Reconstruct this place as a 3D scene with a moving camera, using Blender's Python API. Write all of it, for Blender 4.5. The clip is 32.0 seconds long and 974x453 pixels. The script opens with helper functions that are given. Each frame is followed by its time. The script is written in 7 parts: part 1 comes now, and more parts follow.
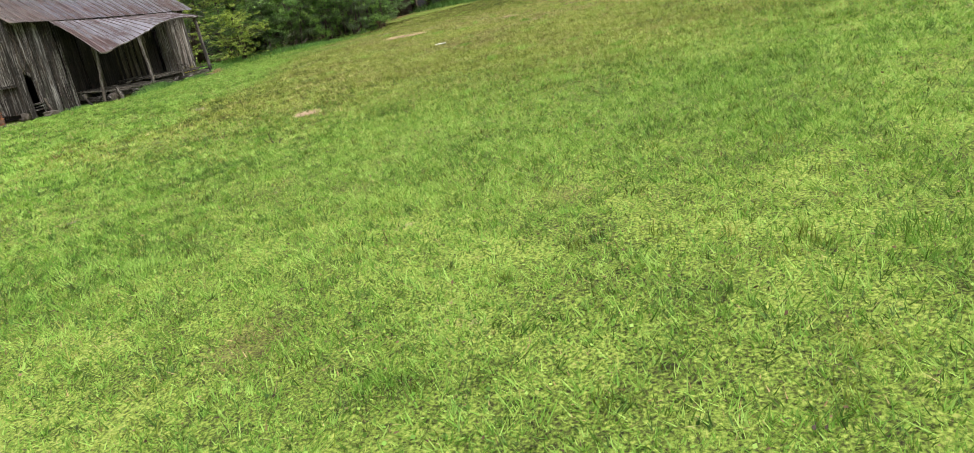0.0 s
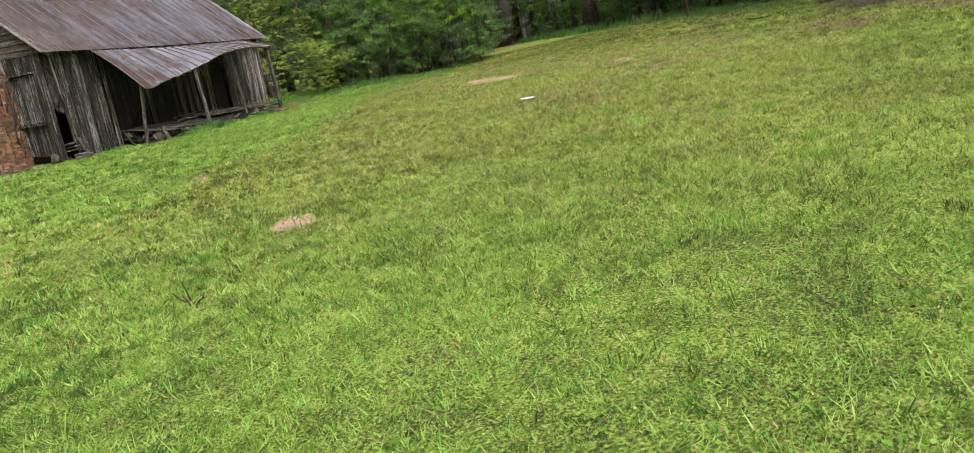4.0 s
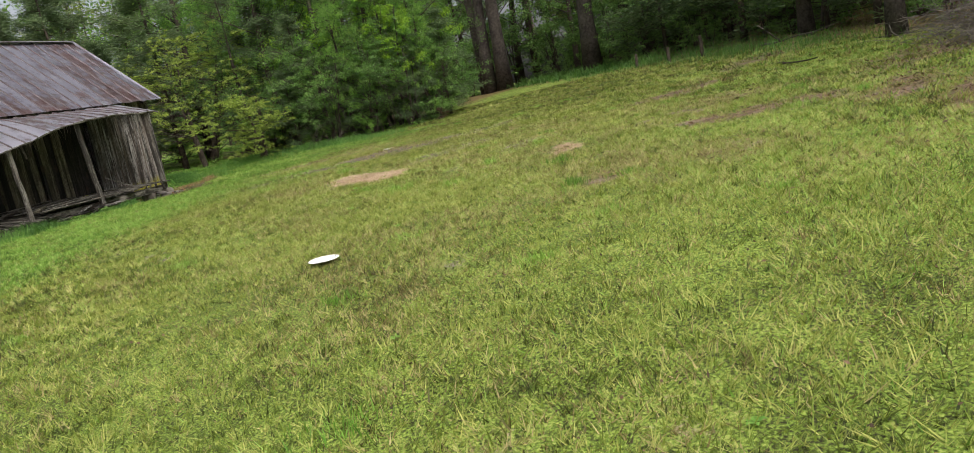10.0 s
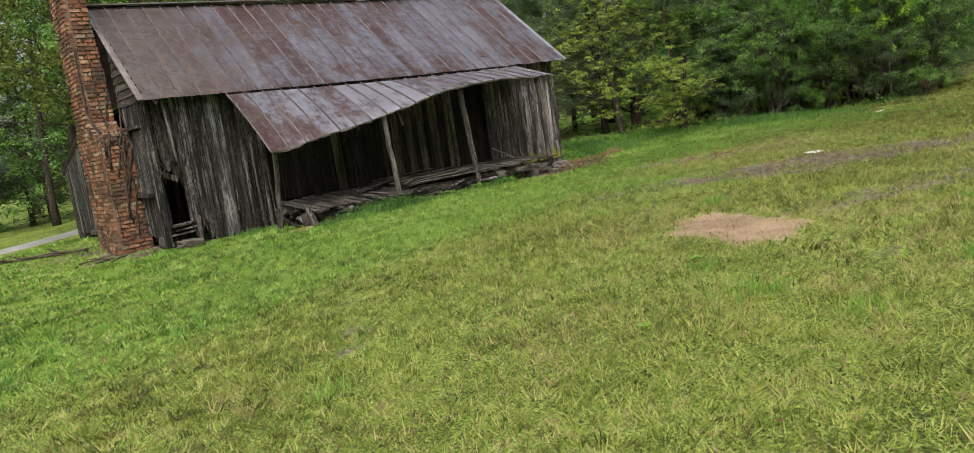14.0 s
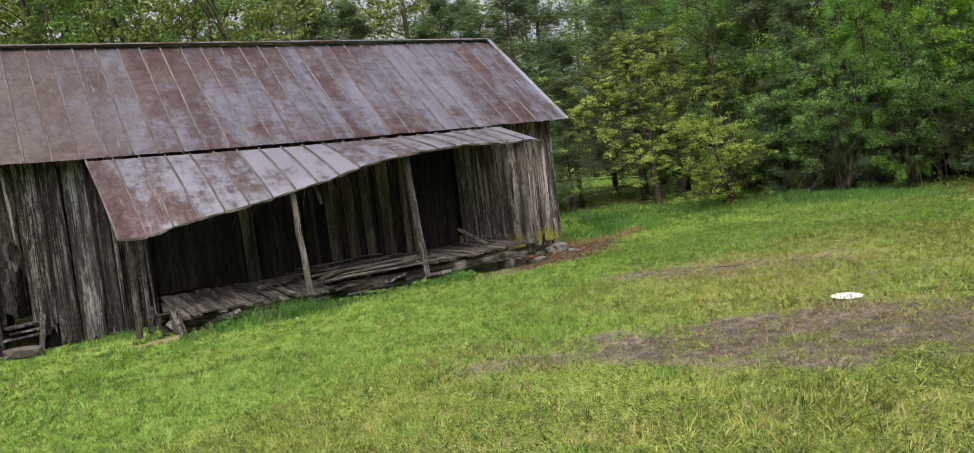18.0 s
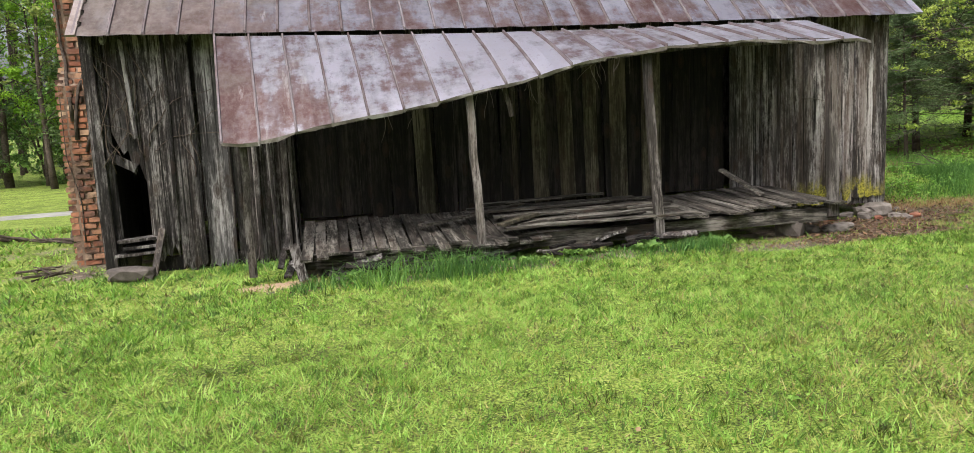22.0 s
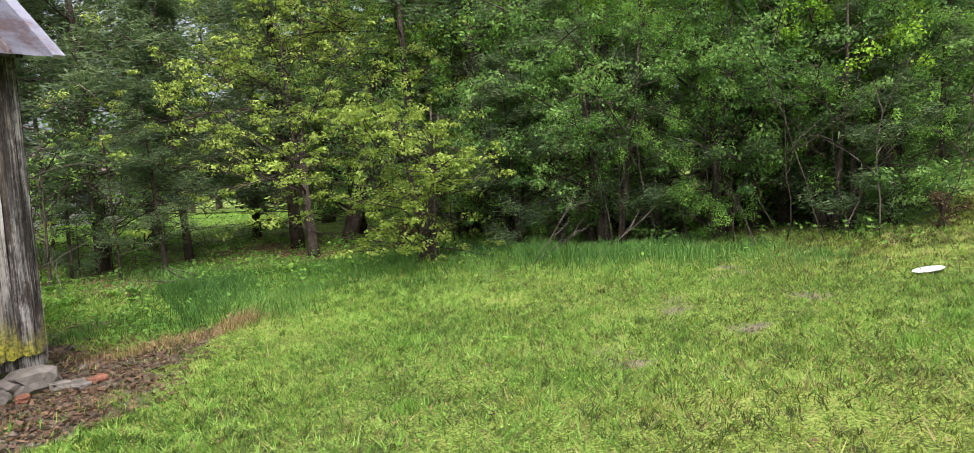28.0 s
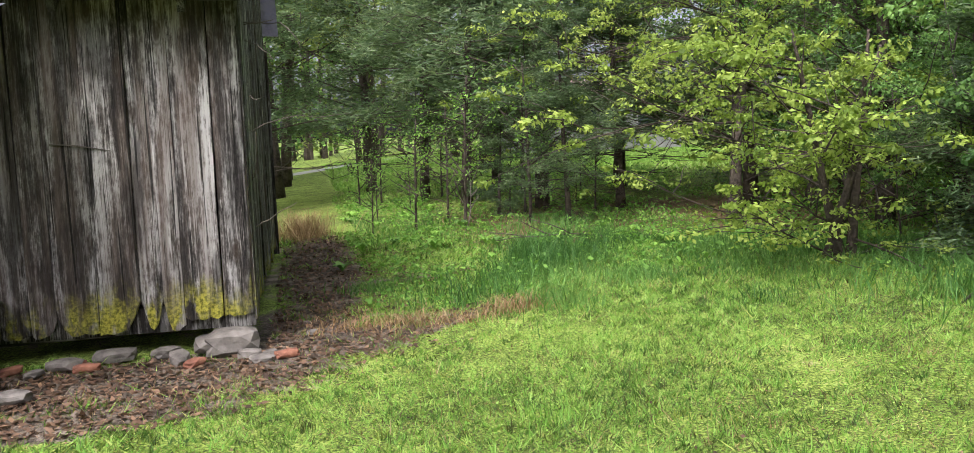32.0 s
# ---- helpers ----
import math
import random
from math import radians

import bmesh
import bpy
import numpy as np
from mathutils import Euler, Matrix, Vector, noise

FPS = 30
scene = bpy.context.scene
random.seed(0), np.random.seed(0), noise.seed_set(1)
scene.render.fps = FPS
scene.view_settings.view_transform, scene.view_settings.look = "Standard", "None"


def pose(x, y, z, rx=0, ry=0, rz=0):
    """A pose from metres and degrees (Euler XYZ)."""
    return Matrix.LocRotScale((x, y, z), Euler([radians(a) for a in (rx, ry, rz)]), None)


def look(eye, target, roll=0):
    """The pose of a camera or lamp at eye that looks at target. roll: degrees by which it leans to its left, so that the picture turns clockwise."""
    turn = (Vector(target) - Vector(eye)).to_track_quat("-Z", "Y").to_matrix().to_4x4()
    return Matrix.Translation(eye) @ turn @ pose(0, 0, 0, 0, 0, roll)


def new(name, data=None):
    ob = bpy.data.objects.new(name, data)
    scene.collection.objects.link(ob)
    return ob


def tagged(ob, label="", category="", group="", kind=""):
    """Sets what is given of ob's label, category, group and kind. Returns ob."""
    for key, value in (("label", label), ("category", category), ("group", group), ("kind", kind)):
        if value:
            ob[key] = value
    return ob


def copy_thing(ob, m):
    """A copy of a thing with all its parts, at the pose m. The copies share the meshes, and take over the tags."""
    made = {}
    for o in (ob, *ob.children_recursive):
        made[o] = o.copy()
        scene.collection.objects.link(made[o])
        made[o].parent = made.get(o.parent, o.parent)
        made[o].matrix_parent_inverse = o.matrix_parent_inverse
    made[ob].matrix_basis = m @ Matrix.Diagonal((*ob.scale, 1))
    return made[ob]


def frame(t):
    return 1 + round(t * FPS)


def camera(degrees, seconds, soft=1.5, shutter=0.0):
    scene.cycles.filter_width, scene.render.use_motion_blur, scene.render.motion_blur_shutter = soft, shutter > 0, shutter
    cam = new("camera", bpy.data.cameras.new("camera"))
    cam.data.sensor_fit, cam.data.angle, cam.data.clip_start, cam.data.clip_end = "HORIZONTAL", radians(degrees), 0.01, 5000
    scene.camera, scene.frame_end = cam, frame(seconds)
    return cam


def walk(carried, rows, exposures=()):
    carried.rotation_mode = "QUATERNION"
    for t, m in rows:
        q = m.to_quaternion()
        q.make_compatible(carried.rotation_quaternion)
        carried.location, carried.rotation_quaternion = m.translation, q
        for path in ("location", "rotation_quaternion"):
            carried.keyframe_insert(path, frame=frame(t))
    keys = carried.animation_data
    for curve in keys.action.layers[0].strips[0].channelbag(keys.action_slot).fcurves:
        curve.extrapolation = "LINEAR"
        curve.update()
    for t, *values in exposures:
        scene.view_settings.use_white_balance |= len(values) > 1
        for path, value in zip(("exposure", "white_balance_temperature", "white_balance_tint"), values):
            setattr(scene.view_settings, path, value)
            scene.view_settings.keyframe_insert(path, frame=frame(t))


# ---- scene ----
cam = camera(63.2, 32.0, soft=0.8)
PATH = [
    (0, (-20.839, -16.198, 0.726), (-18.946, -15.844, 0.186), -11.1),
    (0.5, (-20.128, -16.124, 0.722), (-18.219, -15.734, 0.267), -10.3),
    (1, (-19.463, -16.118, 0.753), (-17.573, -15.631, 0.314), -9.8),
    (1.5, (-18.856, -16.042, 0.799), (-16.991, -15.443, 0.396), -9.7),
    (2, (-18.307, -15.949, 0.835), (-16.463, -15.274, 0.459), -9.7),
    (2.5, (-17.731, -15.872, 0.877), (-15.889, -15.183, 0.515), -9.2),
    (4.5, (-15.653, -15.653, 0.937), (-13.783, -15.096, 0.498), -9.9),
    (5, (-15.099, -15.588, 0.937), (-13.211, -15.053, 0.55), -10.6),
    (5.5, (-14.445, -15.591, 0.933), (-12.533, -15.112, 0.594), -11.5),
    (6, (-13.796, -15.588, 0.956), (-11.865, -15.195, 0.615), -11.3),
    (6.5, (-13.1, -15.653, 0.953), (-11.158, -15.349, 0.584), -11.2),
    (7, (-12.511, -15.757, 1.002), (-10.565, -15.523, 0.604), -10.9),
    (7.5, (-11.961, -15.889, 1.041), (-10.011, -15.678, 0.651), -10.7),
    (8, (-11.308, -16.023, 1.065), (-9.355, -15.782, 0.707), -10.1),
    (8.5, (-10.647, -16.072, 1.066), (-8.702, -15.75, 0.734), -10.3),
    (9, (-9.975, -16.164, 1.087), (-8.048, -15.734, 0.767), -10.2),
    (9.5, (-9.295, -16.124, 1.099), (-7.405, -15.562, 0.769), -10.6),
    (10, (-8.686, -16.139, 1.119), (-6.835, -15.462, 0.779), -11.1),
    (10.5, (-8.117, -16.109, 1.171), (-6.315, -15.306, 0.844), -10.7),
    (11, (-7.523, -16.024, 1.193), (-5.781, -15.087, 0.9), -9.4),
    (11.5, (-6.937, -15.942, 1.243), (-5.244, -14.912, 0.974), -8.4),
    (12, (-6.345, -15.787, 1.265), (-4.706, -14.676, 0.985), -8.3),
    (12.5, (-5.711, -15.603, 1.311), (-4.159, -14.37, 1.043), -8.1),
    (13, (-5.24, -15.274, 1.357), (-3.832, -13.877, 1.099), -8.4),
    (13.5, (-4.782, -15.021, 1.362), (-3.498, -13.508, 1.113), -8.7),
    (14, (-4.327, -14.778, 1.398), (-3.115, -13.209, 1.13), -8.4),
    (14.5, (-3.728, -14.52, 1.389), (-2.419, -13.041, 1.077), -8.5),
    (16.5, (-1.486, -14.059, 1.631), (-0.112, -12.632, 1.357), -8.7),
    (17, (-0.953, -13.765, 1.63), (0.326, -12.243, 1.421), -8.2),
    (17.5, (-0.532, -13.447, 1.678), (0.647, -11.839, 1.521), -7.0),
    (18, (-0.03, -13.042, 1.685), (1.023, -11.348, 1.549), -6.8),
    (18.5, (0.379, -12.697, 1.691), (1.293, -10.922, 1.565), -6.6),
    (19, (0.721, -12.336, 1.681), (1.494, -10.497, 1.534), -6.5),
    (19.5, (1.133, -11.933, 1.655), (1.767, -10.044, 1.476), -6.7),
    (20, (1.437, -11.529, 1.642), (2.003, -9.624, 1.423), -6.9),
    (20.5, (1.763, -11.072, 1.634), (2.276, -9.157, 1.37), -6.9),
    (21, (2.019, -10.6, 1.626), (2.502, -8.682, 1.328), -5.6),
    (21.5, (2.155, -10.104, 1.587), (2.604, -8.178, 1.285), -3.9),
    (22, (2.35, -9.622, 1.538), (2.73, -7.679, 1.257), -2.8),
    (22.5, (2.446, -9.104, 1.468), (2.823, -7.154, 1.233), -2.8),
    (23, (2.603, -8.618, 1.464), (3.156, -6.708, 1.247), -4.4),
    (23.5, (2.877, -8.193, 1.443), (3.723, -6.392, 1.247), -6.4),
    (24, (3.176, -7.847, 1.414), (4.321, -6.218, 1.229), -7.7),
    (24.5, (3.514, -7.502, 1.409), (4.948, -6.123, 1.202), -8.0),
    (25, (3.772, -7.185, 1.472), (5.416, -6.072, 1.227), -8.4),
    (25.5, (4.15, -6.941, 1.42), (5.914, -6.031, 1.18), -8.6),
    (27.5, (6.127, -6.821, 1.28), (7.911, -5.933, 1.109), -5.7),
    (28, (6.664, -6.814, 1.327), (8.297, -5.666, 1.203), -4.5),
    (28.5, (7.113, -6.838, 1.349), (8.679, -5.598, 1.242), -3.8),
    (29, (7.669, -6.858, 1.358), (9.198, -5.571, 1.269), -3.4),
    (29.5, (8.152, -6.942, 1.427), (9.606, -5.572, 1.331), -2.5),
    (30, (8.618, -6.946, 1.43), (9.958, -5.465, 1.322), -2.1),
    (30.5, (9.082, -6.918, 1.424), (10.237, -5.29, 1.302), -1.9),
    (31, (9.482, -6.825, 1.474), (10.401, -5.056, 1.312), -1.8),
    (31.5, (9.889, -6.622, 1.506), (10.578, -4.756, 1.3), -1.9),
    (32, (10.367, -6.445, 1.533), (10.793, -4.505, 1.3), -1.8),
]
EXPOSURES = [(0, 0.82, 6500, 10), (5, 0.68, 6500, 10), (9, 0.56, 6500, 10), (13, 0.36, 6500, 10), (18, 0.54, 6420, 12.5), (21, 0.68, 6400, 13),
             (23, 1.02, 6380, 13), (28, 0.95, 6250, 13), (31, 1.02, 6150, 13.5), (32, 1.15, 6050, 15)]
walk(cam, [(t, look(eye, target, roll)) for t, eye, target, roll in PATH], EXPOSURES)


# ---- light ----
world = bpy.data.worlds.new("world")
world.use_nodes = True
scene.world = world
wn = world.node_tree
sky = wn.nodes.new("ShaderNodeTexSky")
sky.sky_type = "NISHITA"
sky.sun_disc = False
sky.sun_elevation, sky.sun_rotation = radians(58), radians(220)
sky.air_density, sky.dust_density, sky.ozone_density = 1.0, 7.0, 0.4
haze = wn.nodes.new("ShaderNodeHueSaturation")
haze.inputs["Saturation"].default_value = 0.4
wn.links.new(sky.outputs[0], haze.inputs["Color"])
wn.links.new(haze.outputs[0], wn.nodes["Background"].inputs[0])
wn.nodes["Background"].inputs[1].default_value = 0.15
sun = new("sun", bpy.data.lights.new("sun", "SUN"))
sun.data.energy, sun.data.angle, sun.data.color = 1.25, radians(24), (1.0, 0.95, 0.88)
sun.matrix_world = look((-22.0, -26.0, 54.5), (0, 0, 0))


# ---- materials ----
class Nodes:
    """A small builder for a node material."""

    def __init__(self, name, rough=0.8, metal=0.0):
        self.mat = bpy.data.materials.new(name)
        self.mat.use_nodes = True
        self.t = self.mat.node_tree
        self.b = self.t.nodes["Principled BSDF"]
        self.b.inputs["Roughness"].default_value = rough
        self.b.inputs["Metallic"].default_value = metal
        self.b.inputs["Specular IOR Level"].default_value = 0.25

    def add(self, kind, **inputs):
        n = self.t.nodes.new(kind)
        for k, v in inputs.items():
            self.put(n, k, v)
        return n

    def put(self, n, key, v):
        sock = n.inputs[int(key[1:])] if key[0] == "i" and key[1:].isdigit() else n.inputs[key]
        if hasattr(v, "is_output"):
            self.t.links.new(v, sock)
        else:
            sock.default_value = v

    def coords(self, scale, kind="Object"):
        c = self.add("ShaderNodeTexCoord")
        m = self.add("ShaderNodeMapping")
        self.t.links.new(c.outputs[kind], m.inputs["Vector"])
        m.inputs["Scale"].default_value = scale
        return m.outputs[0]

    def noise(self, vec, scale=1.0, detail=4.0, rough=0.6):
        n = self.add("ShaderNodeTexNoise", Scale=scale, Detail=detail, Roughness=rough)
        if vec is not None:
            self.t.links.new(vec, n.inputs["Vector"])
        return n.outputs["Fac"]

    def ramp(self, fac, stops):
        r = self.add("ShaderNodeValToRGB")
        self.t.links.new(fac, r.inputs[0])
        e = r.color_ramp.elements
        while len(e) < len(stops):
            e.new(0.5)
        for el, (p, c) in zip(e, stops):
            el.position = p
            el.color = (*c, 1) if len(c) == 3 else c
        return r.outputs[0]

    def mix(self, fac, a, b, mode="MIX"):
        n = self.t.nodes.new("ShaderNodeMix")
        n.data_type, n.blend_type = "RGBA", mode
        for sock, v in ((n.inputs[0], fac), (n.inputs[6], a), (n.inputs[7], b)):
            if hasattr(v, "is_output"):
                self.t.links.new(v, sock)
            else:
                sock.default_value = (*v, 1) if isinstance(v, tuple) else v
        return n.outputs[2]

    def math(self, op, a, b=0.0, clamp=False):
        n = self.t.nodes.new("ShaderNodeMath")
        n.operation, n.use_clamp = op, clamp
        for sock, v in ((n.inputs[0], a), (n.inputs[1], b)):
            if hasattr(v, "is_output"):
                self.t.links.new(v, sock)
            else:
                sock.default_value = v
        return n.outputs[0]

    def attr(self, name):
        n = self.add("ShaderNodeAttribute")
        n.attribute_name = name
        return n.outputs["Fac"]

    def rand(self):
        return self.add("ShaderNodeObjectInfo").outputs["Random"]

    def color(self, v):
        self.put(self.b, "Base Color", v if hasattr(v, "is_output") else (*v, 1))
        return self

    def bump(self, height, strength=0.4, dist=0.01):
        n = self.add("ShaderNodeBump", Strength=strength, Distance=dist)
        self.t.links.new(height, n.inputs["Height"])
        self.t.links.new(n.outputs[0], self.b.inputs["Normal"])
        return self


def shift(n, vec, fac, amount=37.0):
    """Moves a texture by a random step of each object, so that no two pieces are alike."""
    v = n.t.nodes.new("ShaderNodeVectorMath")
    v.operation = "ADD"
    n.t.links.new(vec, v.inputs[0])
    n.t.links.new(n.math("MULTIPLY", fac, amount), v.inputs[1])
    return v.outputs[0]


def wood_material(name, dark, mid, light, moss=False, along="Z", brown=0.5, spread=0.6, stained=0.85):
    """Weathered plank: long grain, drying cracks, brown rot, knots and, low down, moss."""
    n = Nodes(name, 0.85)
    r = n.rand()

    def run(across, length):
        return {"Z": (across, across, length), "X": (length, across, across), "Y": (across, length, across)}[along]

    grain = n.noise(shift(n, n.coords(run(48, 1.1)), r), 1.0, 8, 0.7)
    fibre = n.noise(shift(n, n.coords(run(150, 4.0)), r), 1.0, 4, 0.7)
    stain = n.noise(shift(n, n.coords(run(6.5, 0.9)), r, 9), 1.0, 7, 0.7)
    broad = n.noise(shift(n, n.coords(run(9, 0.7)), r), 1.0, 5, 0.65)
    body = n.math("ADD", n.math("MULTIPLY", grain, 0.36), n.math("MULTIPLY", fibre, 0.24))
    body = n.math("ADD", body, n.math("MULTIPLY", broad, 0.4))
    mottle = n.noise(shift(n, n.coords(run(22, 9)), r, 17), 1.0, 6, 0.75)
    body = n.math("ADD", body, n.math("MULTIPLY", n.math("SUBTRACT", mottle, 0.5), 0.3))
    col = n.ramp(body, [(0.43, dark), (0.487, mid), (0.555, light)])
    tone = n.math("MULTIPLY_ADD", r, spread)
    tone.node.inputs[2].default_value = 1.0 - spread * 0.55
    t2 = n.add("ShaderNodeCombineColor")
    for k in range(3):
        n.t.links.new(tone, t2.inputs[k])
    col = n.mix(1.0, col, t2.outputs[0], "MULTIPLY")
    rot = n.noise(shift(n, n.coords(run(5, 0.45)), r, 21), 1.0, 4, 0.6)
    warm = tuple(m * k for m, k in zip(mid, (0.95, 0.8, 0.7)))
    col = n.mix(n.math("MULTIPLY", n.ramp(rot, [(0.46, (0, 0, 0)), (0.6, (1, 1, 1))]), brown), col, warm)
    col = n.mix(n.ramp(stain, [(0.47, (0, 0, 0)), (0.57, (stained,) * 3)]), col, dark)
    crack = n.ramp(n.noise(shift(n, n.coords(run(30, 0.5)), r, 13), 1.0, 3, 0.5), [(0.335, (1, 1, 1)), (0.36, (0, 0, 0))])
    col = n.mix(n.math("MULTIPLY", crack, 0.85), col, tuple(0.35 * c for c in dark))
    knots = n.add("ShaderNodeTexVoronoi", Scale=1.0)
    n.t.links.new(shift(n, n.coords(run(5, 2.2)), r), knots.inputs["Vector"])
    kn = n.ramp(knots.outputs["Distance"], [(0.1, (1, 1, 1)), (0.15, (0.35, 0.35, 0.35)), (0.19, (0.75, 0.75, 0.75)), (0.24, (0, 0, 0))])
    col = n.mix(n.math("MULTIPLY", kn, 0.75), col, (0.035, 0.022, 0.015))
    if moss:
        geo = n.add("ShaderNodeNewGeometry")
        sep = n.add("ShaderNodeSeparateXYZ")
        n.t.links.new(geo.outputs["Position"], sep.inputs[0])
        reach = n.math("ADD", n.math("MULTIPLY", r, 0.16), n.math("MULTIPLY", n.noise(n.coords((9, 9, 2)), 1.0, 3), 0.46))
        low = n.math("MULTIPLY", n.math("SUBTRACT", n.math("ADD", reach, 0.13), sep.outputs[2]), 4.0, True)
        patch = n.math("MULTIPLY", low, n.ramp(n.noise(n.coords((7, 7, 3.5)), 1.0, 4), [(0.42, (0, 0, 0)), (0.54, (1, 1, 1))]), True)
        green = n.ramp(n.noise(n.coords((40, 40, 40)), 1.0, 4), [(0.4, (0.12, 0.12, 0.016)), (0.6, (0.38, 0.35, 0.05))])
        col = n.mix(patch, col, green)
    height = n.math("SUBTRACT", grain, n.math("MULTIPLY", crack, 0.5))
    return n.color(col).bump(height, 0.8, 0.014).mat


M_BOARD = wood_material("weathered_grey_board", (0.008, 0.007, 0.0062), (0.042, 0.037, 0.034), (0.22, 0.21, 0.2), brown=0.45, spread=0.9, stained=0.75)
# mid grey: half shade painted into the porch wall's open end; slats share it
M_MID_BOARD = wood_material("half_shade_grey_board", (0.013, 0.012, 0.011), (0.08, 0.074, 0.069), (0.27, 0.26, 0.25), brown=0.45, spread=0.6, stained=0.7)
M_GREY_BOARD = wood_material("pale_grey_board", (0.024, 0.023, 0.022), (0.135, 0.132, 0.13), (0.33, 0.327, 0.325), brown=0.25, spread=0.2)
M_BOARD_MOSS = wood_material("weathered_mossy_board", (0.013, 0.011, 0.01), (0.115, 0.102, 0.095), (0.41, 0.39, 0.375), moss=True, brown=0.7, spread=0.5, stained=0.7)
# brown unweathered wood, taken near black: the porch's deep shade is in the colour
M_SHADE_BOARD = wood_material("brown_shade_board", (0.005, 0.0045, 0.004), (0.0125, 0.0105, 0.009), (0.036, 0.031, 0.027))
M_PALE_BOARD = wood_material("pale_batten_board", (0.022, 0.02, 0.012), (0.06, 0.053, 0.037), (0.14, 0.128, 0.09), spread=0.8, stained=0.8)
M_LAP = wood_material("lap_siding_board", (0.025, 0.021, 0.018), (0.085, 0.073, 0.062), (0.19, 0.17, 0.15), along="Y")
M_DECK = wood_material("deck_board", (0.018, 0.016, 0.013), (0.075, 0.069, 0.058), (0.2, 0.19, 0.165), along="X", brown=0.35)
M_DECK_Y = wood_material("deck_cross_board", (0.018, 0.016, 0.013), (0.075, 0.069, 0.058), (0.2, 0.19, 0.165), along="Y", brown=0.35)
M_POST = wood_material("porch_post_wood", (0.028, 0.024, 0.021), (0.095, 0.085, 0.076), (0.21, 0.195, 0.18))


def metal_material(name, rust_shift, pale, vary, scuff, along, dull):
    """Galvanised tin, gone lavender-grey, with rust blotches and scuffed white streaks."""
    n = Nodes(name, 0.5, 0.4)
    n.b.inputs["Specular IOR Level"].default_value = 0.7
    r = n.rand()
    vec = n.coords((1, 1, 1))
    blot = n.noise(vec, 0.42, 7, 0.72)
    band = n.noise(shift(n, n.coords((4.5, 1.3, 1.3)), r, 3), 1.0, 5, 0.65)
    patch = n.noise(shift(n, n.coords((5, 5.5, 5.5)), r, 11), 1.0, 5, 0.65)
    fac = n.math("ADD", n.math("MULTIPLY", blot, 0.52), n.math("MULTIPLY", band, 0.26))
    fac = n.math("ADD", fac, n.math("MULTIPLY", patch, 0.22))
    fac = n.math("ADD", fac, n.math("MULTIPLY", n.math("SUBTRACT", r, 0.5), vary))
    fac = n.math("ADD", fac, rust_shift)
    place = n.add("ShaderNodeSeparateXYZ", Vector=n.add("ShaderNodeNewGeometry").outputs["Position"]).outputs[0]
    fac = n.math("ADD", fac, n.math("MULTIPLY", n.math("SUBTRACT", place, 5.0), along))
    rust = n.ramp(fac, [(0.44, pale), (0.48, tuple(0.72 * c for c in pale)), (0.515, (0.18, 0.128, 0.138)), (0.565, (0.125, 0.06, 0.054))])
    fine = n.noise(n.coords((16, 11, 11)), 1.0, 6, 0.75)
    drab = n.ramp(n.noise(shift(n, n.coords((0.5, 1.1, 1.1)), r, 0.6), 1.0, 5, 0.65), [(0.5, (0, 0, 0)), (0.62, (0.7, 0.7, 0.7))])
    drab = n.math("MULTIPLY", drab, n.math("MULTIPLY_ADD", n.math("SUBTRACT", 3.4, place), 0.4, True), True)
    drab = n.math("MAXIMUM", drab, n.math("MULTIPLY", n.math("MULTIPLY", n.math("SUBTRACT", 2.6, place), 0.4, True), dull))
    rust = n.mix(drab, rust, n.ramp(patch, [(0.4, (0.15, 0.115, 0.1)), (0.6, (0.3, 0.265, 0.24))]))
    col = n.mix(n.ramp(fine, [(0.45, (0, 0, 0)), (0.75, (0.4, 0.4, 0.4))]), rust, (0.4, 0.37, 0.37))
    col = n.mix(n.ramp(fine, [(0.3, (0.5, 0.5, 0.5)), (0.43, (0, 0, 0))]), col, (0.1, 0.058, 0.05))
    wear = n.math("ADD", n.math("MULTIPLY", n.noise(shift(n, n.coords((9, 1.8, 1.8)), r, 5), 1.0, 6, 0.72), 0.7), n.math("MULTIPLY", n.noise(vec, 0.55, 2), 0.3))
    flake = n.ramp(wear, [(0.6, (0, 0, 0)), (0.65, (1, 1, 1))])
    col = n.mix(n.math("MULTIPLY", flake, scuff), col, (0.52, 0.5, 0.51))
    n.put(n.b, "Roughness", n.math("MULTIPLY_ADD", fac, 0.42))
    n.b.inputs["Roughness"].links[0].from_node.inputs[2].default_value = 0.25
    return n.color(col).bump(n.math("ADD", blot, n.math("MULTIPLY", fine, 0.25)), 0.3, 0.02).mat


M_ROOF = metal_material("rusted_roof_sheet", 0.006, (0.33, 0.325, 0.4), 0.06, 0.65, -0.005, 0.75)
M_PORCH_ROOF = metal_material("galvanised_porch_sheet", -0.05, (0.46, 0.455, 0.535), 0.05, 0.4, -0.011, 0.0)


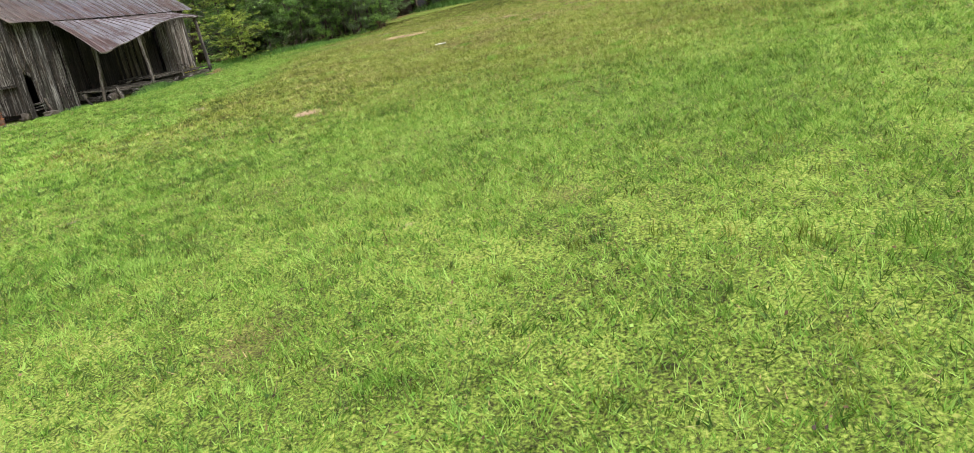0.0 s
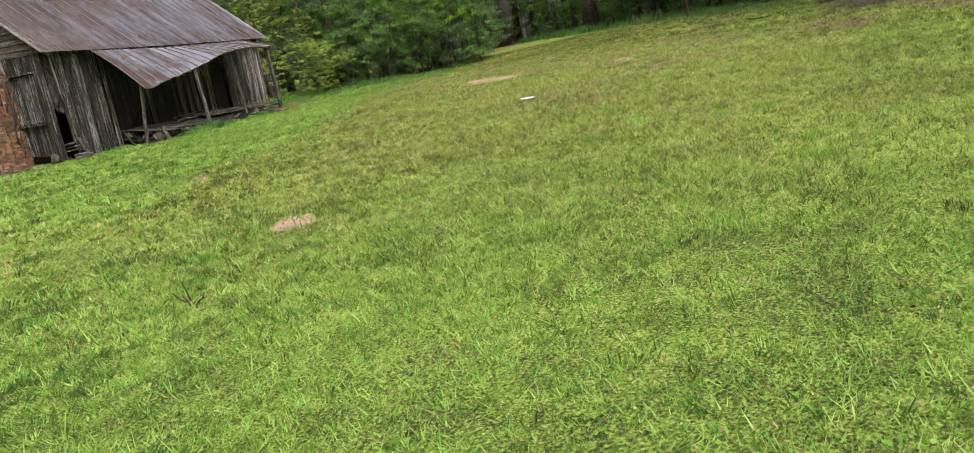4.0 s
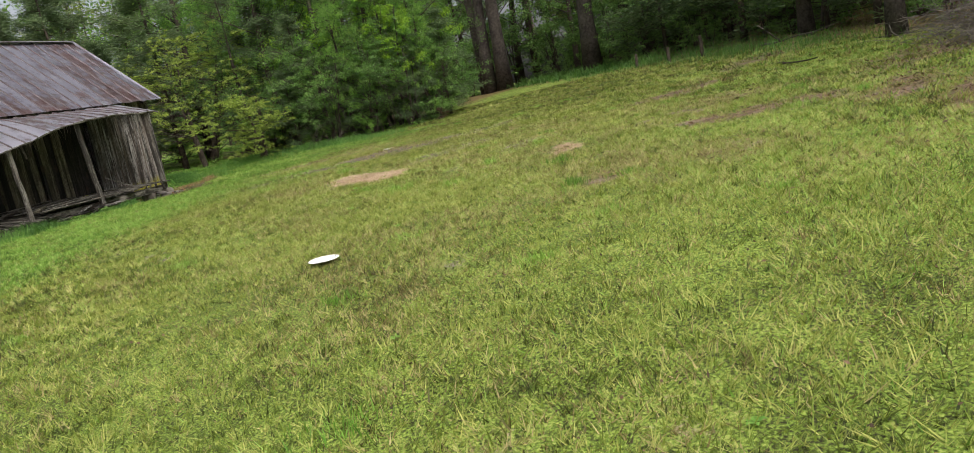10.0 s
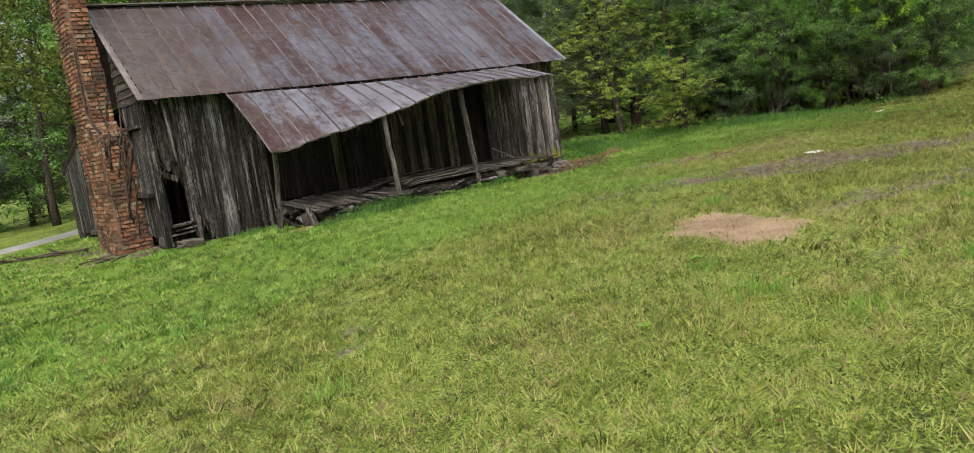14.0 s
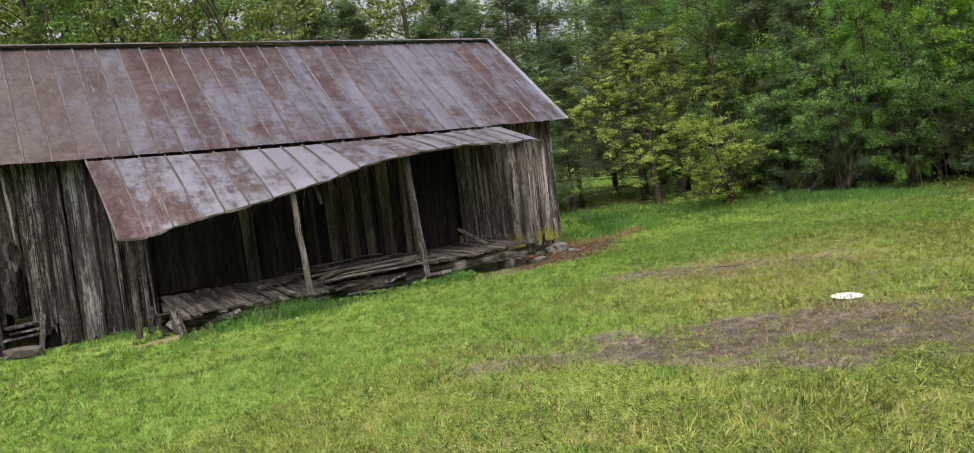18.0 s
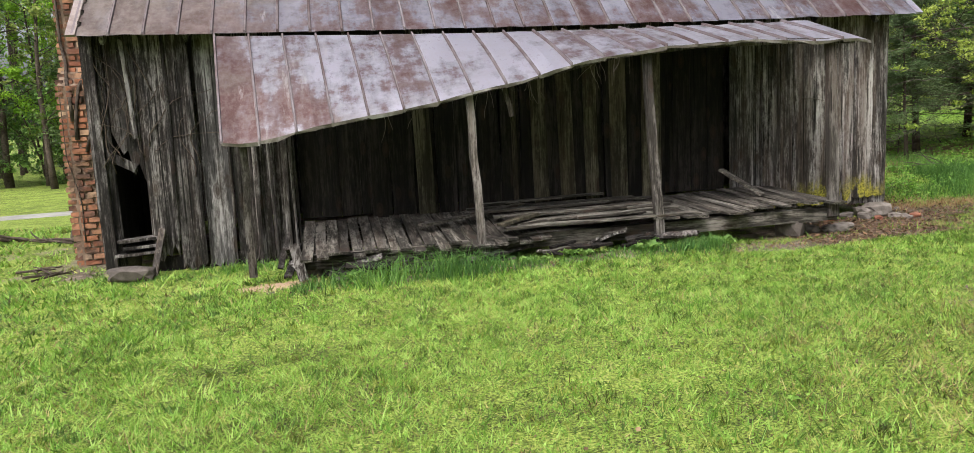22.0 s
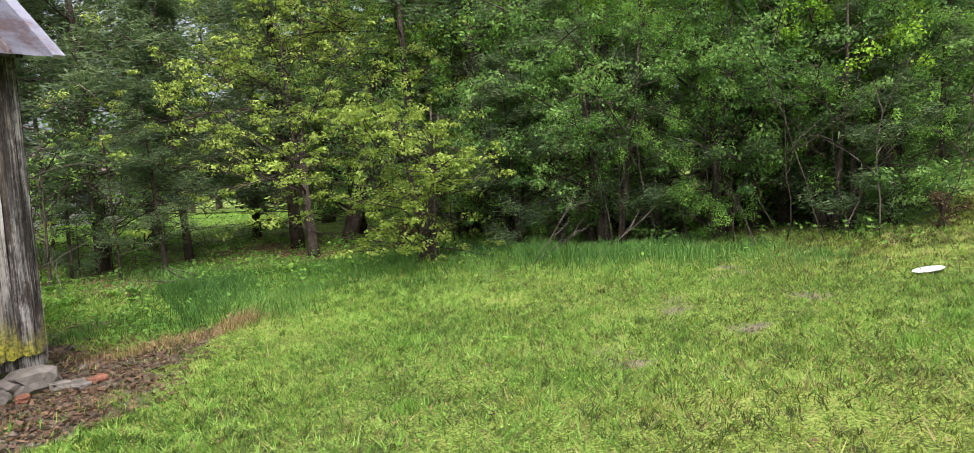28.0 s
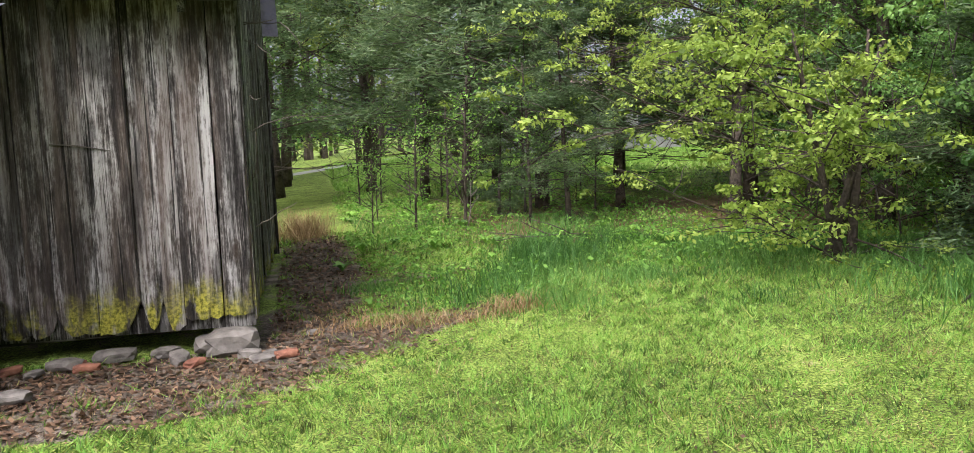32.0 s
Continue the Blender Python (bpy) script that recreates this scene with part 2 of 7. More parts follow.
def brick_material():
    n = Nodes("old_red_brick", 0.9)
    r = n.rand()
    isl = n.add("ShaderNodeNewGeometry").outputs["Random Per Island"]
    k = n.math("FRACT", n.math("ADD", n.math("MULTIPLY", r, 7.3), isl))
    col = n.ramp(k, [(0.0, (0.13, 0.058, 0.04)), (0.18, (0.22, 0.085, 0.05)), (0.5, (0.34, 0.14, 0.073)), (0.78, (0.42, 0.225, 0.13)), (0.92, (0.45, 0.33, 0.22)), (1.0, (0.17, 0.1, 0.07))])
    spots = n.noise(n.coords((9, 9, 9)), 1.0, 6, 0.7)
    col = n.mix(n.ramp(spots, [(0.4, (0, 0, 0)), (0.75, (0.75, 0.75, 0.75))]), col, (0.13, 0.085, 0.06))
    wpos = n.add("ShaderNodeNewGeometry").outputs["Position"]
    soot = n.ramp(n.noise(wpos, 2.1, 6, 0.7), [(0.46, (0, 0, 0)), (0.58, (0.8, 0.8, 0.8))])
    col = n.mix(soot, col, (0.045, 0.037, 0.03))
    return n.color(col).bump(spots, 0.6, 0.01).mat


M_BRICK = brick_material()


def plain(name, stops, scale=8.0, rough=0.9, bump=0.4, dist=0.01, kind="Object"):
    n = Nodes(name, rough)
    v = n.noise(n.coords((scale,) * 3, kind), 1.0, 6, 0.65)
    w = n.noise(n.coords((scale * 0.17,) * 3, kind), 1.0, 3, 0.5)
    fac = n.math("ADD", n.math("MULTIPLY", v, 0.55), n.math("MULTIPLY", w, 0.45))
    return n.color(n.ramp(fac, stops)).bump(v, bump, dist).mat


M_MORTAR = plain("lime_mortar", [(0.35, (0.1, 0.07, 0.05)), (0.65, (0.27, 0.2, 0.145))], 14)
M_STONE = plain("grey_field_stone", [(0.35, (0.07, 0.06, 0.052)), (0.65, (0.25, 0.225, 0.2))], 9, bump=0.8, dist=0.02)
M_SEAM = plain("rusty_seam", [(0.38, (0.075, 0.05, 0.048)), (0.62, (0.175, 0.155, 0.165))], 5, rough=0.6)
M_LIP = plain("mossy_tin_edge", [(0.36, (0.05, 0.042, 0.035)), (0.5, (0.13, 0.12, 0.095)), (0.64, (0.3, 0.29, 0.28))], 7, rough=0.6)
M_DARK_STONE = plain("dark_field_stone", [(0.35, (0.04, 0.034, 0.03)), (0.65, (0.14, 0.122, 0.108))], 9, bump=0.8, dist=0.02)
M_LOOSE_BRICK = plain("broken_red_brick", [(0.38, (0.13, 0.055, 0.038)), (0.6, (0.34, 0.15, 0.095)), (0.7, (0.42, 0.27, 0.19))], 11, bump=0.8, dist=0.02)
M_BARK = plain("dark_bark", [(0.36, (0.028, 0.021, 0.016)), (0.66, (0.12, 0.095, 0.075))], 18, bump=1.0, dist=0.03)
M_PINE_BARK = plain("pine_bark", [(0.36, (0.026, 0.021, 0.018)), (0.66, (0.115, 0.096, 0.084))], 9, bump=1.0, dist=0.04)
M_TWIG = plain("dead_twig", [(0.35, (0.055, 0.045, 0.037)), (0.65, (0.17, 0.145, 0.122))], 12)
M_BRUSH = plain("bleached_brush", [(0.35, (0.07, 0.06, 0.053)), (0.65, (0.25, 0.22, 0.195))], 12)
M_EARTH = plain("crumbled_earth", [(0.35, (0.05, 0.04, 0.03)), (0.65, (0.19, 0.155, 0.12))], 30)
M_PLATE = plain("white_foam", [(0.3, (0.72, 0.72, 0.72)), (0.7, (0.84, 0.84, 0.84))], 5, rough=0.5, bump=0.1)
M_GRAVEL = plain("pale_gravel", [(0.35, (0.17, 0.165, 0.16)), (0.65, (0.33, 0.325, 0.32))], 6)


def leaf_material(name, dark, mid, light, back=0.35):
    """Leaves: colour by a stored tone of each leaf, with some light passing through."""
    n = Nodes(name, 0.55)
    tone = n.attr("tone")
    k = n.math("MULTIPLY_ADD", n.math("SUBTRACT", n.rand(), 0.5), 0.3)
    n.t.links.new(tone, k.node.inputs[2])
    col = n.ramp(k, [(0.05, dark), (0.5, mid), (0.95, light)])
    n.color(col)
    tr = n.add("ShaderNodeBsdfTranslucent")
    n.t.links.new(n.mix(0.5, col, (light[0], light[1] * 1.1, light[2] * 0.6)), tr.inputs[0])
    mixer = n.add("ShaderNodeMixShader")
    mixer.inputs[0].default_value = back
    n.t.links.new(n.b.outputs[0], mixer.inputs[1])
    n.t.links.new(tr.outputs[0], mixer.inputs[2])
    n.t.links.new(mixer.outputs[0], n.t.nodes["Material Output"].inputs[0])
    return n.mat


M_GRASS = leaf_material("lawn_grass", (0.018, 0.028, 0.007), (0.17, 0.24, 0.033), (0.42, 0.43, 0.13), 0.3)
M_LUSH = leaf_material("lush_grass", (0.016, 0.046, 0.009), (0.152, 0.318, 0.042), (0.33, 0.49, 0.115), 0.33)
M_DRY = leaf_material("dry_lawn_grass", (0.03, 0.022, 0.012), (0.19, 0.15, 0.062), (0.42, 0.35, 0.17), 0.25)
M_TALL = leaf_material("tall_grass", (0.03, 0.085, 0.022), (0.085, 0.2, 0.042), (0.19, 0.33, 0.08), 0.3)
M_YELLOW = leaf_material("yellow_green_leaves", (0.09, 0.14, 0.024), (0.24, 0.335, 0.055), (0.44, 0.53, 0.125), 0.44)
M_GREEN = leaf_material("fresh_green_leaves", (0.04, 0.11, 0.024), (0.13, 0.28, 0.05), (0.3, 0.5, 0.1), 0.46)
M_DEEP = leaf_material("deep_green_leaves", (0.034, 0.08, 0.024), (0.108, 0.215, 0.06), (0.24, 0.39, 0.105), 0.45)
M_CEDAR = leaf_material("cedar_needles", (0.042, 0.072, 0.038), (0.1, 0.158, 0.075), (0.21, 0.275, 0.13), 0.42)
M_OLIVE = leaf_material("olive_spring_leaves", (0.06, 0.095, 0.022), (0.14, 0.19, 0.045), (0.3, 0.35, 0.1), 0.4)
M_BRIGHT = leaf_material("bright_spring_leaves", (0.09, 0.19, 0.014), (0.2, 0.38, 0.03), (0.36, 0.56, 0.06), 0.45)
M_STRAW = leaf_material("orange_dry_grass", (0.16, 0.09, 0.042), (0.34, 0.22, 0.115), (0.5, 0.38, 0.22), 0.2)
M_BROWN = leaf_material("dry_leaf_litter", (0.035, 0.022, 0.015), (0.12, 0.07, 0.043), (0.27, 0.17, 0.105), 0.15)


# ---- mesh helpers ----
def mesh_of(name, verts, faces, material, smooth=False):
    me = bpy.data.meshes.new(name)
    me.from_pydata([tuple(v) for v in verts], [], [tuple(f) for f in faces])
    me.materials.append(material)
    if smooth:
        me.shade_smooth()
    me.update()
    return me


def part_mesh(name, me, parent, label=""):
    ob = new(name, me)
    ob.parent = parent
    return tagged(ob, label)


def part(name, bm, material, parent, label="", smooth=False):
    me = bpy.data.meshes.new(name)
    bm.to_mesh(me)
    bm.free()
    me.materials.append(material)
    if smooth:
        me.shade_smooth()
    return part_mesh(name, me, parent, label)


def thing(name, at=(0, 0, 0), label="", category="", group="", kind=""):
    e = new(name)
    e.location = at
    return tagged(e, label, category, group, kind)


def fast_mesh(name, verts, tris, material, tone=None, quads=False):
    """A mesh of very many triangles or quads from arrays."""
    k = 4 if quads else 3
    me = bpy.data.meshes.new(name)
    me.vertices.add(len(verts))
    me.vertices.foreach_set("co", np.asarray(verts, np.float32).ravel())
    n = len(tris)
    me.loops.add(n * k)
    me.loops.foreach_set("vertex_index", np.asarray(tris, np.int32).ravel())
    me.polygons.add(n)
    me.polygons.foreach_set("loop_start", np.arange(0, n * k, k, dtype=np.int32))
    me.update(calc_edges=True)
    if tone is not None:
        a = me.attributes.new("tone", "FLOAT", "POINT")
        a.data.foreach_set("value", np.asarray(tone, np.float32))
    me.materials.append(material)
    return me


def bent_box(bm, p0, p1, w, t, side=(1, 0, 0), cuts=1, wob=0.0, rnd=None, taper=1.0):
    """A plank from p0 to p1, w wide along side and t thick, a little crooked."""
    p0, p1 = Vector(p0), Vector(p1)
    ax = (p1 - p0).normalized()
    s = Vector(side)
    s = (s - ax * s.dot(ax)).normalized()
    u = ax.cross(s)
    rings = []
    for i in range(cuts + 2):
        k = i / (cuts + 1)
        c = p0.lerp(p1, k)
        if rnd and 0 < i < cuts + 1:
            c += s * rnd.uniform(-wob, wob) + u * rnd.uniform(-wob, wob)
        ww = w * (1 + (taper - 1) * k)
        rings.append([bm.verts.new(c + s * a * ww / 2 + u * b * t / 2) for a, b in ((-1, -1), (1, -1), (1, 1), (-1, 1))])
    for a, b in zip(rings, rings[1:]):
        for k in range(4):
            bm.faces.new((a[k], a[(k + 1) % 4], b[(k + 1) % 4], b[k]))
    bm.faces.new(rings[0][::-1])
    bm.faces.new(rings[-1])
    return bm


def tube(path, radii, sides=6):
    """Verts and faces of a round tapered limb along a path."""
    path = [Vector(p) for p in path]
    vs, fs = [], []
    for i, p in enumerate(path):
        d = (path[min(i + 1, len(path) - 1)] - path[max(i - 1, 0)]).normalized()
        a = d.orthogonal().normalized()
        b = d.cross(a)
        for k in range(sides):
            w = 2 * math.pi * k / sides
            vs.append(p + (a * math.cos(w) + b * math.sin(w)) * radii[i])
    for i in range(len(path) - 1):
        for k in range(sides):
            j = (k + 1) % sides
            fs.append((i * sides + k, i * sides + j, (i + 1) * sides + j, (i + 1) * sides + k))
    fs.append(tuple(range(sides))[::-1])
    fs.append(tuple((len(path) - 1) * sides + k for k in range(sides)))
    return vs, fs


def join_tubes(tubes):
    vs, fs = [], []
    for v, f in tubes:
        o = len(vs)
        vs += v
        fs += [tuple(i + o for i in q) for q in f]
    return vs, fs


# ---- ground ----
def gz(x, y):
    """Height of the ground: a field that climbs gently towards the woods."""
    x, yy = np.clip(np.asarray(x, float), -45, 45), np.asarray(y, float)
    y = np.clip(yy, -30, 5)
    z = -0.138 + 0.0255 * x - 0.0023 * y - 0.000042 * x * x - 0.001252 * x * y + 0.00115 * y * y
    z = z + 0.17 * np.exp(-((x - 2.0) ** 2 + (y + 9.5) ** 2) / 18)
    z = z - 0.24 * np.exp(-((x - 10.8) ** 2 + (y + 0.8) ** 2) / 14)
    z = z + 0.12 * np.exp(-((x + 0.5) ** 2 + (y - 4) ** 2) / 14)
    z = z - 0.17 * np.exp(-((x - 6.5) ** 2 + (y + 19.5) ** 2) / 16)
    z = z - 0.14 * np.exp(-((x - 15.2) ** 2 + (y + 5.6) ** 2) / 12)
    z = z + 0.018 * np.sin(1.7 * x + 0.6 * y) * np.sin(1.3 * y - 0.4 * x)
    w = np.clip((yy - 5) / 9, 0, 1)
    w = w * w * (3 - 2 * w)
    return (1 - w) * z + w * (-0.6 + 1.1 * np.clip((x - 2) / 14, 0, 1))


# worn spots: x, y, half length, half width, turn in degrees, strength
SAND = [
    (1.3, -10.85, 0.68, 0.38, 75, 0.95), (1.0, -13.8, 0.42, 0.24, 10, 1.0), (-9.85, -11.85, 0.33, 0.19, 20, 0.85), (-2.2, -20.3, 1.2, 0.3, -20, 0.5),
    (1.75, -1.5, 0.4, 0.16, 0, 0.9), (14.5, -4.1, 0.4, 0.16, 10, 0.55),
]
FAR_SOIL = [
    (2.9, -11.6, 1.2, 0.4, -20, 0.5), (3.2, -15.5, 1.6, 0.6, -30, 0.45), (1.0, -17.6, 1.3, 0.4, -20, 0.6), (4.6, -18.6, 2.2, 0.9, -30, 0.5),
    (6.2, -20.8, 2.8, 1.1, -30, 0.8), (0.6, -21.4, 2.6, 1.3, -25, 1.0), (2.6, -20.6, 1.6, 0.9, -30, 0.9), (2.0, -13.0, 0.8, 0.3, -10, 0.42),
    (1.35, -16.2, 1.1, 0.42, -70, 0.72), (-0.4, -18.1, 1.0, 0.35, -20, 0.75), (6.0, -14.8, 1.4, 0.42, -40, 0.7), (-1.35, -14.65, 0.45, 0.2, 10, 0.5), (-1.9, -15.3, 0.4, 0.16, 30, 0.45), (-1.8, -9.9, 0.35, 0.1, 20, 0.55),
    (-1.0, -15.8, 0.8, 0.35, 0, 0.4), (10.0, -16.3, 1.6, 0.5, -32, 0.55), (0.6, -12.4, 0.3, 0.12, 15, 0.6),
]
FIELD_SOIL = [
    (5.0, -9.6, 2.35, 0.92, -46, 0.68), (6.6, -10.9, 1.2, 0.3, -20, 0.6), (4.0, -8.1, 0.6, 0.3, -20, 0.52), (7.3, -5.9, 1.25, 0.55, 118, 0.62), (7.9, -6.6, 0.8, 0.45, 110, 0.62), (7.0, -6.6, 0.7, 0.4, 100, 0.55),
    (7.7, -6.5, 1.7, 1.0, 110, 0.4), (9.3, -6.3, 0.6, 0.3, 100, 0.42),
    (14.8, -4.2, 0.4, 0.14, 30, 0.62), (12.9, -4.3, 0.5, 0.2, 20, 0.45), (12.3, -5.2, 0.5, 0.2, -15, 0.45), (13.3, -5.2, 0.45, 0.2, 40, 0.48), (11.2, -4.6, 0.4, 0.2, 60, 0.42),
]
YARD_SOIL = [
    (9.3, -0.7, 1.2, 0.34, 10, 1.0), (10.7, -0.05, 1.1, 0.32, 22, 0.9), (8.2, -1.75, 1.8, 0.24, 12, 0.95), (8.8, -0.85, 1.7, 0.55, 8, 1.0),
    (10.1, 0.4, 0.5, 0.9, 0, 0.9), (10.4, 3.0, 0.5, 2.6, 0, 0.9), (5.2, -1.8, 3.3, 0.2, 2, 0.7), (-0.6, 0.9, 0.6, 1.0, 0, 0.7),
    (4.6, 2.1, 5.0, 1.9, 0, 1.0), (1.5, 5.9, 1.6, 1.5, 0, 0.9),
]
SPOTS = [(*q, 0) for q in SAND] + [(*q, 1) for q in FAR_SOIL + FIELD_SOIL + YARD_SOIL]


# small thin places scattered over the lawn
sr = random.Random(29)
for k in range(22):
    SPOTS.append((sr.uniform(-19, 9), sr.uniform(-17.5, -7.5), sr.uniform(0.15, 0.45), sr.uniform(0.08, 0.2), sr.uniform(-40, 40), sr.uniform(0.35, 0.55), 1))


def bare(x, y, kind=None):
    """How bare the soil is, 0 to 1."""
    out = np.zeros(np.shape(x))
    for sx, sy, a, b, turn, k, sort in SPOTS:
        if kind is not None and sort != kind:
            continue
        c, s = math.cos(radians(turn)), math.sin(radians(turn))
        u, v = (x - sx) * c + (y - sy) * s, -(x - sx) * s + (y - sy) * c
        wave = 1 + 0.1 * np.sin(5.1 * u / max(a, 0.6) + sx) + 0.1 * np.sin(7.7 * v / max(b, 0.4) + 2 * sy)
        out = np.maximum(out, k * np.clip(1.9 - 1.35 * np.sqrt((u / a) ** 2 + (v / b) ** 2) * wave, 0, 1))
    return out


def lines(lo, hi, step, far, grow):
    mid = list(np.arange(lo, hi + 1e-6, step))
    up, down, d = [hi], [lo], step
    while up[-1] < far:
        d *= grow
        up.append(up[-1] + d)
        down.append(down[-1] - d)
    return np.array(down[:0:-1] + mid + up[1:])


gx, gy = lines(-23, 19, 0.2, 600, 1.22), lines(-21, 5, 0.2, 600, 1.22)
X, Y = np.meshgrid(gx, gy)
rng = np.random.default_rng(3)
near = (np.abs(X) < 40) & (np.abs(Y) < 40)
Z = gz(X, Y) - 0.004 + near * rng.normal(0, 0.002, X.shape)
nx, ny = len(gx), len(gy)
idx = np.arange(nx * ny).reshape(ny, nx)
quads = np.stack([idx[:-1, :-1], idx[:-1, 1:], idx[1:, 1:], idx[1:, :-1]], -1).reshape(-1, 4)


def ground_material():
    n = Nodes("meadow_ground", 0.95)
    v = n.coords((1, 1, 1))
    big, mid = n.noise(v, 0.33, 4, 0.6), n.noise(v, 2.2, 5, 0.65)
    fine = n.noise(v, 42, 6, 0.8)
    speck = n.noise(v, 17, 5, 0.75)
    blades = n.noise(v, 60, 3, 0.6)
    fac = n.math("ADD", n.math("ADD", n.math("MULTIPLY", big, 0.12), n.math("MULTIPLY", mid, 0.2)), n.math("ADD", n.math("MULTIPLY", blades, 0.5), n.math("MULTIPLY", speck, 0.18)))
    col = n.ramp(fac, [(0.4, (0.025, 0.025, 0.01)), (0.47, (0.09, 0.12, 0.02)), (0.53, (0.185, 0.275, 0.04)), (0.6, (0.35, 0.4, 0.1))])
    soil = n.ramp(n.math("ADD", n.math("MULTIPLY", fine, 0.4), n.math("ADD", n.math("MULTIPLY", mid, 0.35), n.math("MULTIPLY", n.noise(v, 7, 4, 0.6), 0.25))), [(0.43, (0.026, 0.021, 0.016)), (0.505, (0.105, 0.083, 0.062)), (0.575, (0.25, 0.207, 0.163))])
    sand = n.ramp(n.math("ADD", n.math("MULTIPLY", fine, 0.4), n.math("MULTIPLY", mid, 0.6)), [(0.38, (0.2, 0.13, 0.08)), (0.62, (0.42, 0.31, 0.205))])
    thatch = n.ramp(n.math("ADD", n.math("ADD", n.attr("dry"), n.math("MULTIPLY", n.math("SUBTRACT", mid, 0.5), 1.6)), n.math("MULTIPLY", n.math("SUBTRACT", speck, 0.5), 2.2)), [(0.38, (0, 0, 0)), (0.7, (0.85, 0.85, 0.85))])
    col = n.mix(thatch, col, n.ramp(fine, [(0.4, (0.075, 0.05, 0.026)), (0.6, (0.3, 0.225, 0.11))]))
    rough_edge = n.math("ADD", n.math("MULTIPLY", n.math("SUBTRACT", mid, 0.5), 2.0), n.math("MULTIPLY", n.math("SUBTRACT", fine, 0.5), 1.4))

    def mask(name):
        return n.ramp(n.math("ADD", n.attr(name), rough_edge), [(0.42, (0, 0, 0)), (0.62, (1, 1, 1))])

    col = n.mix(mask("soil"), col, soil)
    col = n.mix(mask("sand"), col, sand)
    col = n.mix(n.attr("litter"), col, n.ramp(fine, [(0.35, (0.05, 0.03, 0.018)), (0.6, (0.21, 0.115, 0.065))]))
    return n.color(col).bump(n.math("ADD", fine, mid), 0.6, 0.03).mat


def wood_edge(x, y):
    """0 in the open field, towards 1 under the trees."""
    d1 = np.minimum(np.minimum(x - 15.8 - 0.5 * np.sin(y), 10), (y + 5.2 + 0.4 * np.sin(1.7 * x)) * 1.2)
    d1 = np.where(y > 3.0, x - 12.0 + 0.1 * (y - 3), d1)
    d2 = (-(y + 17.9) - 0.655 * (9 - x)) * 0.83
    d3 = (x - 26 - 0.8 * (y + 9)) * 0.7
    return np.clip(np.maximum(np.maximum(d1, d2), d3) / 1.2, 0, 1)


LINE = [(-22, -16.1), (-14, -15.6), (-8.7, -16.1), (-4.3, -14.8), (1.4, -11.5), (2.5, -9.0), (3.8, -7.2), (6.7, -6.8), (10.4, -6.4), (12.5, -3.5)]


def off_line(x, y):
    """Distance from the trodden way across the meadow."""
    best = np.full(np.shape(x), 1e9)
    for (ax, ay), (bx, by) in zip(LINE, LINE[1:]):
        dx, dy = bx - ax, by - ay
        t = np.clip(((x - ax) * dx + (y - ay) * dy) / (dx * dx + dy * dy), 0, 1)
        best = np.minimum(best, np.hypot(x - ax - t * dx, y - ay - t * dy))
    return best


gme = fast_mesh("ground", np.stack([X, Y, Z], -1).reshape(-1, 3), quads, ground_material(), quads=True)
gme.shade_smooth()
shade_wood = wood_edge(X, Y) * np.clip(1 - (np.hypot(X - 20, Y) - 40) / 20, 0, 1) * (Y < 7)
for key, val in (("soil", bare(X, Y, 1)), ("sand", bare(X, Y, 0)), ("litter", np.maximum(0.8 * shade_wood, 0.75 * bare(X, Y, 1) * (Y < -14.2))), ("dry", 0.02 + 0.3 * np.exp(-((X - 1) / 7) ** 2 - ((Y + 13) / 4.5) ** 2) + 0.25 * np.exp(-((X - 7.5) / 3) ** 2 - ((Y + 7) / 2.2) ** 2))):
    at = gme.attributes.new(key, "FLOAT", "POINT")
    at.data.foreach_set("value", val.astype(np.float32).ravel())
ground = tagged(new("ground", gme), "sloping meadow of short grass with bare sandy spots", "ground", kind="structure")

# ---- the cabin ----
XL, XR, YB = -0.17, 9.87, 4.3
EAVE_Y, EAVE_Z, RIDGE_Y, RIDGE_Z = -0.32, 2.57, 2.18, 4.65
PITCH = (RIDGE_Z - EAVE_Z) / (RIDGE_Y - EAVE_Y)
rnd = random.Random(11)
cabin = thing("old_cabin", (4.8, 2.2, 0), "abandoned weathered board cabin with a rusted tin roof and sagging porch", "cabin")


def world_part(name, bm, material, parent, label="", smooth=False):
    """A part whose verts are given in world metres."""
    base = Vector((0, 0, 0))
    p = parent
    while p is not None:
        base += p.location
        p = p.parent
    for v in bm.verts:
        v.co -= base
    return part(name, bm, material, parent, label, smooth)


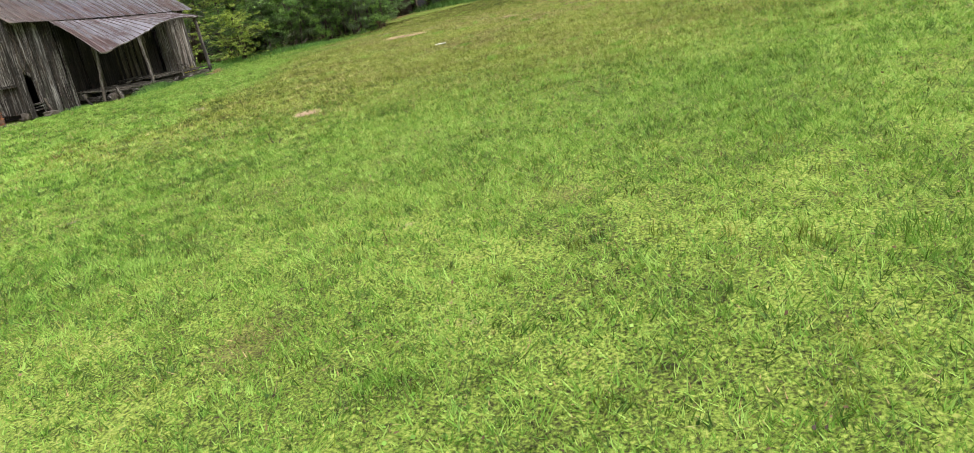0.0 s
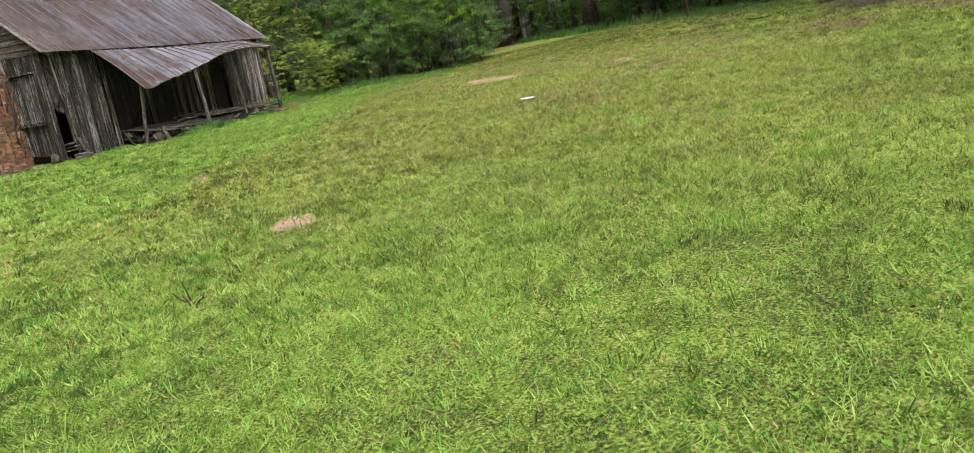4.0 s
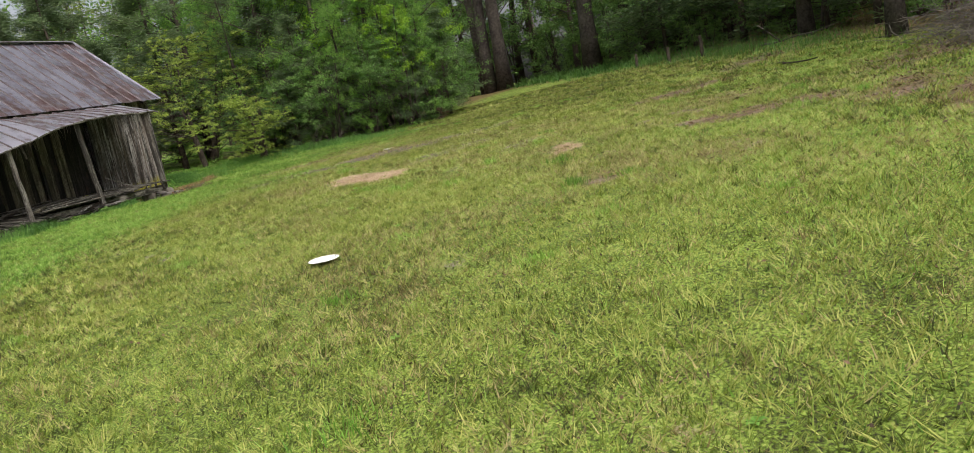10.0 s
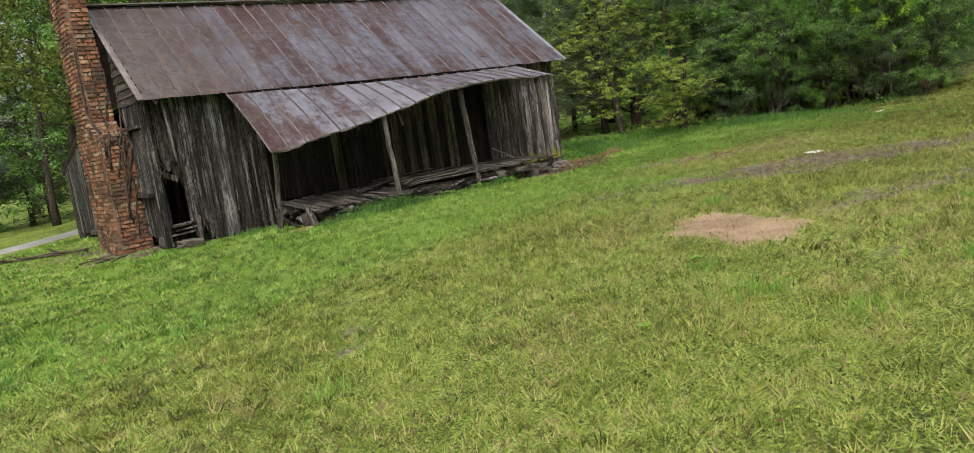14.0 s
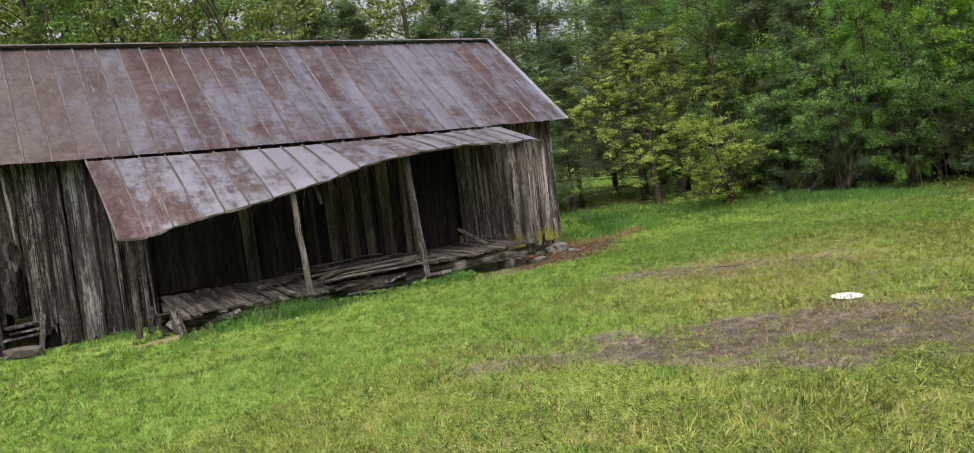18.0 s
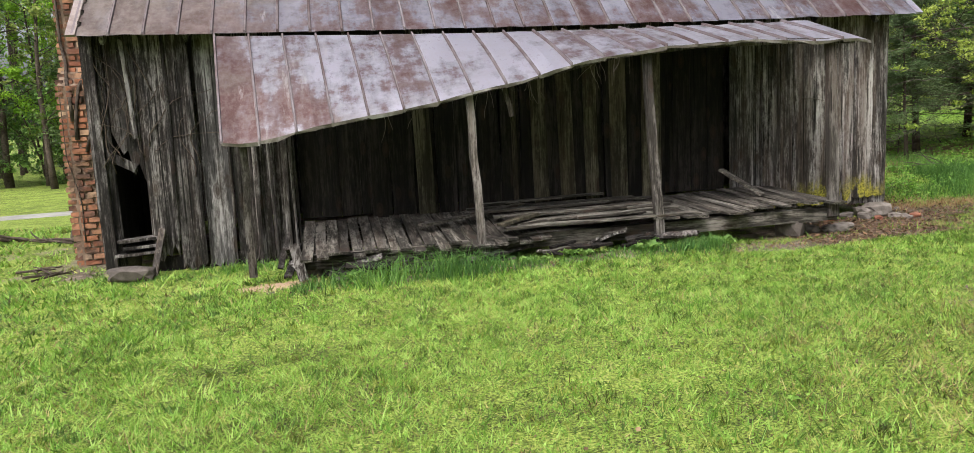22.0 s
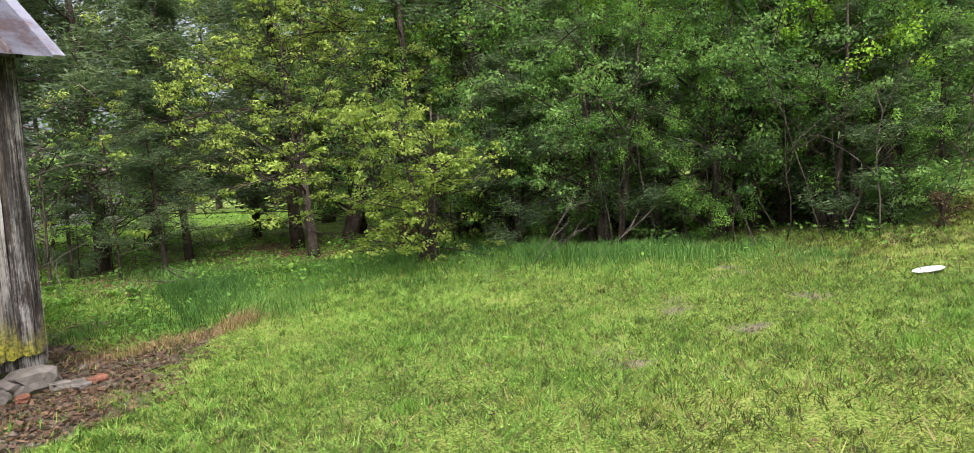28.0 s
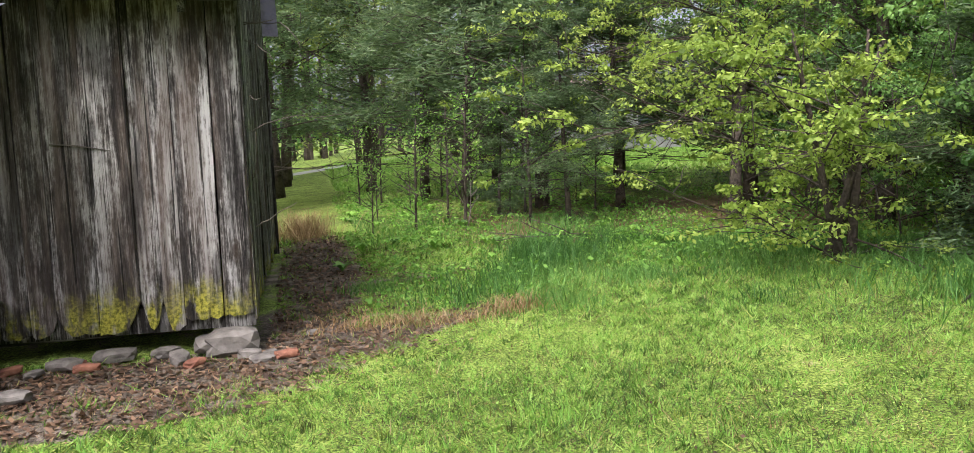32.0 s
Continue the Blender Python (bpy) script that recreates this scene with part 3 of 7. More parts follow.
def board_bm(x0, x1, z0, z1, y, t=0.028, ragged=0.05, lean=0.0):
    """An upright board with a ragged foot, facing -y, slightly cupped."""
    bm = bmesh.new()
    cols = 4
    rows = [z0, z0 + 0.35 * (z1 - z0), z0 + 0.7 * (z1 - z0), z1]
    tilt = rnd.uniform(-0.012, 0.012)
    front, back = [], []
    for r, z in enumerate(rows):
        f, b = [], []
        for c in range(cols):
            k = c / (cols - 1)
            dz = rnd.uniform(-ragged, ragged * 0.6) if r == 0 else (rnd.uniform(-0.01, 0.01) if r == 3 else 0)
            wob = rnd.uniform(-0.006, 0.006) if c in (0, cols - 1) else 0
            xx = x0 + (x1 - x0) * k + wob + lean * (z - z0)
            yy = y + tilt * (k - 0.5) + 0.006 * (2 * k - 1) ** 2
            f.append(bm.verts.new((xx, yy - t / 2, z + dz)))
            b.append(bm.verts.new((xx, yy + t / 2, z + dz)))
        front.append(f)
        back.append(b)
    for r in range(3):
        for c in range(cols - 1):
            bm.faces.new((front[r][c], front[r][c + 1], front[r + 1][c + 1], front[r + 1][c]))
            bm.faces.new((back[r][c + 1], back[r][c], back[r + 1][c], back[r + 1][c + 1]))
        bm.faces.new((back[r][0], front[r][0], front[r + 1][0], back[r + 1][0]))
        bm.faces.new((front[r][-1], back[r][-1], back[r + 1][-1], front[r + 1][-1]))
    for c in range(cols - 1):
        bm.faces.new((front[0][c + 1], front[0][c], back[0][c], back[0][c + 1]))
        bm.faces.new((front[3][c], front[3][c + 1], back[3][c + 1], back[3][c]))
    return bm


# hidden timbers: sills, plates, rafters
def beam(name, p0, p1, w, t, mat, parent, side=(0, 0, 1), label="", wob=0.006, cuts=2, taper=1.0):
    return world_part(name, bent_box(bmesh.new(), p0, p1, w, t, side, cuts, wob, rnd, taper), mat, parent, label)


front_wall = beam("front_wall", (XL, 0.06, 2.64), (XR, 0.06, 2.66), 0.12, 0.08, M_BOARD, cabin, label="upright grey plank wall with gaps and a torn hole")
beam("sill_beam", (1.9, 0.09, 0.2), (XR, 0.09, 0.17), 0.2, 0.14, M_BOARD, cabin)

x = 1.96
k = 0
while x < 8.0:
    w = rnd.uniform(0.22, 0.35)
    x1 = min(x + w, 8.0)
    mid = (x + x1) / 2
    door = 2.08 < mid < 2.9 or 6.6 < mid < 7.45
    foot = 0.36
    if not door and x1 - x > 0.03:
        # porch shade comes from the board colour; the end boards are its lighter step
        mat = M_MID_BOARD if mid > 7.5 else M_SHADE_BOARD
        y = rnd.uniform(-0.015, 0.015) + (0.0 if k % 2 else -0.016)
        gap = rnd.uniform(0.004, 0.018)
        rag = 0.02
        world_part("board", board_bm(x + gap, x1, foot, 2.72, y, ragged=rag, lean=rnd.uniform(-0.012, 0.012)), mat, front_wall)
    x = x1
    k += 1


def torn_board(x0, x1, foot, depth, y, lean=0.0):
    """An upright board whose rotten foot ends in splinters."""
    bm = bmesh.new()
    cols = 7
    front, back = [], []
    for r, z in enumerate((0, 0.1, foot + (2.72 - foot) * 0.3, foot + (2.72 - foot) * 0.6, 2.72)):
        f, b = [], []
        for c in range(cols):
            k = c / (cols - 1)
            zz = z if r > 1 else (foot + (depth[c % len(depth)] if r == 0 else 0.16 + 0.3 * depth[c % len(depth)]))
            edge = rnd.uniform(-0.004, 0.004) if c in (0, cols - 1) else 0
            xx = x0 + (x1 - x0) * k + edge + lean * (zz - 1)
            yy = y + 0.008 * (2 * k - 1) ** 2 + (rnd.uniform(-0.01, 0.01) if r < 2 else rnd.uniform(-0.003, 0.003))
            f.append(bm.verts.new((xx, yy - 0.016, zz)))
            b.append(bm.verts.new((xx, yy + 0.016, zz)))
        front.append(f)
        back.append(b)
    for r in range(4):
        for c in range(cols - 1):
            bm.faces.new((front[r][c], front[r][c + 1], front[r + 1][c + 1], front[r + 1][c]))
            bm.faces.new((back[r][c + 1], back[r][c], back[r + 1][c], back[r + 1][c + 1]))
        bm.faces.new((back[r][0], front[r][0], front[r + 1][0], back[r + 1][0]))
        bm.faces.new((front[r][-1], back[r][-1], back[r + 1][-1], front[r + 1][-1]))
    for c in range(cols - 1):
        bm.faces.new((front[0][c + 1], front[0][c], back[0][c], back[0][c + 1]))
        bm.faces.new((front[4][c], front[4][c + 1], back[4][c + 1], back[4][c]))
    return bm


for x0, x1, foot, depth, lean in ((8.0, 8.25, 0.1, (0.0, 0.02, 0.0, 0.01, 0.0, 0.02, 0.03), 0.0), (8.258, 8.43, 0.1, (0.02, 0.0, 0.0, 0.01, 0.02, 0.04, 0.13), 0.003),
                                  (8.438, 8.725, 0.1, (0.17, 0.05, 0.0, 0.0, 0.02, 0.0, 0.01), 0.004), (8.732, 9.03, 0.09, (0.0, 0.01, 0.0, 0.02, 0.03, 0.12, 0.27), 0.004),
                                  (9.038, 9.195, 0.1, (0.25, 0.12, 0.02, 0.0, 0.03, 0.12, 0.24), 0.005), (9.2, 9.345, 0.08, (0.22, 0.1, 0.01, 0.0, 0.0, 0.02, 0.04), 0.004),
                                  (9.352, 9.635, 0.15, (0.03, 0.0, 0.01, 0.0, 0.02, 0.0, 0.03), 0.004), (9.645, 9.86, 0.16, (0.0, 0.02, 0.0, 0.01, 0.0, 0.02, 0.02), 0.006)):
    world_part("board", torn_board(x0, x1 + 0.003, foot, depth, rnd.choice((-0.008, 0.008)) + rnd.uniform(-0.006, 0.006), lean), M_BOARD_MOSS, front_wall)
# wide boards of the chimney-end wall, rotten at the foot, with a torn hole between them
for x0, x1, foot, depth, lean, mat in ((XL + 0.01, -0.01, -0.02, (0.0, 0.05, 0.02), -0.01, M_BOARD), (0.3, 0.6, 0.02, (0.2, 0.05, 0.0, 0.1, 0.06), 0.003, M_BOARD), (0.607, 0.9, -0.13, (0.06, 0.12, 0.02, 0.0, 0.1), 0.0, M_BOARD),
                                       (0.912, 1.24, -0.13, (0.0, 0.08, 0.03, 0.1, 0.0, 0.05), 0.003, M_GREY_BOARD), (1.248, 1.475, -0.12, (0.1, 0.02, 0.06), 0.0, M_BOARD), (1.482, 1.665, -0.12, (0.02, 0.1, 0.0), 0.003, M_BOARD), (1.672, 1.83, -0.12, (0.1, 0.0, 0.05), 0.004, M_BOARD), (1.838, 1.98, -0.12, (0.0, 0.1, 0.04), 0.0, M_BOARD)):
    world_part("board", torn_board(x0 + 0.008, x1 - 0.009, foot, depth, rnd.choice((-0.03, 0.022)) + rnd.uniform(-0.01, 0.01), lean + rnd.uniform(-0.006, 0.006)), mat, front_wall)
bm = torn_board(-0.01, 0.3, 1.28, (0.3, 0.12, 0.0, 0.05, -0.25, -0.1, -0.32), 0.0)
world_part("board", bm, M_BOARD, front_wall, "board torn off above the hole")
# split slats and poles nailed over the end wall's joints
for sx, w, z0, z1, lean, mat in ((1.5, 0.05, -0.1, 2.45, 0.01, M_BOARD), (1.7, 0.045, -0.08, 1.6, -0.02, M_MID_BOARD), (1.83, 0.06, -0.1, 1.75, 0.015, M_MID_BOARD), (1.93, 0.04, -0.05, 1.9, -0.01, M_BOARD), (0.6, 0.04, 0.3, 2.5, 0.015, M_BOARD), (0.25, 0.05, 1.45, 2.55, -0.05, M_MID_BOARD), (1.24, 0.035, 0.4, 2.5, 0.0, M_BOARD)):
    world_part("slat", board_bm(sx - w / 2, sx + w / 2, z0, z1, -0.062, 0.03, 0.06, lean), mat, front_wall, "split grey slat")
# pale battens over the joints of the sheltered wall
for bx, w, lean in ((3.5, 0.2, -0.02), (4.62, 0.06, 0), (4.95, 0.19, -0.01), (5.3, 0.2, -0.02), (5.62, 0.17, -0.01), (5.98, 0.22, -0.005), (6.35, 0.14, 0.01), (6.5, 0.1, 0)):
    world_part("batten", board_bm(bx - w / 2, bx + w / 2, 0.37, 2.7, -0.045, 0.022, 0.02, lean), M_PALE_BOARD, front_wall, "pale batten board")
# plank doors, set back, in the same shade-darkened brown
for dx0, dx1 in ((2.0, 2.95), (6.55, 7.5)):
    d = thing("plank_door", (0, 0, 0))
    d.parent = front_wall
    d.location = -(front_wall.location + cabin.location)
    tagged(d, "closed dark plank door under the porch roof")
    n = 4
    for i in range(n):
        a, b = dx0 + (dx1 - dx0) * i / n, dx0 + (dx1 - dx0) * (i + 1) / n
        world_part("plank", board_bm(a + 0.004, b - 0.004, 0.4, 2.4, 0.1, 0.03, 0.005), M_SHADE_BOARD, d)
    world_part("lintel", board_bm(dx0, dx1, 2.38, 2.72, 0.0, 0.03, 0.005), M_SHADE_BOARD, d)
# unseen planks added behind the boards to stop daylight showing through the gaps
beam("nailer", (XL + 0.1, 0.05, 2.36), (2.0, 0.05, 2.36), 0.8, 0.03, M_SHADE_BOARD, cabin)
beam("nailer", (2.0, 0.14, 2.45), (7.7, 0.14, 2.45), 0.62, 0.03, M_SHADE_BOARD, cabin)
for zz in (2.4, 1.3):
    beam("nailer", (7.6, 0.045, zz), (XR - 0.05, 0.045, zz), 0.9 if zz > 2 else 0.14, 0.03, M_SHADE_BOARD, cabin)
# corner posts
beam("corner_post", (XL + 0.02, -0.03, -0.06), (XL + 0.0, -0.03, 2.68), 0.13, 0.07, M_BOARD, cabin, side=(1, 0, 0))
beam("corner_post", (XR - 0.02, 0.07, 0.12), (XR - 0.02, 0.07, 2.7), 0.07, 0.09, M_BOARD_MOSS, cabin, side=(1, 0, 0))
beam("sill_beam", (7.9, 0.12, 0.14), (9.8, 0.12, 0.2), 0.2, 0.14, M_DECK, cabin, label="mossy hewn sill beam", wob=0.012, cuts=4)
# broken boards in the torn hole
beam("brace", (-0.1, -0.02, 1.3), (0.22, -0.04, 1.12), 0.1, 0.03, M_BOARD, cabin, label="slanting broken board")
for z, dx in ((0.3, 0.0), (0.22, 0.05), (0.14, -0.04)):
    beam("step_board", (-0.06 + dx, -0.02, z), (0.38 + dx, -0.0, z + 0.02), 0.22, 0.03, M_BOARD, cabin, side=(0, 1, 0))
beam("prop", (0.34, -0.3, -0.08), (0.43, -0.08, 0.42), 0.07, 0.03, M_POST, cabin, side=(1, 0, 0), label="leaning brown prop board")


# gable wall on the chimney side, facing -x
def side_board(xp, y0, y1, z0, z1a, z1b, mat, parent, name="board", t=0.028, rag=0.05):
    bm = bmesh.new()
    dz = [rnd.uniform(-rag, rag) for _ in range(2)]
    pts = [(y0, z0 + dz[0]), (y1, z0 + dz[1]), (y1, z1b), (y0, z1a)]
    o = xp + rnd.uniform(-0.012, 0.012)
    a = [bm.verts.new((o - t / 2, p, q)) for p, q in pts]
    b = [bm.verts.new((o + t / 2, p, q)) for p, q in pts]
    bm.faces.new(a[::-1])
    bm.faces.new(b)
    for i in range(4):
        j = (i + 1) % 4
        bm.faces.new((a[i], a[j], b[j], b[i]))
    bmesh.ops.recalc_face_normals(bm, faces=bm.faces)
    return world_part(name, bm, mat, parent)


YE = 7.4
gable = beam("gable_wall", (XL + 0.06, 0.05, 2.55), (XL + 0.06, YB, 2.55), 0.12, 0.07, M_BOARD, cabin, label="upright grey boards below lap siding")


def lean_z(y):
    return 2.54 - 0.27 * (y - 4.2)


y = 0.03
while y < YE:
    w = rnd.uniform(0.17, 0.27)
    y1 = min(y + w, YE)
    m = (y + y1) / 2
    top = min(2.58, lean_z(m) - 0.04) if m > 4.2 else 2.58
    top2 = top if m < 4.2 else top - 0.27 * w
    if 3.84 < m < 4.7:
        side_board(XL, y, y1 - 0.008, 1.88, top, top2, M_BOARD, gable, rag=0.0)
    elif 0.2 < m < 0.9:
        side_board(XL, y, y1 - 0.008, 2.14, top, top2, M_BOARD, gable, rag=0.0)
        side_board(XL + 0.0, y, y1 - 0.012, 0.94, 2.1, 2.1, M_BOARD, gable, "shutter_board", rag=0.0)
        side_board(XL, y, y1 - 0.008, 0.1, 0.9, 0.9, M_BOARD, gable)
    elif not 1.25 < m < 1.95:
        side_board(XL, y, y1 - 0.008, 0.1 if m < 3 else 0.05, top, top2, M_BOARD, gable)
    y = y1
# added inner layer of dark boards that keeps outside light from the torn hole
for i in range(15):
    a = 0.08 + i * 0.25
    side_board(XL + 0.09, a, a + 0.247, 0.0, 2.5, 2.5, M_SHADE_BOARD, gable, "lining_board", rag=0.0)
beam("window_head", (XL - 0.05, 0.16, 2.15), (XL - 0.05, 0.94, 2.15), 0.05, 0.09, M_BOARD, cabin, side=(0, 0, 1))
beam("window_ledge", (XL - 0.06, 0.14, 0.9), (XL - 0.06, 0.96, 0.9), 0.05, 0.11, M_BOARD, cabin, side=(0, 0, 1))
beam("door_head", (XL - 0.02, 3.75, 1.9), (XL - 0.02, 4.8, 1.9), 0.05, 0.06, M_BOARD, cabin, side=(0, 0, 1))
beam("door_sill", (XL - 0.12, 3.8, 0.17), (XL - 0.12, 4.8, 0.16), 0.09, 0.26, M_POST, cabin, side=(0, 0, 1))
beam("lean_to_sill", (XL + 0.1, 2.2, 0.1), (XL + 0.1, YE, 0.1), 0.14, 0.12, M_BOARD, cabin)
# lap siding up in the gable
z = 2.58
while z < 4.55:
    half = (RIDGE_Z - 0.1 - z) / PITCH
    if half > 0.12:
        for a, b in ((RIDGE_Y - half, 1.3), (1.95, RIDGE_Y + half)):
            if b - a > 0.1:
                bm = bent_box(bmesh.new(), (XL - 0.015, a, z + 0.075), (XL - 0.015, b, z + 0.075 + rnd.uniform(-0.01, 0.01)), 0.17, 0.022, (0.16, 0, 1), 1, 0.006, rnd)
                world_part("lap_board", bm, M_LAP, gable)
    z += 0.145
# far gable, back wall and lean-to end
right_wall = beam("right_gable_wall", (XR - 0.07, 0.05, 2.6), (XR - 0.07, YB, 2.6), 0.12, 0.06, M_BOARD, cabin)
y = 0.02
while y < YB:
    y1 = min(y + rnd.uniform(0.2, 0.3), YB)
    m = (y + y1) / 2
    top = EAVE_Z + PITCH * (min(m, 2 * RIDGE_Y - m) - EAVE_Y) - 0.12
    side_board(XR - 0.015, y, y1 - 0.008, 0.18, top, top, M_BOARD_MOSS, right_wall, rag=0.08)
    y = y1
back_wall = beam("back_wall", (XL, YE, 1.6), (6.0, YE, 1.6), 0.1, 0.06, M_BOARD, cabin)
for i in range(22):
    a = XL + i * 0.281
    world_part("board", board_bm(a, a + 0.275, -0.2, 1.72, YE, 0.03), M_BOARD, back_wall)
for i in range(38):
    a = XL + i * 0.265
    world_part("board", board_bm(a, a + 0.262, 0.0, 2.7, YB, 0.03), M_BOARD, back_wall)
for i in range(11):
    a = YB + i * 0.28
    side_board(6.0, a, a + 0.275, 0, 2.0, 2.0, M_BOARD, back_wall)


# roofs: ribbed tin sheets, each its own piece
def sheet_bm(x0, x1, low, high, bulge=0.0, rib=0.022, steps=4, dent=0.006, t=0.004):
    """A tin strip between two ribs. low and high give the lower and upper edge (y, z) at an x."""
    bm = bmesh.new()
    prof = [(0, 0), (0.06, 0), (0.5, rnd.uniform(-dent, dent)), (0.94, 0), (1.0, 0)]
    grid = []
    for s in range(steps + 1):
        row = []
        k = s / steps
        for u, h in prof:
            xx = x0 + (x1 - x0) * u
            (ya, za), (yb, zb) = low(xx), high(xx)
            p = Vector((xx, ya + (yb - ya) * k, za + (zb - za) * k))
            p.z += h - bulge * math.sin(math.pi * k) + (rnd.uniform(-dent, dent) if 0.1 < u < 0.9 else 0)
            row.append(bm.verts.new(p))
        grid.append(row)
    for s in range(steps):
        for c in range(len(prof) - 1):
            bm.faces.new((grid[s][c], grid[s][c + 1], grid[s + 1][c + 1], grid[s + 1][c]))
    bmesh.ops.solidify(bm, geom=list(bm.faces), thickness=-t)
    return bm


def seam_bm(parent, pts, w=0.028, h=0.03):
    """The raised, rusty standing seam along one edge of a tin sheet."""
    bm = bmesh.new()
    rows = []
    for q in pts:
        rows.append([bm.verts.new(q + Vector((a * w, 0, b))) for a, b in ((-0.5, -0.004), (-0.3, h), (0.3, h), (0.5, -0.004))])
    for a, b in zip(rows, rows[1:]):
        for k in range(3):
            bm.faces.new((a[k], a[k + 1], b[k + 1], b[k]))
        bm.faces.new((a[3], a[0], b[0], b[3]))
    bm.faces.new(rows[0][::-1])
    bm.faces.new(rows[-1])
    return world_part("seam", bm, M_SEAM, parent)


main_roof = beam("main_roof", (-0.2, RIDGE_Y, RIDGE_Z + 0.015), (10.0, RIDGE_Y, RIDGE_Z + 0.015), 0.24, 0.025, M_ROOF, cabin, side=(0, 1, 0), label="rusted ribbed tin gable roof")
N = 29
STEP = 10.27 / N
for i in range(N):
    a = -0.22 + i * STEP
    sag = lambda xx: 0.05 * math.sin(math.pi * (xx + 0.2) / 10.2)
    e0 = rnd.uniform(-0.005, 0.005)
    world_part("tin_sheet", sheet_bm(a, a + STEP, lambda xx: (EAVE_Y + e0, EAVE_Z + e0 * PITCH - sag(xx) * 0.6), lambda xx: (RIDGE_Y, RIDGE_Z - sag(xx) * 0.5)), M_ROOF, main_roof)
    seam_bm(main_roof, [Vector((a, EAVE_Y + e0, EAVE_Z + e0 * PITCH - sag(a) * 0.6)), Vector((a, RIDGE_Y, RIDGE_Z - sag(a) * 0.5))], 0.036)
    world_part("tin_sheet", sheet_bm(a, a + STEP, lambda xx: (2 * RIDGE_Y - EAVE_Y - 0.35, EAVE_Z + 0.29), lambda xx: (RIDGE_Y, RIDGE_Z - sag(xx) * 0.5), steps=1), M_ROOF, main_roof)
for xx in (-0.235, 10.06):
    beam("edge_flashing", (xx, EAVE_Y - 0.01, EAVE_Z + 0.0), (xx, RIDGE_Y, RIDGE_Z + 0.01), 0.1, 0.03, M_ROOF, main_roof, side=(1, 0, 0))
lean_roof = beam("lean_to_roof", (-0.2, YE + 0.2, lean_z(YE + 0.2) - 0.05), (6.1, YE + 0.2, lean_z(YE + 0.2) - 0.05), 0.1, 0.05, M_BOARD, cabin)
for i in range(18):
    a = -0.25 + i * STEP
    world_part("tin_sheet", sheet_bm(a, a + STEP, lambda xx: (YE + 0.35, lean_z(YE + 0.35)), lambda xx: (4.2, 2.57), steps=1), M_ROOF, lean_roof)
for yy in (EAVE_Y + 0.1,):
    beam("fascia", (-0.1, -0.06, 2.66), (9.9, -0.06, 2.64), 0.1, 0.03, M_BOARD, cabin)
for i in range(12):
    xx = 0.05 + i * 0.86
    beam("rafter", (xx, EAVE_Y + 0.08, EAVE_Z - 0.05), (xx, RIDGE_Y, RIDGE_Z - 0.17), 0.1, 0.05, M_BOARD, cabin, side=(0, -1, 1))


def porch_low(x):
    """The lower edge of the porch roof, which has sunk at its chimney end."""
    k = (x - 1.36) / (8.45 - 1.36)
    z = float(np.interp(x, (1.36, 1.65, 2.3, 2.8, 3.4, 4.4, 5.35, 6.0, 6.6, 7.5, 8.45), (1.38, 1.365, 1.5, 1.575, 1.665, 1.875, 2.085, 2.15, 2.19, 2.18, 2.15)))
    return (-1.65 + 0.12 * k, z + 0.016 * math.sin(13 * k * math.pi) * k)


def porch_high(x):
    k = (x - 1.24) / 7.2
    return (-0.36 - 0.2 * max(0, 0.4 - k), 2.515 - 0.04 * math.sin(math.pi * max(0, min(1, k))))


porch_roof = beam("porch_roof", (1.6, -0.28, 2.44), (8.3, -0.28, 2.46), 0.08, 0.05, M_BOARD, cabin, label="sagging galvanised porch roof, rust-streaked")
PN = 20


def strip_lip(points):
    """The crumpled lower edge of a tin sheet, bent down by a few centimetres."""
    bm = bmesh.new()
    rows = []
    for p in points:
        drop = rnd.uniform(0.012, 0.04)
        top, low = p + Vector((0, -0.006, 0.004)), p + Vector((0, -0.004 + rnd.uniform(-0.01, 0.012), -drop))
        rows.append([bm.verts.new(q) for q in (top, low, low + Vector((0, 0.008, 0)), top + Vector((0, 0.008, -0.002)))])
    for a, b in zip(rows, rows[1:]):
        for k in range(4):
            bm.faces.new((a[k], a[(k + 1) % 4], b[(k + 1) % 4], b[k]))
    bm.faces.new(rows[0][::-1])
    bm.faces.new(rows[-1])
    bmesh.ops.recalc_face_normals(bm, faces=bm.faces)
    return bm


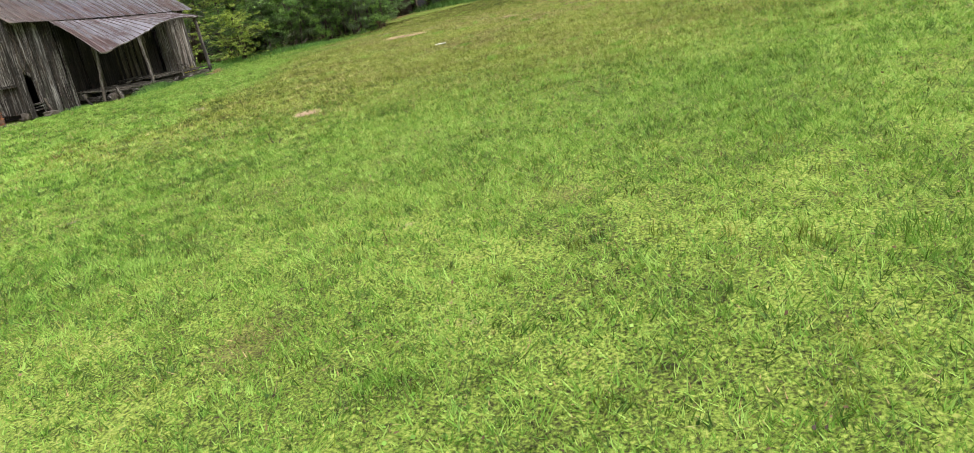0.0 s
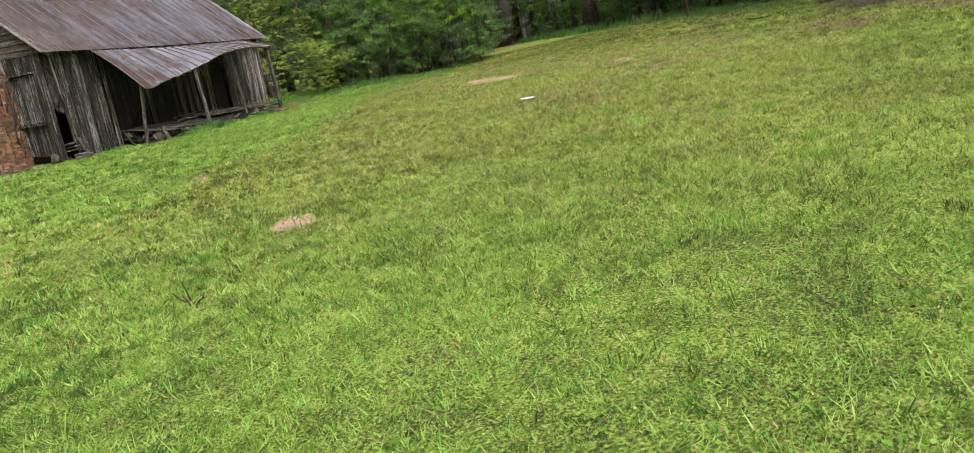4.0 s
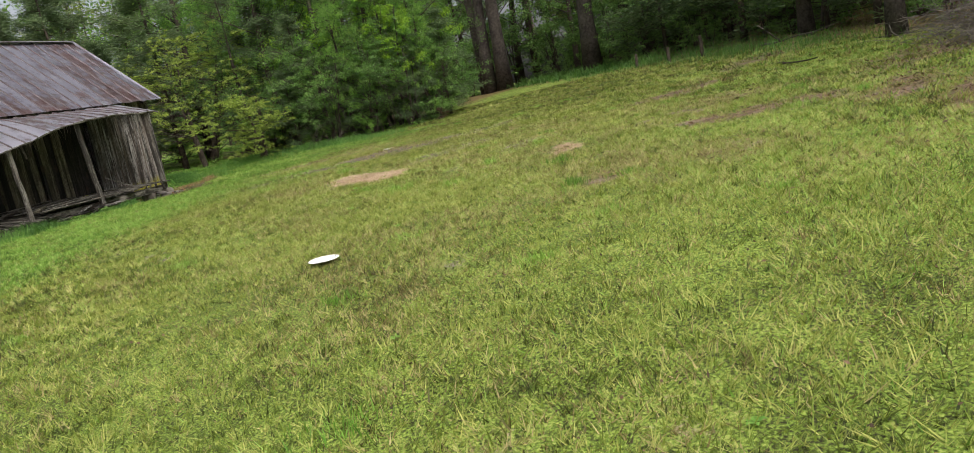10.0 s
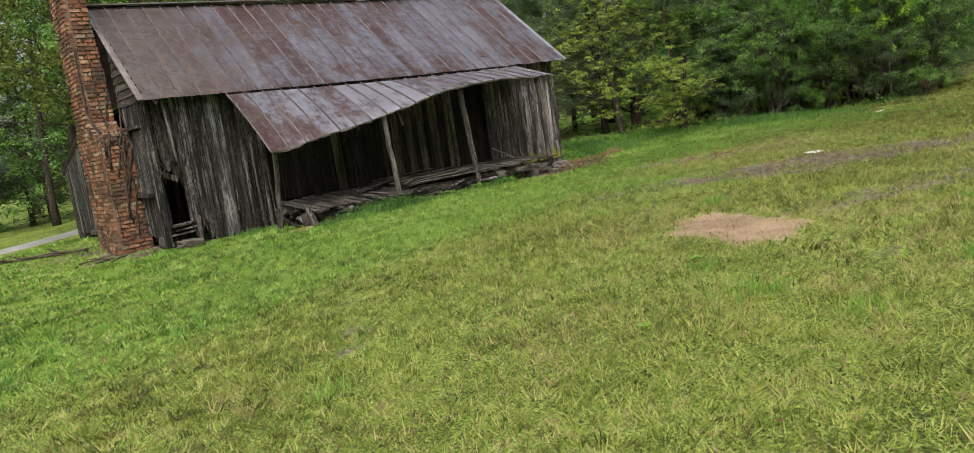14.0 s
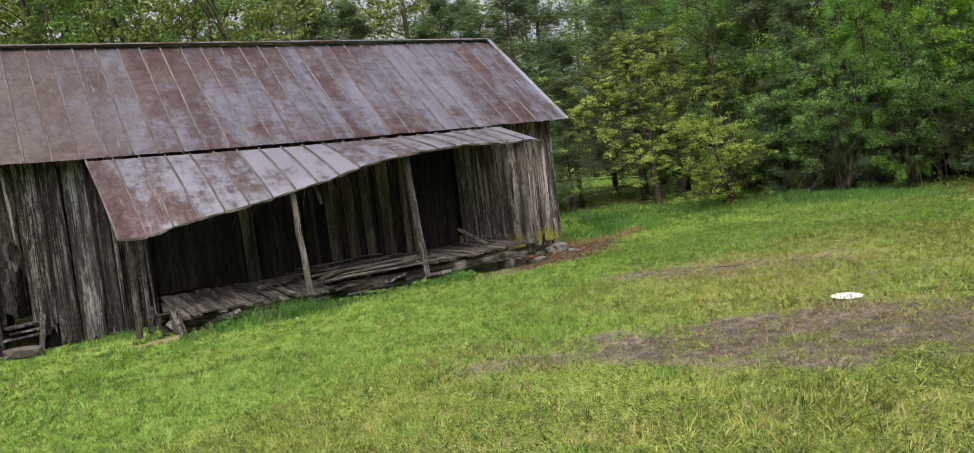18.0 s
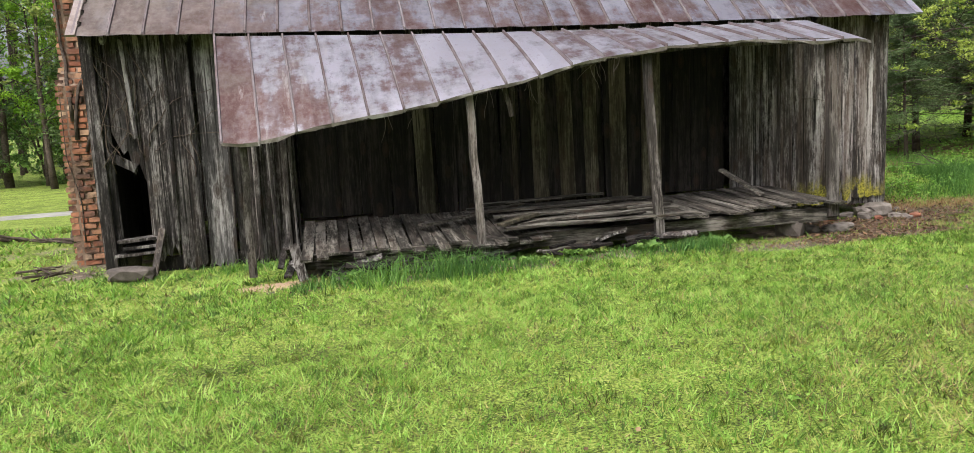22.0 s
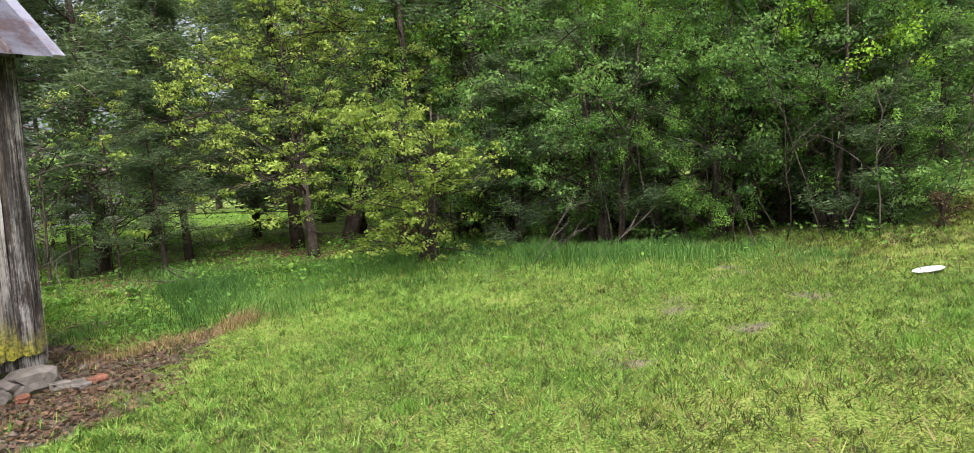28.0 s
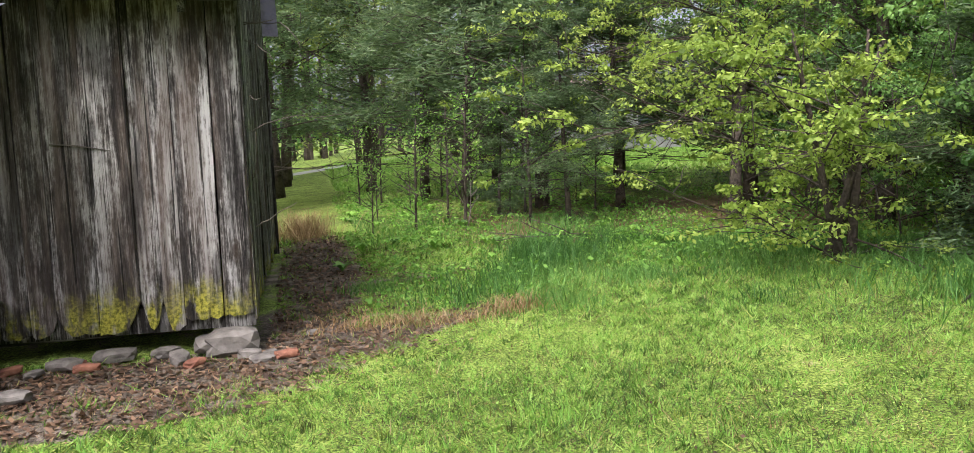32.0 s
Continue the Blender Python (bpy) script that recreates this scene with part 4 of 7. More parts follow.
for i in range(PN):
    u0, u1 = i / PN, (i + 1) / PN
    bm = bmesh.new()
    prof = [(0, 0), (0.08, 0), (0.5, rnd.uniform(-0.008, 0.008)), (0.94, 0), (1.0, 0)]
    grid = []
    for s in range(6):
        row = []
        for uu, h in prof:
            u = u0 + (u1 - u0) * uu
            xl, xh = 1.36 + 7.09 * u, 1.24 + 7.17 * u
            (ya, za), (yb, zb) = porch_low(xl), porch_high(xh)
            q = s / 5
            row.append(bm.verts.new((xl + (xh - xl) * q, ya + (yb - ya) * q, za + (zb - za) * q + h + 0.05 * math.sin(math.pi * q) * (1 - u))))
        grid.append(row)
    ridge_line = [r[0].co.copy() for r in grid]
    grid_low = [q.co.copy() for q in grid[0]]
    for s in range(5):
        for c in range(len(prof) - 1):
            bm.faces.new((grid[s][c], grid[s][c + 1], grid[s + 1][c + 1], grid[s + 1][c]))
    bmesh.ops.solidify(bm, geom=list(bm.faces), thickness=-0.004)
    world_part("tin_sheet", bm, M_PORCH_ROOF, porch_roof)
    world_part("folded_edge", strip_lip(grid_low), M_LIP, porch_roof, "mossy turned-down tin edge")
    seam_bm(porch_roof, ridge_line)
for i in range(7):
    a = 1.5 + i * 0.97
    ya, za = porch_low(a)
    yb, zb = porch_high(a + 0.3)
    y2, z2 = porch_low(a + 1.0)
    beam("edge_pole", (a, ya + 0.13, za + 0.0), (a + 1.0, y2 + 0.13, z2 + 0.0), 0.06, 0.05, M_POST, cabin)

# porch posts
for (x0, y0, z0), (x1, y1, z1), w in (((1.5, -1.2, -0.02), (1.53, -1.42, 1.5), 0.08), ((3.87, -1.56, 0.1), (3.81, -1.5, 1.8), 0.085),
                                     ((5.87, -1.52, 0.12), (5.79, -1.45, 2.14), 0.095), ((8.02, -1.5, 0.18), (8.02, -1.4, 2.2), 0.11)):
    beam("porch_post", (x0, y0, z0), (x1, y1, z1), w, w * 0.75, M_POST, cabin, side=(1, 0, 0), wob=0.012, cuts=4, taper=0.85)
beam("stub_post", (2.02, -1.5, -0.05), (1.94, -1.42, 0.32), 0.1, 0.06, M_BOARD, cabin, side=(1, 0, 0), label="split stub of a rotten porch post")

# porch floor
porch_floor = beam("porch_floor", (1.98, -1.38, 0.12), (8.1, -1.4, 0.2), 0.15, 0.13, M_DECK, cabin, label="collapsed porch floor of loose grey boards", wob=0.02, cuts=6)
beam("floor_joist", (2.0, -0.25, 0.22), (8.1, -0.25, 0.28), 0.14, 0.1, M_DECK, cabin)
for i in range(21):
    a = 2.02 + i * 0.125
    zf, zb = 0.2 + rnd.uniform(-0.02, 0.02), 0.36 + rnd.uniform(-0.015, 0.015)
    droop = rnd.uniform(-0.03, 0.06)
    bm = bent_box(bmesh.new(), (a + 0.06 + rnd.uniform(-0.02, 0.02), -1.62 + rnd.uniform(-0.06, 0.1), zf - droop), (a + 0.06, -0.03, zb), 0.115, 0.026, (1, 0, 0), 2, 0.012, rnd)
    world_part("deck_board", bm, M_DECK_Y, porch_floor)
# long loose planks lying lengthwise over the middle
for i in range(17):
    row = i % 9
    y0 = -1.5 + row * 0.165
    a = 4.1 + (i // 9) * 0.7 + rnd.uniform(-0.2, 0.3)
    b = min(a + rnd.uniform(1.1, 1.7), 6.35)
    z0 = 0.31 + 0.012 * row + rnd.uniform(0, 0.05)
    bm = bent_box(bmesh.new(), (a, y0 + rnd.uniform(-0.05, 0.05), z0), (b, y0 + rnd.uniform(-0.08, 0.08), z0 + rnd.uniform(0.0, 0.05)), rnd.uniform(0.1, 0.18), 0.024, (0, 1, 0), 2, 0.01, rnd)
    world_part("deck_board", bm, M_DECK, porch_floor)
# cross planks over the sound end, with open joints and staggered ends
a = 5.75
while a < 8.05:
    w = rnd.uniform(0.13, 0.2)
    zf = 0.31 + 0.022 * (a - 5.75) + rnd.uniform(-0.012, 0.015)
    bm = bent_box(bmesh.new(), (a + w / 2 + rnd.uniform(-0.03, 0.03), -1.58 + rnd.uniform(-0.1, 0.16), zf), (a + w / 2, -0.04 - rnd.choice((0, 0, 0.35)), zf + 0.05), w - rnd.uniform(0.012, 0.035), 0.026, (1, 0, 0), 2, 0.012, rnd)
    world_part("deck_board", bm, M_DECK_Y, porch_floor)
    a += w
beam("base_log", (0.3, 0.12, -0.02), (1.95, 0.11, 0.0), 0.16, 0.14, M_SHADE_BOARD, cabin, label="rotten dark sill log", wob=0.02, cuts=6)
# rotten ends and rubble under the porch's front edge
for i in range(34):
    a = rnd.uniform(2.0, 6.0)
    L = rnd.uniform(0.12, 0.5)
    w = rnd.uniform(-0.6, 0.6)
    yy, zz = rnd.uniform(-1.72, -1.45), float(gz(a, -1.6)) + rnd.uniform(0.03, 0.16)
    beam("rotten_board", (a, yy, zz), (a + L * math.cos(w), yy + 0.5 * L * math.sin(w), zz + rnd.uniform(-0.05, 0.06)), rnd.uniform(0.05, 0.12), 0.025, rnd.choice((M_BOARD, M_SHADE_BOARD, M_DECK)), porch_floor, side=(0, 1, rnd.uniform(-0.6, 0.6)), wob=0.015)
# splintered boards where the floor meets the chimney-end wall
for i in range(12):
    a = rnd.uniform(1.72, 2.3)
    beam("splinter_board", (a, rnd.uniform(-1.5, -0.2), float(gz(a, -1)) + 0.02), (a + rnd.uniform(-0.25, 0.15), rnd.uniform(-1.2, -0.06), rnd.uniform(0.08, 0.3)), rnd.uniform(0.05, 0.12), 0.025, M_BOARD, porch_floor, side=(1, 0, 0), wob=0.01)
beam("fallen_board", (3.3, -1.0, 0.36), (4.6, -0.35, 0.44), 0.12, 0.028, M_DECK, porch_floor, side=(0, 1, 0))
beam("fallen_board", (4.1, -1.45, 0.36), (4.55, -1.2, 0.42), 0.13, 0.03, M_PALE_BOARD, porch_floor, side=(0, 1, 0))
beam("leaning_board", (7.42, -1.0, 0.42), (7.08, -0.62, 0.72), 0.14, 0.03, M_DECK, porch_floor, side=(1, 1, 0), label="loose board tilted up from the floor")

# chimney
chimney = thing("brick_chimney", (-0.48, 1.6, 0), "tall old red brick chimney with a sloped shoulder, vine-stained", "chimney")
base = (-0.48, 1.6, 0)
CX0, CX1 = -0.82, -0.15


def chimney_span(z):
    """y extent at a height."""
    if z < 2.12:
        return 0.93, 2.2
    if z < 2.36:
        k = (z - 2.12) / 0.24
        return 0.93 + 0.27 * k, 2.2 - 0.07 * k
    return 1.22, 2.08


def chimney_back(z):
    """x of the side towards the gable: the stack stands clear of the wall higher up."""
    return CX1 if z < 2.2 else -0.3 - 0.04 * (z - 2.2)


core = bmesh.new()
for z0, z1 in ((-0.15, 2.12), (2.12, 2.36), (2.36, 5.9)):
    a, b = chimney_span(z0 + 0.001), chimney_span(z1 - 0.001)
    lo = [core.verts.new((x, y, z0)) for x, y in ((CX0 + .02, a[0] + .02), (chimney_back(z0 + 0.1) - 0.01, a[0] + .02), (chimney_back(z0 + 0.1) - 0.01, a[1] - .02), (CX0 + .02, a[1] - .02))]
    hi = [core.verts.new((x, y, z1)) for x, y in ((CX0 + .02, b[0] + .02), (chimney_back(z1 - 0.02) - 0.01, b[0] + .02), (chimney_back(z1 - 0.02) - 0.01, b[1] - .02), (CX0 + .02, b[1] - .02))]
    for i in range(4):
        j = (i + 1) % 4
        core.faces.new((lo[i], lo[j], hi[j], hi[i]))
    core.faces.new(hi)
world_part("mortar_core", core, M_MORTAR, chimney)


def brick_verts(cx, cy, cz, lx, ly, lz):
    j = lambda: rnd.uniform(-0.006, 0.006)
    b = 0.006
    vs = []
    for sx, sy, sz in ((-1, -1, -1), (1, -1, -1), (1, 1, -1), (-1, 1, -1), (-1, -1, 1), (1, -1, 1), (1, 1, 1), (-1, 1, 1)):
        vs.append((cx + sx * (lx / 2 - b) + j(), cy + sy * (ly / 2 - b) + j(), cz + sz * (lz / 2 - b * 0.5) + j()))
    return vs


CUBE = [(0, 3, 2, 1), (4, 5, 6, 7), (0, 1, 5, 4), (1, 2, 6, 5), (2, 3, 7, 6), (3, 0, 4, 7)]
bricks, rest_v, rest_f, z, course = [], [], [], -0.1, 0
while z < 5.9:
    y0, y1 = chimney_span(z + 0.03)
    off = 0.1 if course % 2 else 0.0
    yy = y0 - off
    while yy < y1 - 0.01:
        a, b = max(yy, y0), min(yy + 0.2, y1)
        if b - a > 0.04:
            bricks.append((CX0 + 0.045 - rnd.uniform(0, 0.02), (a + b) / 2, z + 0.0375, 0.1, b - a - rnd.uniform(0.008, 0.024), rnd.uniform(0.056, 0.067)))
        yy += 0.205
    xx = CX0 + 0.1 - off
    back = chimney_back(z)
    while xx < back:
        a, b = max(xx, CX0 + 0.1), min(xx + 0.2, back)
        if b - a > 0.04:
            bricks.append(((a + b) / 2, y0 + 0.045 - rnd.uniform(0, 0.022), z + 0.0375, b - a - rnd.uniform(0.008, 0.026), 0.1, rnd.uniform(0.054, 0.067)))
            if z > 2.3:
                bricks.append(((a + b) / 2, y1 - 0.045, z + 0.0375, b - a - 0.01, 0.1, 0.066))
        xx += 0.205
    z += 0.077
    course += 1
for i, q in enumerate(bricks):
    if i < 300:
        vs = [(a - base[0], b - base[1], c) for a, b, c in brick_verts(*q)]
        part_mesh("brick", mesh_of("brick", vs, CUBE, M_BRICK), chimney)
    else:
        o = len(rest_v)
        rest_v += [(a - base[0], b - base[1], c) for a, b, c in brick_verts(*q)]
        rest_f += [tuple(k + o for k in f) for f in CUBE]
tagged(part_mesh("upper_brickwork", mesh_of("upper_brickwork", rest_v, rest_f, M_BRICK), chimney), kind="stuff")

# ---- plates ----
def plate_mesh():
    bm = bmesh.new()
    rings = [(0.0, 0.004), (0.09, 0.004), (0.1, 0.006), (0.122, 0.011), (0.13, 0.01), (0.122, 0.008), (0.098, 0.001), (0.0, 0.0)]
    rows = []
    for r, z in rings:
        rows.append([bm.verts.new((r * math.cos(a) * 1.0, r * math.sin(a), z + 0.004 * max(0, math.cos(a)) * r / 0.13)) for a in (2 * math.pi * k / 28 for k in range(28))] if r else [bm.verts.new((0, 0, z))])
    for a, b in zip(rows, rows[1:]):
        for k in range(28):
            j = (k + 1) % 28
            if len(a) == 1:
                bm.faces.new((a[0], b[k], b[j]))
            elif len(b) == 1:
                bm.faces.new((a[k], b[0], a[j]))
            else:
                bm.faces.new((a[k], b[k], b[j], a[j]))
    bmesh.ops.recalc_face_normals(bm, faces=bm.faces)
    me = bpy.data.meshes.new("paper_plate")
    bm.to_mesh(me)
    bm.free()
    me.materials.append(M_PLATE)
    me.shade_smooth()
    return me


pm = plate_mesh()
for x, y, rz, tilt, up in ((-3.15, -12.66, 20, 0, 0.03), (5.95, -9.0, 60, 0, 0.004), (14.28, -6.01, 20, -8, 0.02)):
    p = new("paper_plate", pm)
    p.matrix_world = pose(x, y, float(gz(x, y)) + up, tilt, 0, rz)
    tagged(p, "white disposable plate lying on the short grass", "plate", "plates in the field")


# ---- trees ----
def limb_path(start, direction, length, rise, rr, n=5, wob=0.12):
    p, d = Vector(start), Vector(direction).normalized()
    pts = [p.copy()]
    for i in range(n):
        d = (d + Vector((rr.uniform(-wob, wob), rr.uniform(-wob, wob), rr.uniform(-wob, wob) + rise))).normalized()
        p = p + d * length / n
        pts.append(p.copy())
    return pts


def leaves(points, spread, count, size, nr, aspect=1.7, flat=0.3, tone=(0.5, 0.2), droop=0.0, shell=0.0, needle=False, squash=0.62):
    """Leaves scattered round twig points, or laid over rounded sprays of a given radius. Returns verts, faces and tones."""
    pts = np.asarray(points, float)
    pick = nr.integers(0, len(pts), count)
    if shell:
        out = nr.normal(0, 1, (count, 3)) * (1, 1, 0.7) + (0, 0, 0.25)
        out /= np.linalg.norm(out, axis=1)[:, None]
        wide = (shell * nr.uniform(0.55, 1.5, len(pts)))[pick]
        at = pts[pick] + out * (wide * nr.random(count) ** 0.35)[:, None] * (1, 1, squash)
        n = out + nr.normal(0, 0.45, (count, 3)) + (0, 0, 0.5)
        a = np.cross(n, nr.normal(0, 1, (count, 3)))
    else:
        at = pts[pick] + nr.normal(0, 1, (count, 3)) * np.asarray(spread)
        a = nr.normal(0, 1, (count, 3)) * (1, 1, flat)
    at[:, 2] -= droop * nr.random(count)
    a /= np.linalg.norm(a, axis=1)[:, None]
    b = np.cross(n, a) if shell else nr.normal(0, 1, (count, 3))
    b -= a * (a * b).sum(1)[:, None]
    b /= np.linalg.norm(b, axis=1)[:, None]
    s = size * nr.uniform(0.55, 1.25, count)[:, None]
    L, W = a * s, b * s / aspect
    clump = nr.normal(0, 0.24, len(pts))
    t = np.clip(nr.normal(tone[0], tone[1], count) + clump[pick], 0, 1)
    if needle:
        v = np.stack([at - L * 0.5 - W * 0.5, at - L * 0.4 + W * 0.5, at + L * 0.5], 1).reshape(-1, 3)
        return v, np.arange(3 * count).reshape(-1, 3), np.repeat(t, 3)
    v = np.stack([at - L * 0.5, at + W * 0.5, at + L * 0.5, at - W * 0.5], 1).reshape(-1, 3)
    return v, np.arange(4 * count).reshape(-1, 4), np.repeat(t, 4)


def make_tree(name, seed, height, trunk_r, bark, leaf, limbs=14, limb_len=2.5, low=0.25, rise=0.03, count=9000, size=0.09, spread=0.18, lean=0.03,
              shape="round", twigs=5, aspect=1.7, tone=(0.5, 0.2), droop=0.0, stems=1, label="", category="tree", flat=0.5, dead_low=0, tilt=0.3, shell=0.0, needle=False, every=5, squash=0.62):
    rr, nr = random.Random(seed), np.random.default_rng(seed)
    top = thing(name, (0, 0, 0), label, category)
    trunks, branches, ends = [], [], []
    for s in range(stems):
        d = (rr.uniform(-lean, lean) + (rr.uniform(-0.35, 0.35) if stems > 1 else 0), rr.uniform(-lean, lean) + (rr.uniform(-0.35, 0.35) if stems > 1 else 0), 1)
        path = limb_path((rr.uniform(-0.15, 0.15) * (stems > 1), rr.uniform(-0.15, 0.15) * (stems > 1), -0.15), d, height * rr.uniform(0.85, 1.0), 0.02, rr, 8, 0.05)
        rad = [trunk_r * (1.25 if i == 0 else 1.0) * (1 - 0.9 * i / 8) + 0.008 for i in range(9)]
        trunks.append(tube(path, rad, 8))
        for i in range(limbs // stems + dead_low):
            dead = i >= limbs // stems
            k = rr.uniform(0.04, low) if dead else low + (0.97 - low) * (i + rr.random()) / (limbs // stems)
            f = k * 8
            j = min(int(f), 7)
            p = path[j].lerp(path[j + 1], f - j)
            prof = {"round": 0.45 + 0.8 * math.sin(math.pi * min(1, 0.15 + 0.85 * k)), "cone": 1.25 - 1.15 * k, "top": 0.6 + 0.5 * k, "flat": 1.0}[shape]
            w = rr.uniform(0, 2 * math.pi)
            L = limb_len * prof * rr.uniform(0.65, 1.15) * (0.75 if dead else 1)
            lp = limb_path(p, (math.cos(w), math.sin(w), rr.uniform(-0.05, 0.35) + tilt), L, rise, rr, 5, 0.16)
            r0 = max(0.01, trunk_r * (0.1 if dead else 0.24) * (1 - 0.6 * k))
            branches.append(tube(lp, [r0 * (1 - 0.85 * m / 5) + 0.003 for m in range(6)], 4))
            for m in range(twigs if not dead else 2):
                q = lp[rr.randint(1 if not dead else 3, 5)]
                tw = limb_path(q, (rr.uniform(-1, 1) + 0.5 * math.cos(w), rr.uniform(-1, 1) + 0.5 * math.sin(w), rr.uniform(-0.3, 0.5)), L * rr.uniform(0.25, 0.5), rise, rr, 3, 0.2)
                branches.append(tube(tw, [0.009, 0.007, 0.005, 0.003], 3))
                if not dead:
                    ends += [tuple(tw[1]), tuple(tw[2]), tuple(tw[3]), tuple(tw[2].lerp(tw[3], 0.5))]
            if not dead:
                ends += [tuple(lp[-1]), tuple(lp[-2])]
    v, f = join_tubes(trunks)
    part_mesh("trunk", mesh_of("trunk", v, f, bark, True), top)
    v, f = join_tubes(branches)
    tagged(part_mesh("branchwork", mesh_of("branchwork", v, f, bark, True), top), kind="stuff")
    v, q, t = leaves(ends[::every] if shell else ends, (spread, spread, spread * 0.55), count, size, nr, aspect, flat, tone, droop, shell, needle, squash)
    part_mesh("crown", fast_mesh("crown", v, q, leaf, t, not needle), top)
    return top


def set_at(tree, x, y, turn=0, scale=1.0, group="", label=""):
    """Puts the first of a kind in its place."""
    tree.matrix_world = Matrix.Translation((x, y, float(gz(x, y)) - 0.03)) @ Matrix.Rotation(radians(turn), 4, "Z") @ Matrix.Scale(scale, 4)
    return tagged(tree, label, "", group)


def again(tree, x, y, turn, scale=1.0, label=""):
    c = copy_thing(tree, Matrix.Identity(4))
    return set_at(c, x, y, turn, scale, "", label)


YEL = make_tree("flowering_shrub_tree", 5, 5.4, 0.085, M_BARK, M_YELLOW, limbs=30, limb_len=3.0, low=0.26, count=25000, size=0.058, spread=0.075, rise=-0.012, stems=2, shape="round", twigs=8, flat=0.2, tilt=0.05, shell=0.15, every=2, squash=0.5,
                label="yellow-green leafy shrub tree with dark thin stems", tone=(0.5, 0.24))
YLO = make_tree("low_flowering_shrub", 6, 2.5, 0.05, M_BARK, M_YELLOW, limbs=26, limb_len=1.9, low=0.04, count=16000, size=0.056, spread=0.065, rise=-0.01, stems=3, shape="round", twigs=7, flat=0.2, tilt=0.0, shell=0.14, every=2, squash=0.55,
                label="low sprawling yellow-green shrub with drooping sprays", category="shrub", tone=(0.6, 0.22))
CED = make_tree("cedar_tree", 9, 9.0, 0.105, M_BARK, M_CEDAR, limbs=46, limb_len=2.4, low=0.19, count=26000, size=0.15, spread=0.13, rise=0.0, shape="cone", twigs=6, aspect=5.5, flat=0.35, dead_low=9, tilt=-0.05, needle=True,
                label="dark green cedar with bare lower twigs", tone=(0.5, 0.24))
GRN = make_tree("broadleaf_tree", 14, 10.0, 0.14, M_BARK, M_GREEN, limbs=34, limb_len=2.7, low=0.05, count=30000, size=0.062, spread=0.13, rise=0.03, stems=1, shape="round", twigs=7, flat=0.6, dead_low=6, shell=0.24, every=3,
                label="vine-hung broadleaf tree in fresh green leaf", tone=(0.45, 0.22), droop=0.3)
DKG = make_tree("vine_hung_tree", 17, 9.0, 0.15, M_BARK, M_DEEP, limbs=34, limb_len=2.4, low=0.03, count=30000, size=0.06, spread=0.13, rise=0.02, stems=1, shape="round", twigs=7, flat=0.6, dead_low=6, shell=0.25, every=3,
                label="dark tree smothered in deep green vines", tone=(0.5, 0.24), droop=0.5)
BRI = make_tree("spring_maple", 18, 8.5, 0.09, M_BARK, M_BRIGHT, limbs=20, limb_len=1.9, low=0.3, count=9000, size=0.1, spread=0.13, rise=0.04, stems=1, shape="round", twigs=6, flat=0.6, shell=0.3, every=4,
                label="young tree in bright yellow-green spring leaf", tone=(0.5, 0.24), droop=0.15)
DEP = make_tree("undergrowth_bush", 21, 3.2, 0.045, M_BARK, M_DEEP, limbs=24, limb_len=1.5, low=0.03, count=15000, size=0.052, spread=0.17, rise=0.03, stems=4, shape="round", twigs=5, flat=0.6, shell=0.2, every=3,
                label="dense green bush at the wood's edge", category="bush", tone=(0.55, 0.26))
OLI = make_tree("spring_hardwood", 31, 13.0, 0.12, M_BARK, M_OLIVE, limbs=22, limb_len=3.8, low=0.22, count=5200, size=0.15, spread=0.3, rise=0.05, shape="top", twigs=4, flat=0.6, shell=0.42, every=3,
                label="tall hardwood just coming into olive leaf", tone=(0.5, 0.25))
FGR = make_tree("woodland_tree", 15, 10.0, 0.14, M_BARK, M_DEEP, limbs=18, limb_len=2.7, low=0.05, count=6000, size=0.125, spread=0.24, rise=0.03, shape="round", twigs=4, flat=0.6, shell=0.36, every=3,
                label="broadleaf tree in green leaf deep in the wood", tone=(0.55, 0.25), droop=0.3)
FDE = make_tree("woodland_bush", 22, 3.2, 0.045, M_BARK, M_DEEP, limbs=12, limb_len=1.5, low=0.03, count=4200, size=0.095, spread=0.24, rise=0.03, stems=3, shape="round", twigs=3, flat=0.6, shell=0.26, every=2,
                label="dense green bush along the far wood", category="bush", tone=(0.55, 0.28))
FCE = make_tree("woodland_cedar", 10, 9.0, 0.1, M_BARK, M_CEDAR, limbs=34, limb_len=2.4, low=0.05, count=13000, size=0.22, spread=0.2, rise=0.0, shape="cone", twigs=4, aspect=4.5, flat=0.35, tilt=-0.05, needle=True,
                label="dark cedar standing in the far wood", tone=(0.4, 0.24))
SAP = make_tree("sapling", 61, 2.4, 0.016, M_BARK, M_GREEN, limbs=12, limb_len=0.55, low=0.2, count=420, size=0.05, spread=0.07, rise=0.03, shape="round", twigs=3, flat=0.6,
                label="thin sapling with a few fresh leaves", category="sapling", tone=(0.65, 0.22))
PIN = make_tree("pine_tree", 41, 19.0, 0.36, M_PINE_BARK, M_CEDAR, limbs=30, limb_len=3.0, low=0.5, count=3000, size=0.32, spread=0.3, rise=0.03, shape="round", twigs=5, aspect=6, flat=0.5, dead_low=8,
                label="tall pine with thick dark bark", tone=(0.5, 0.2), lean=0.02)

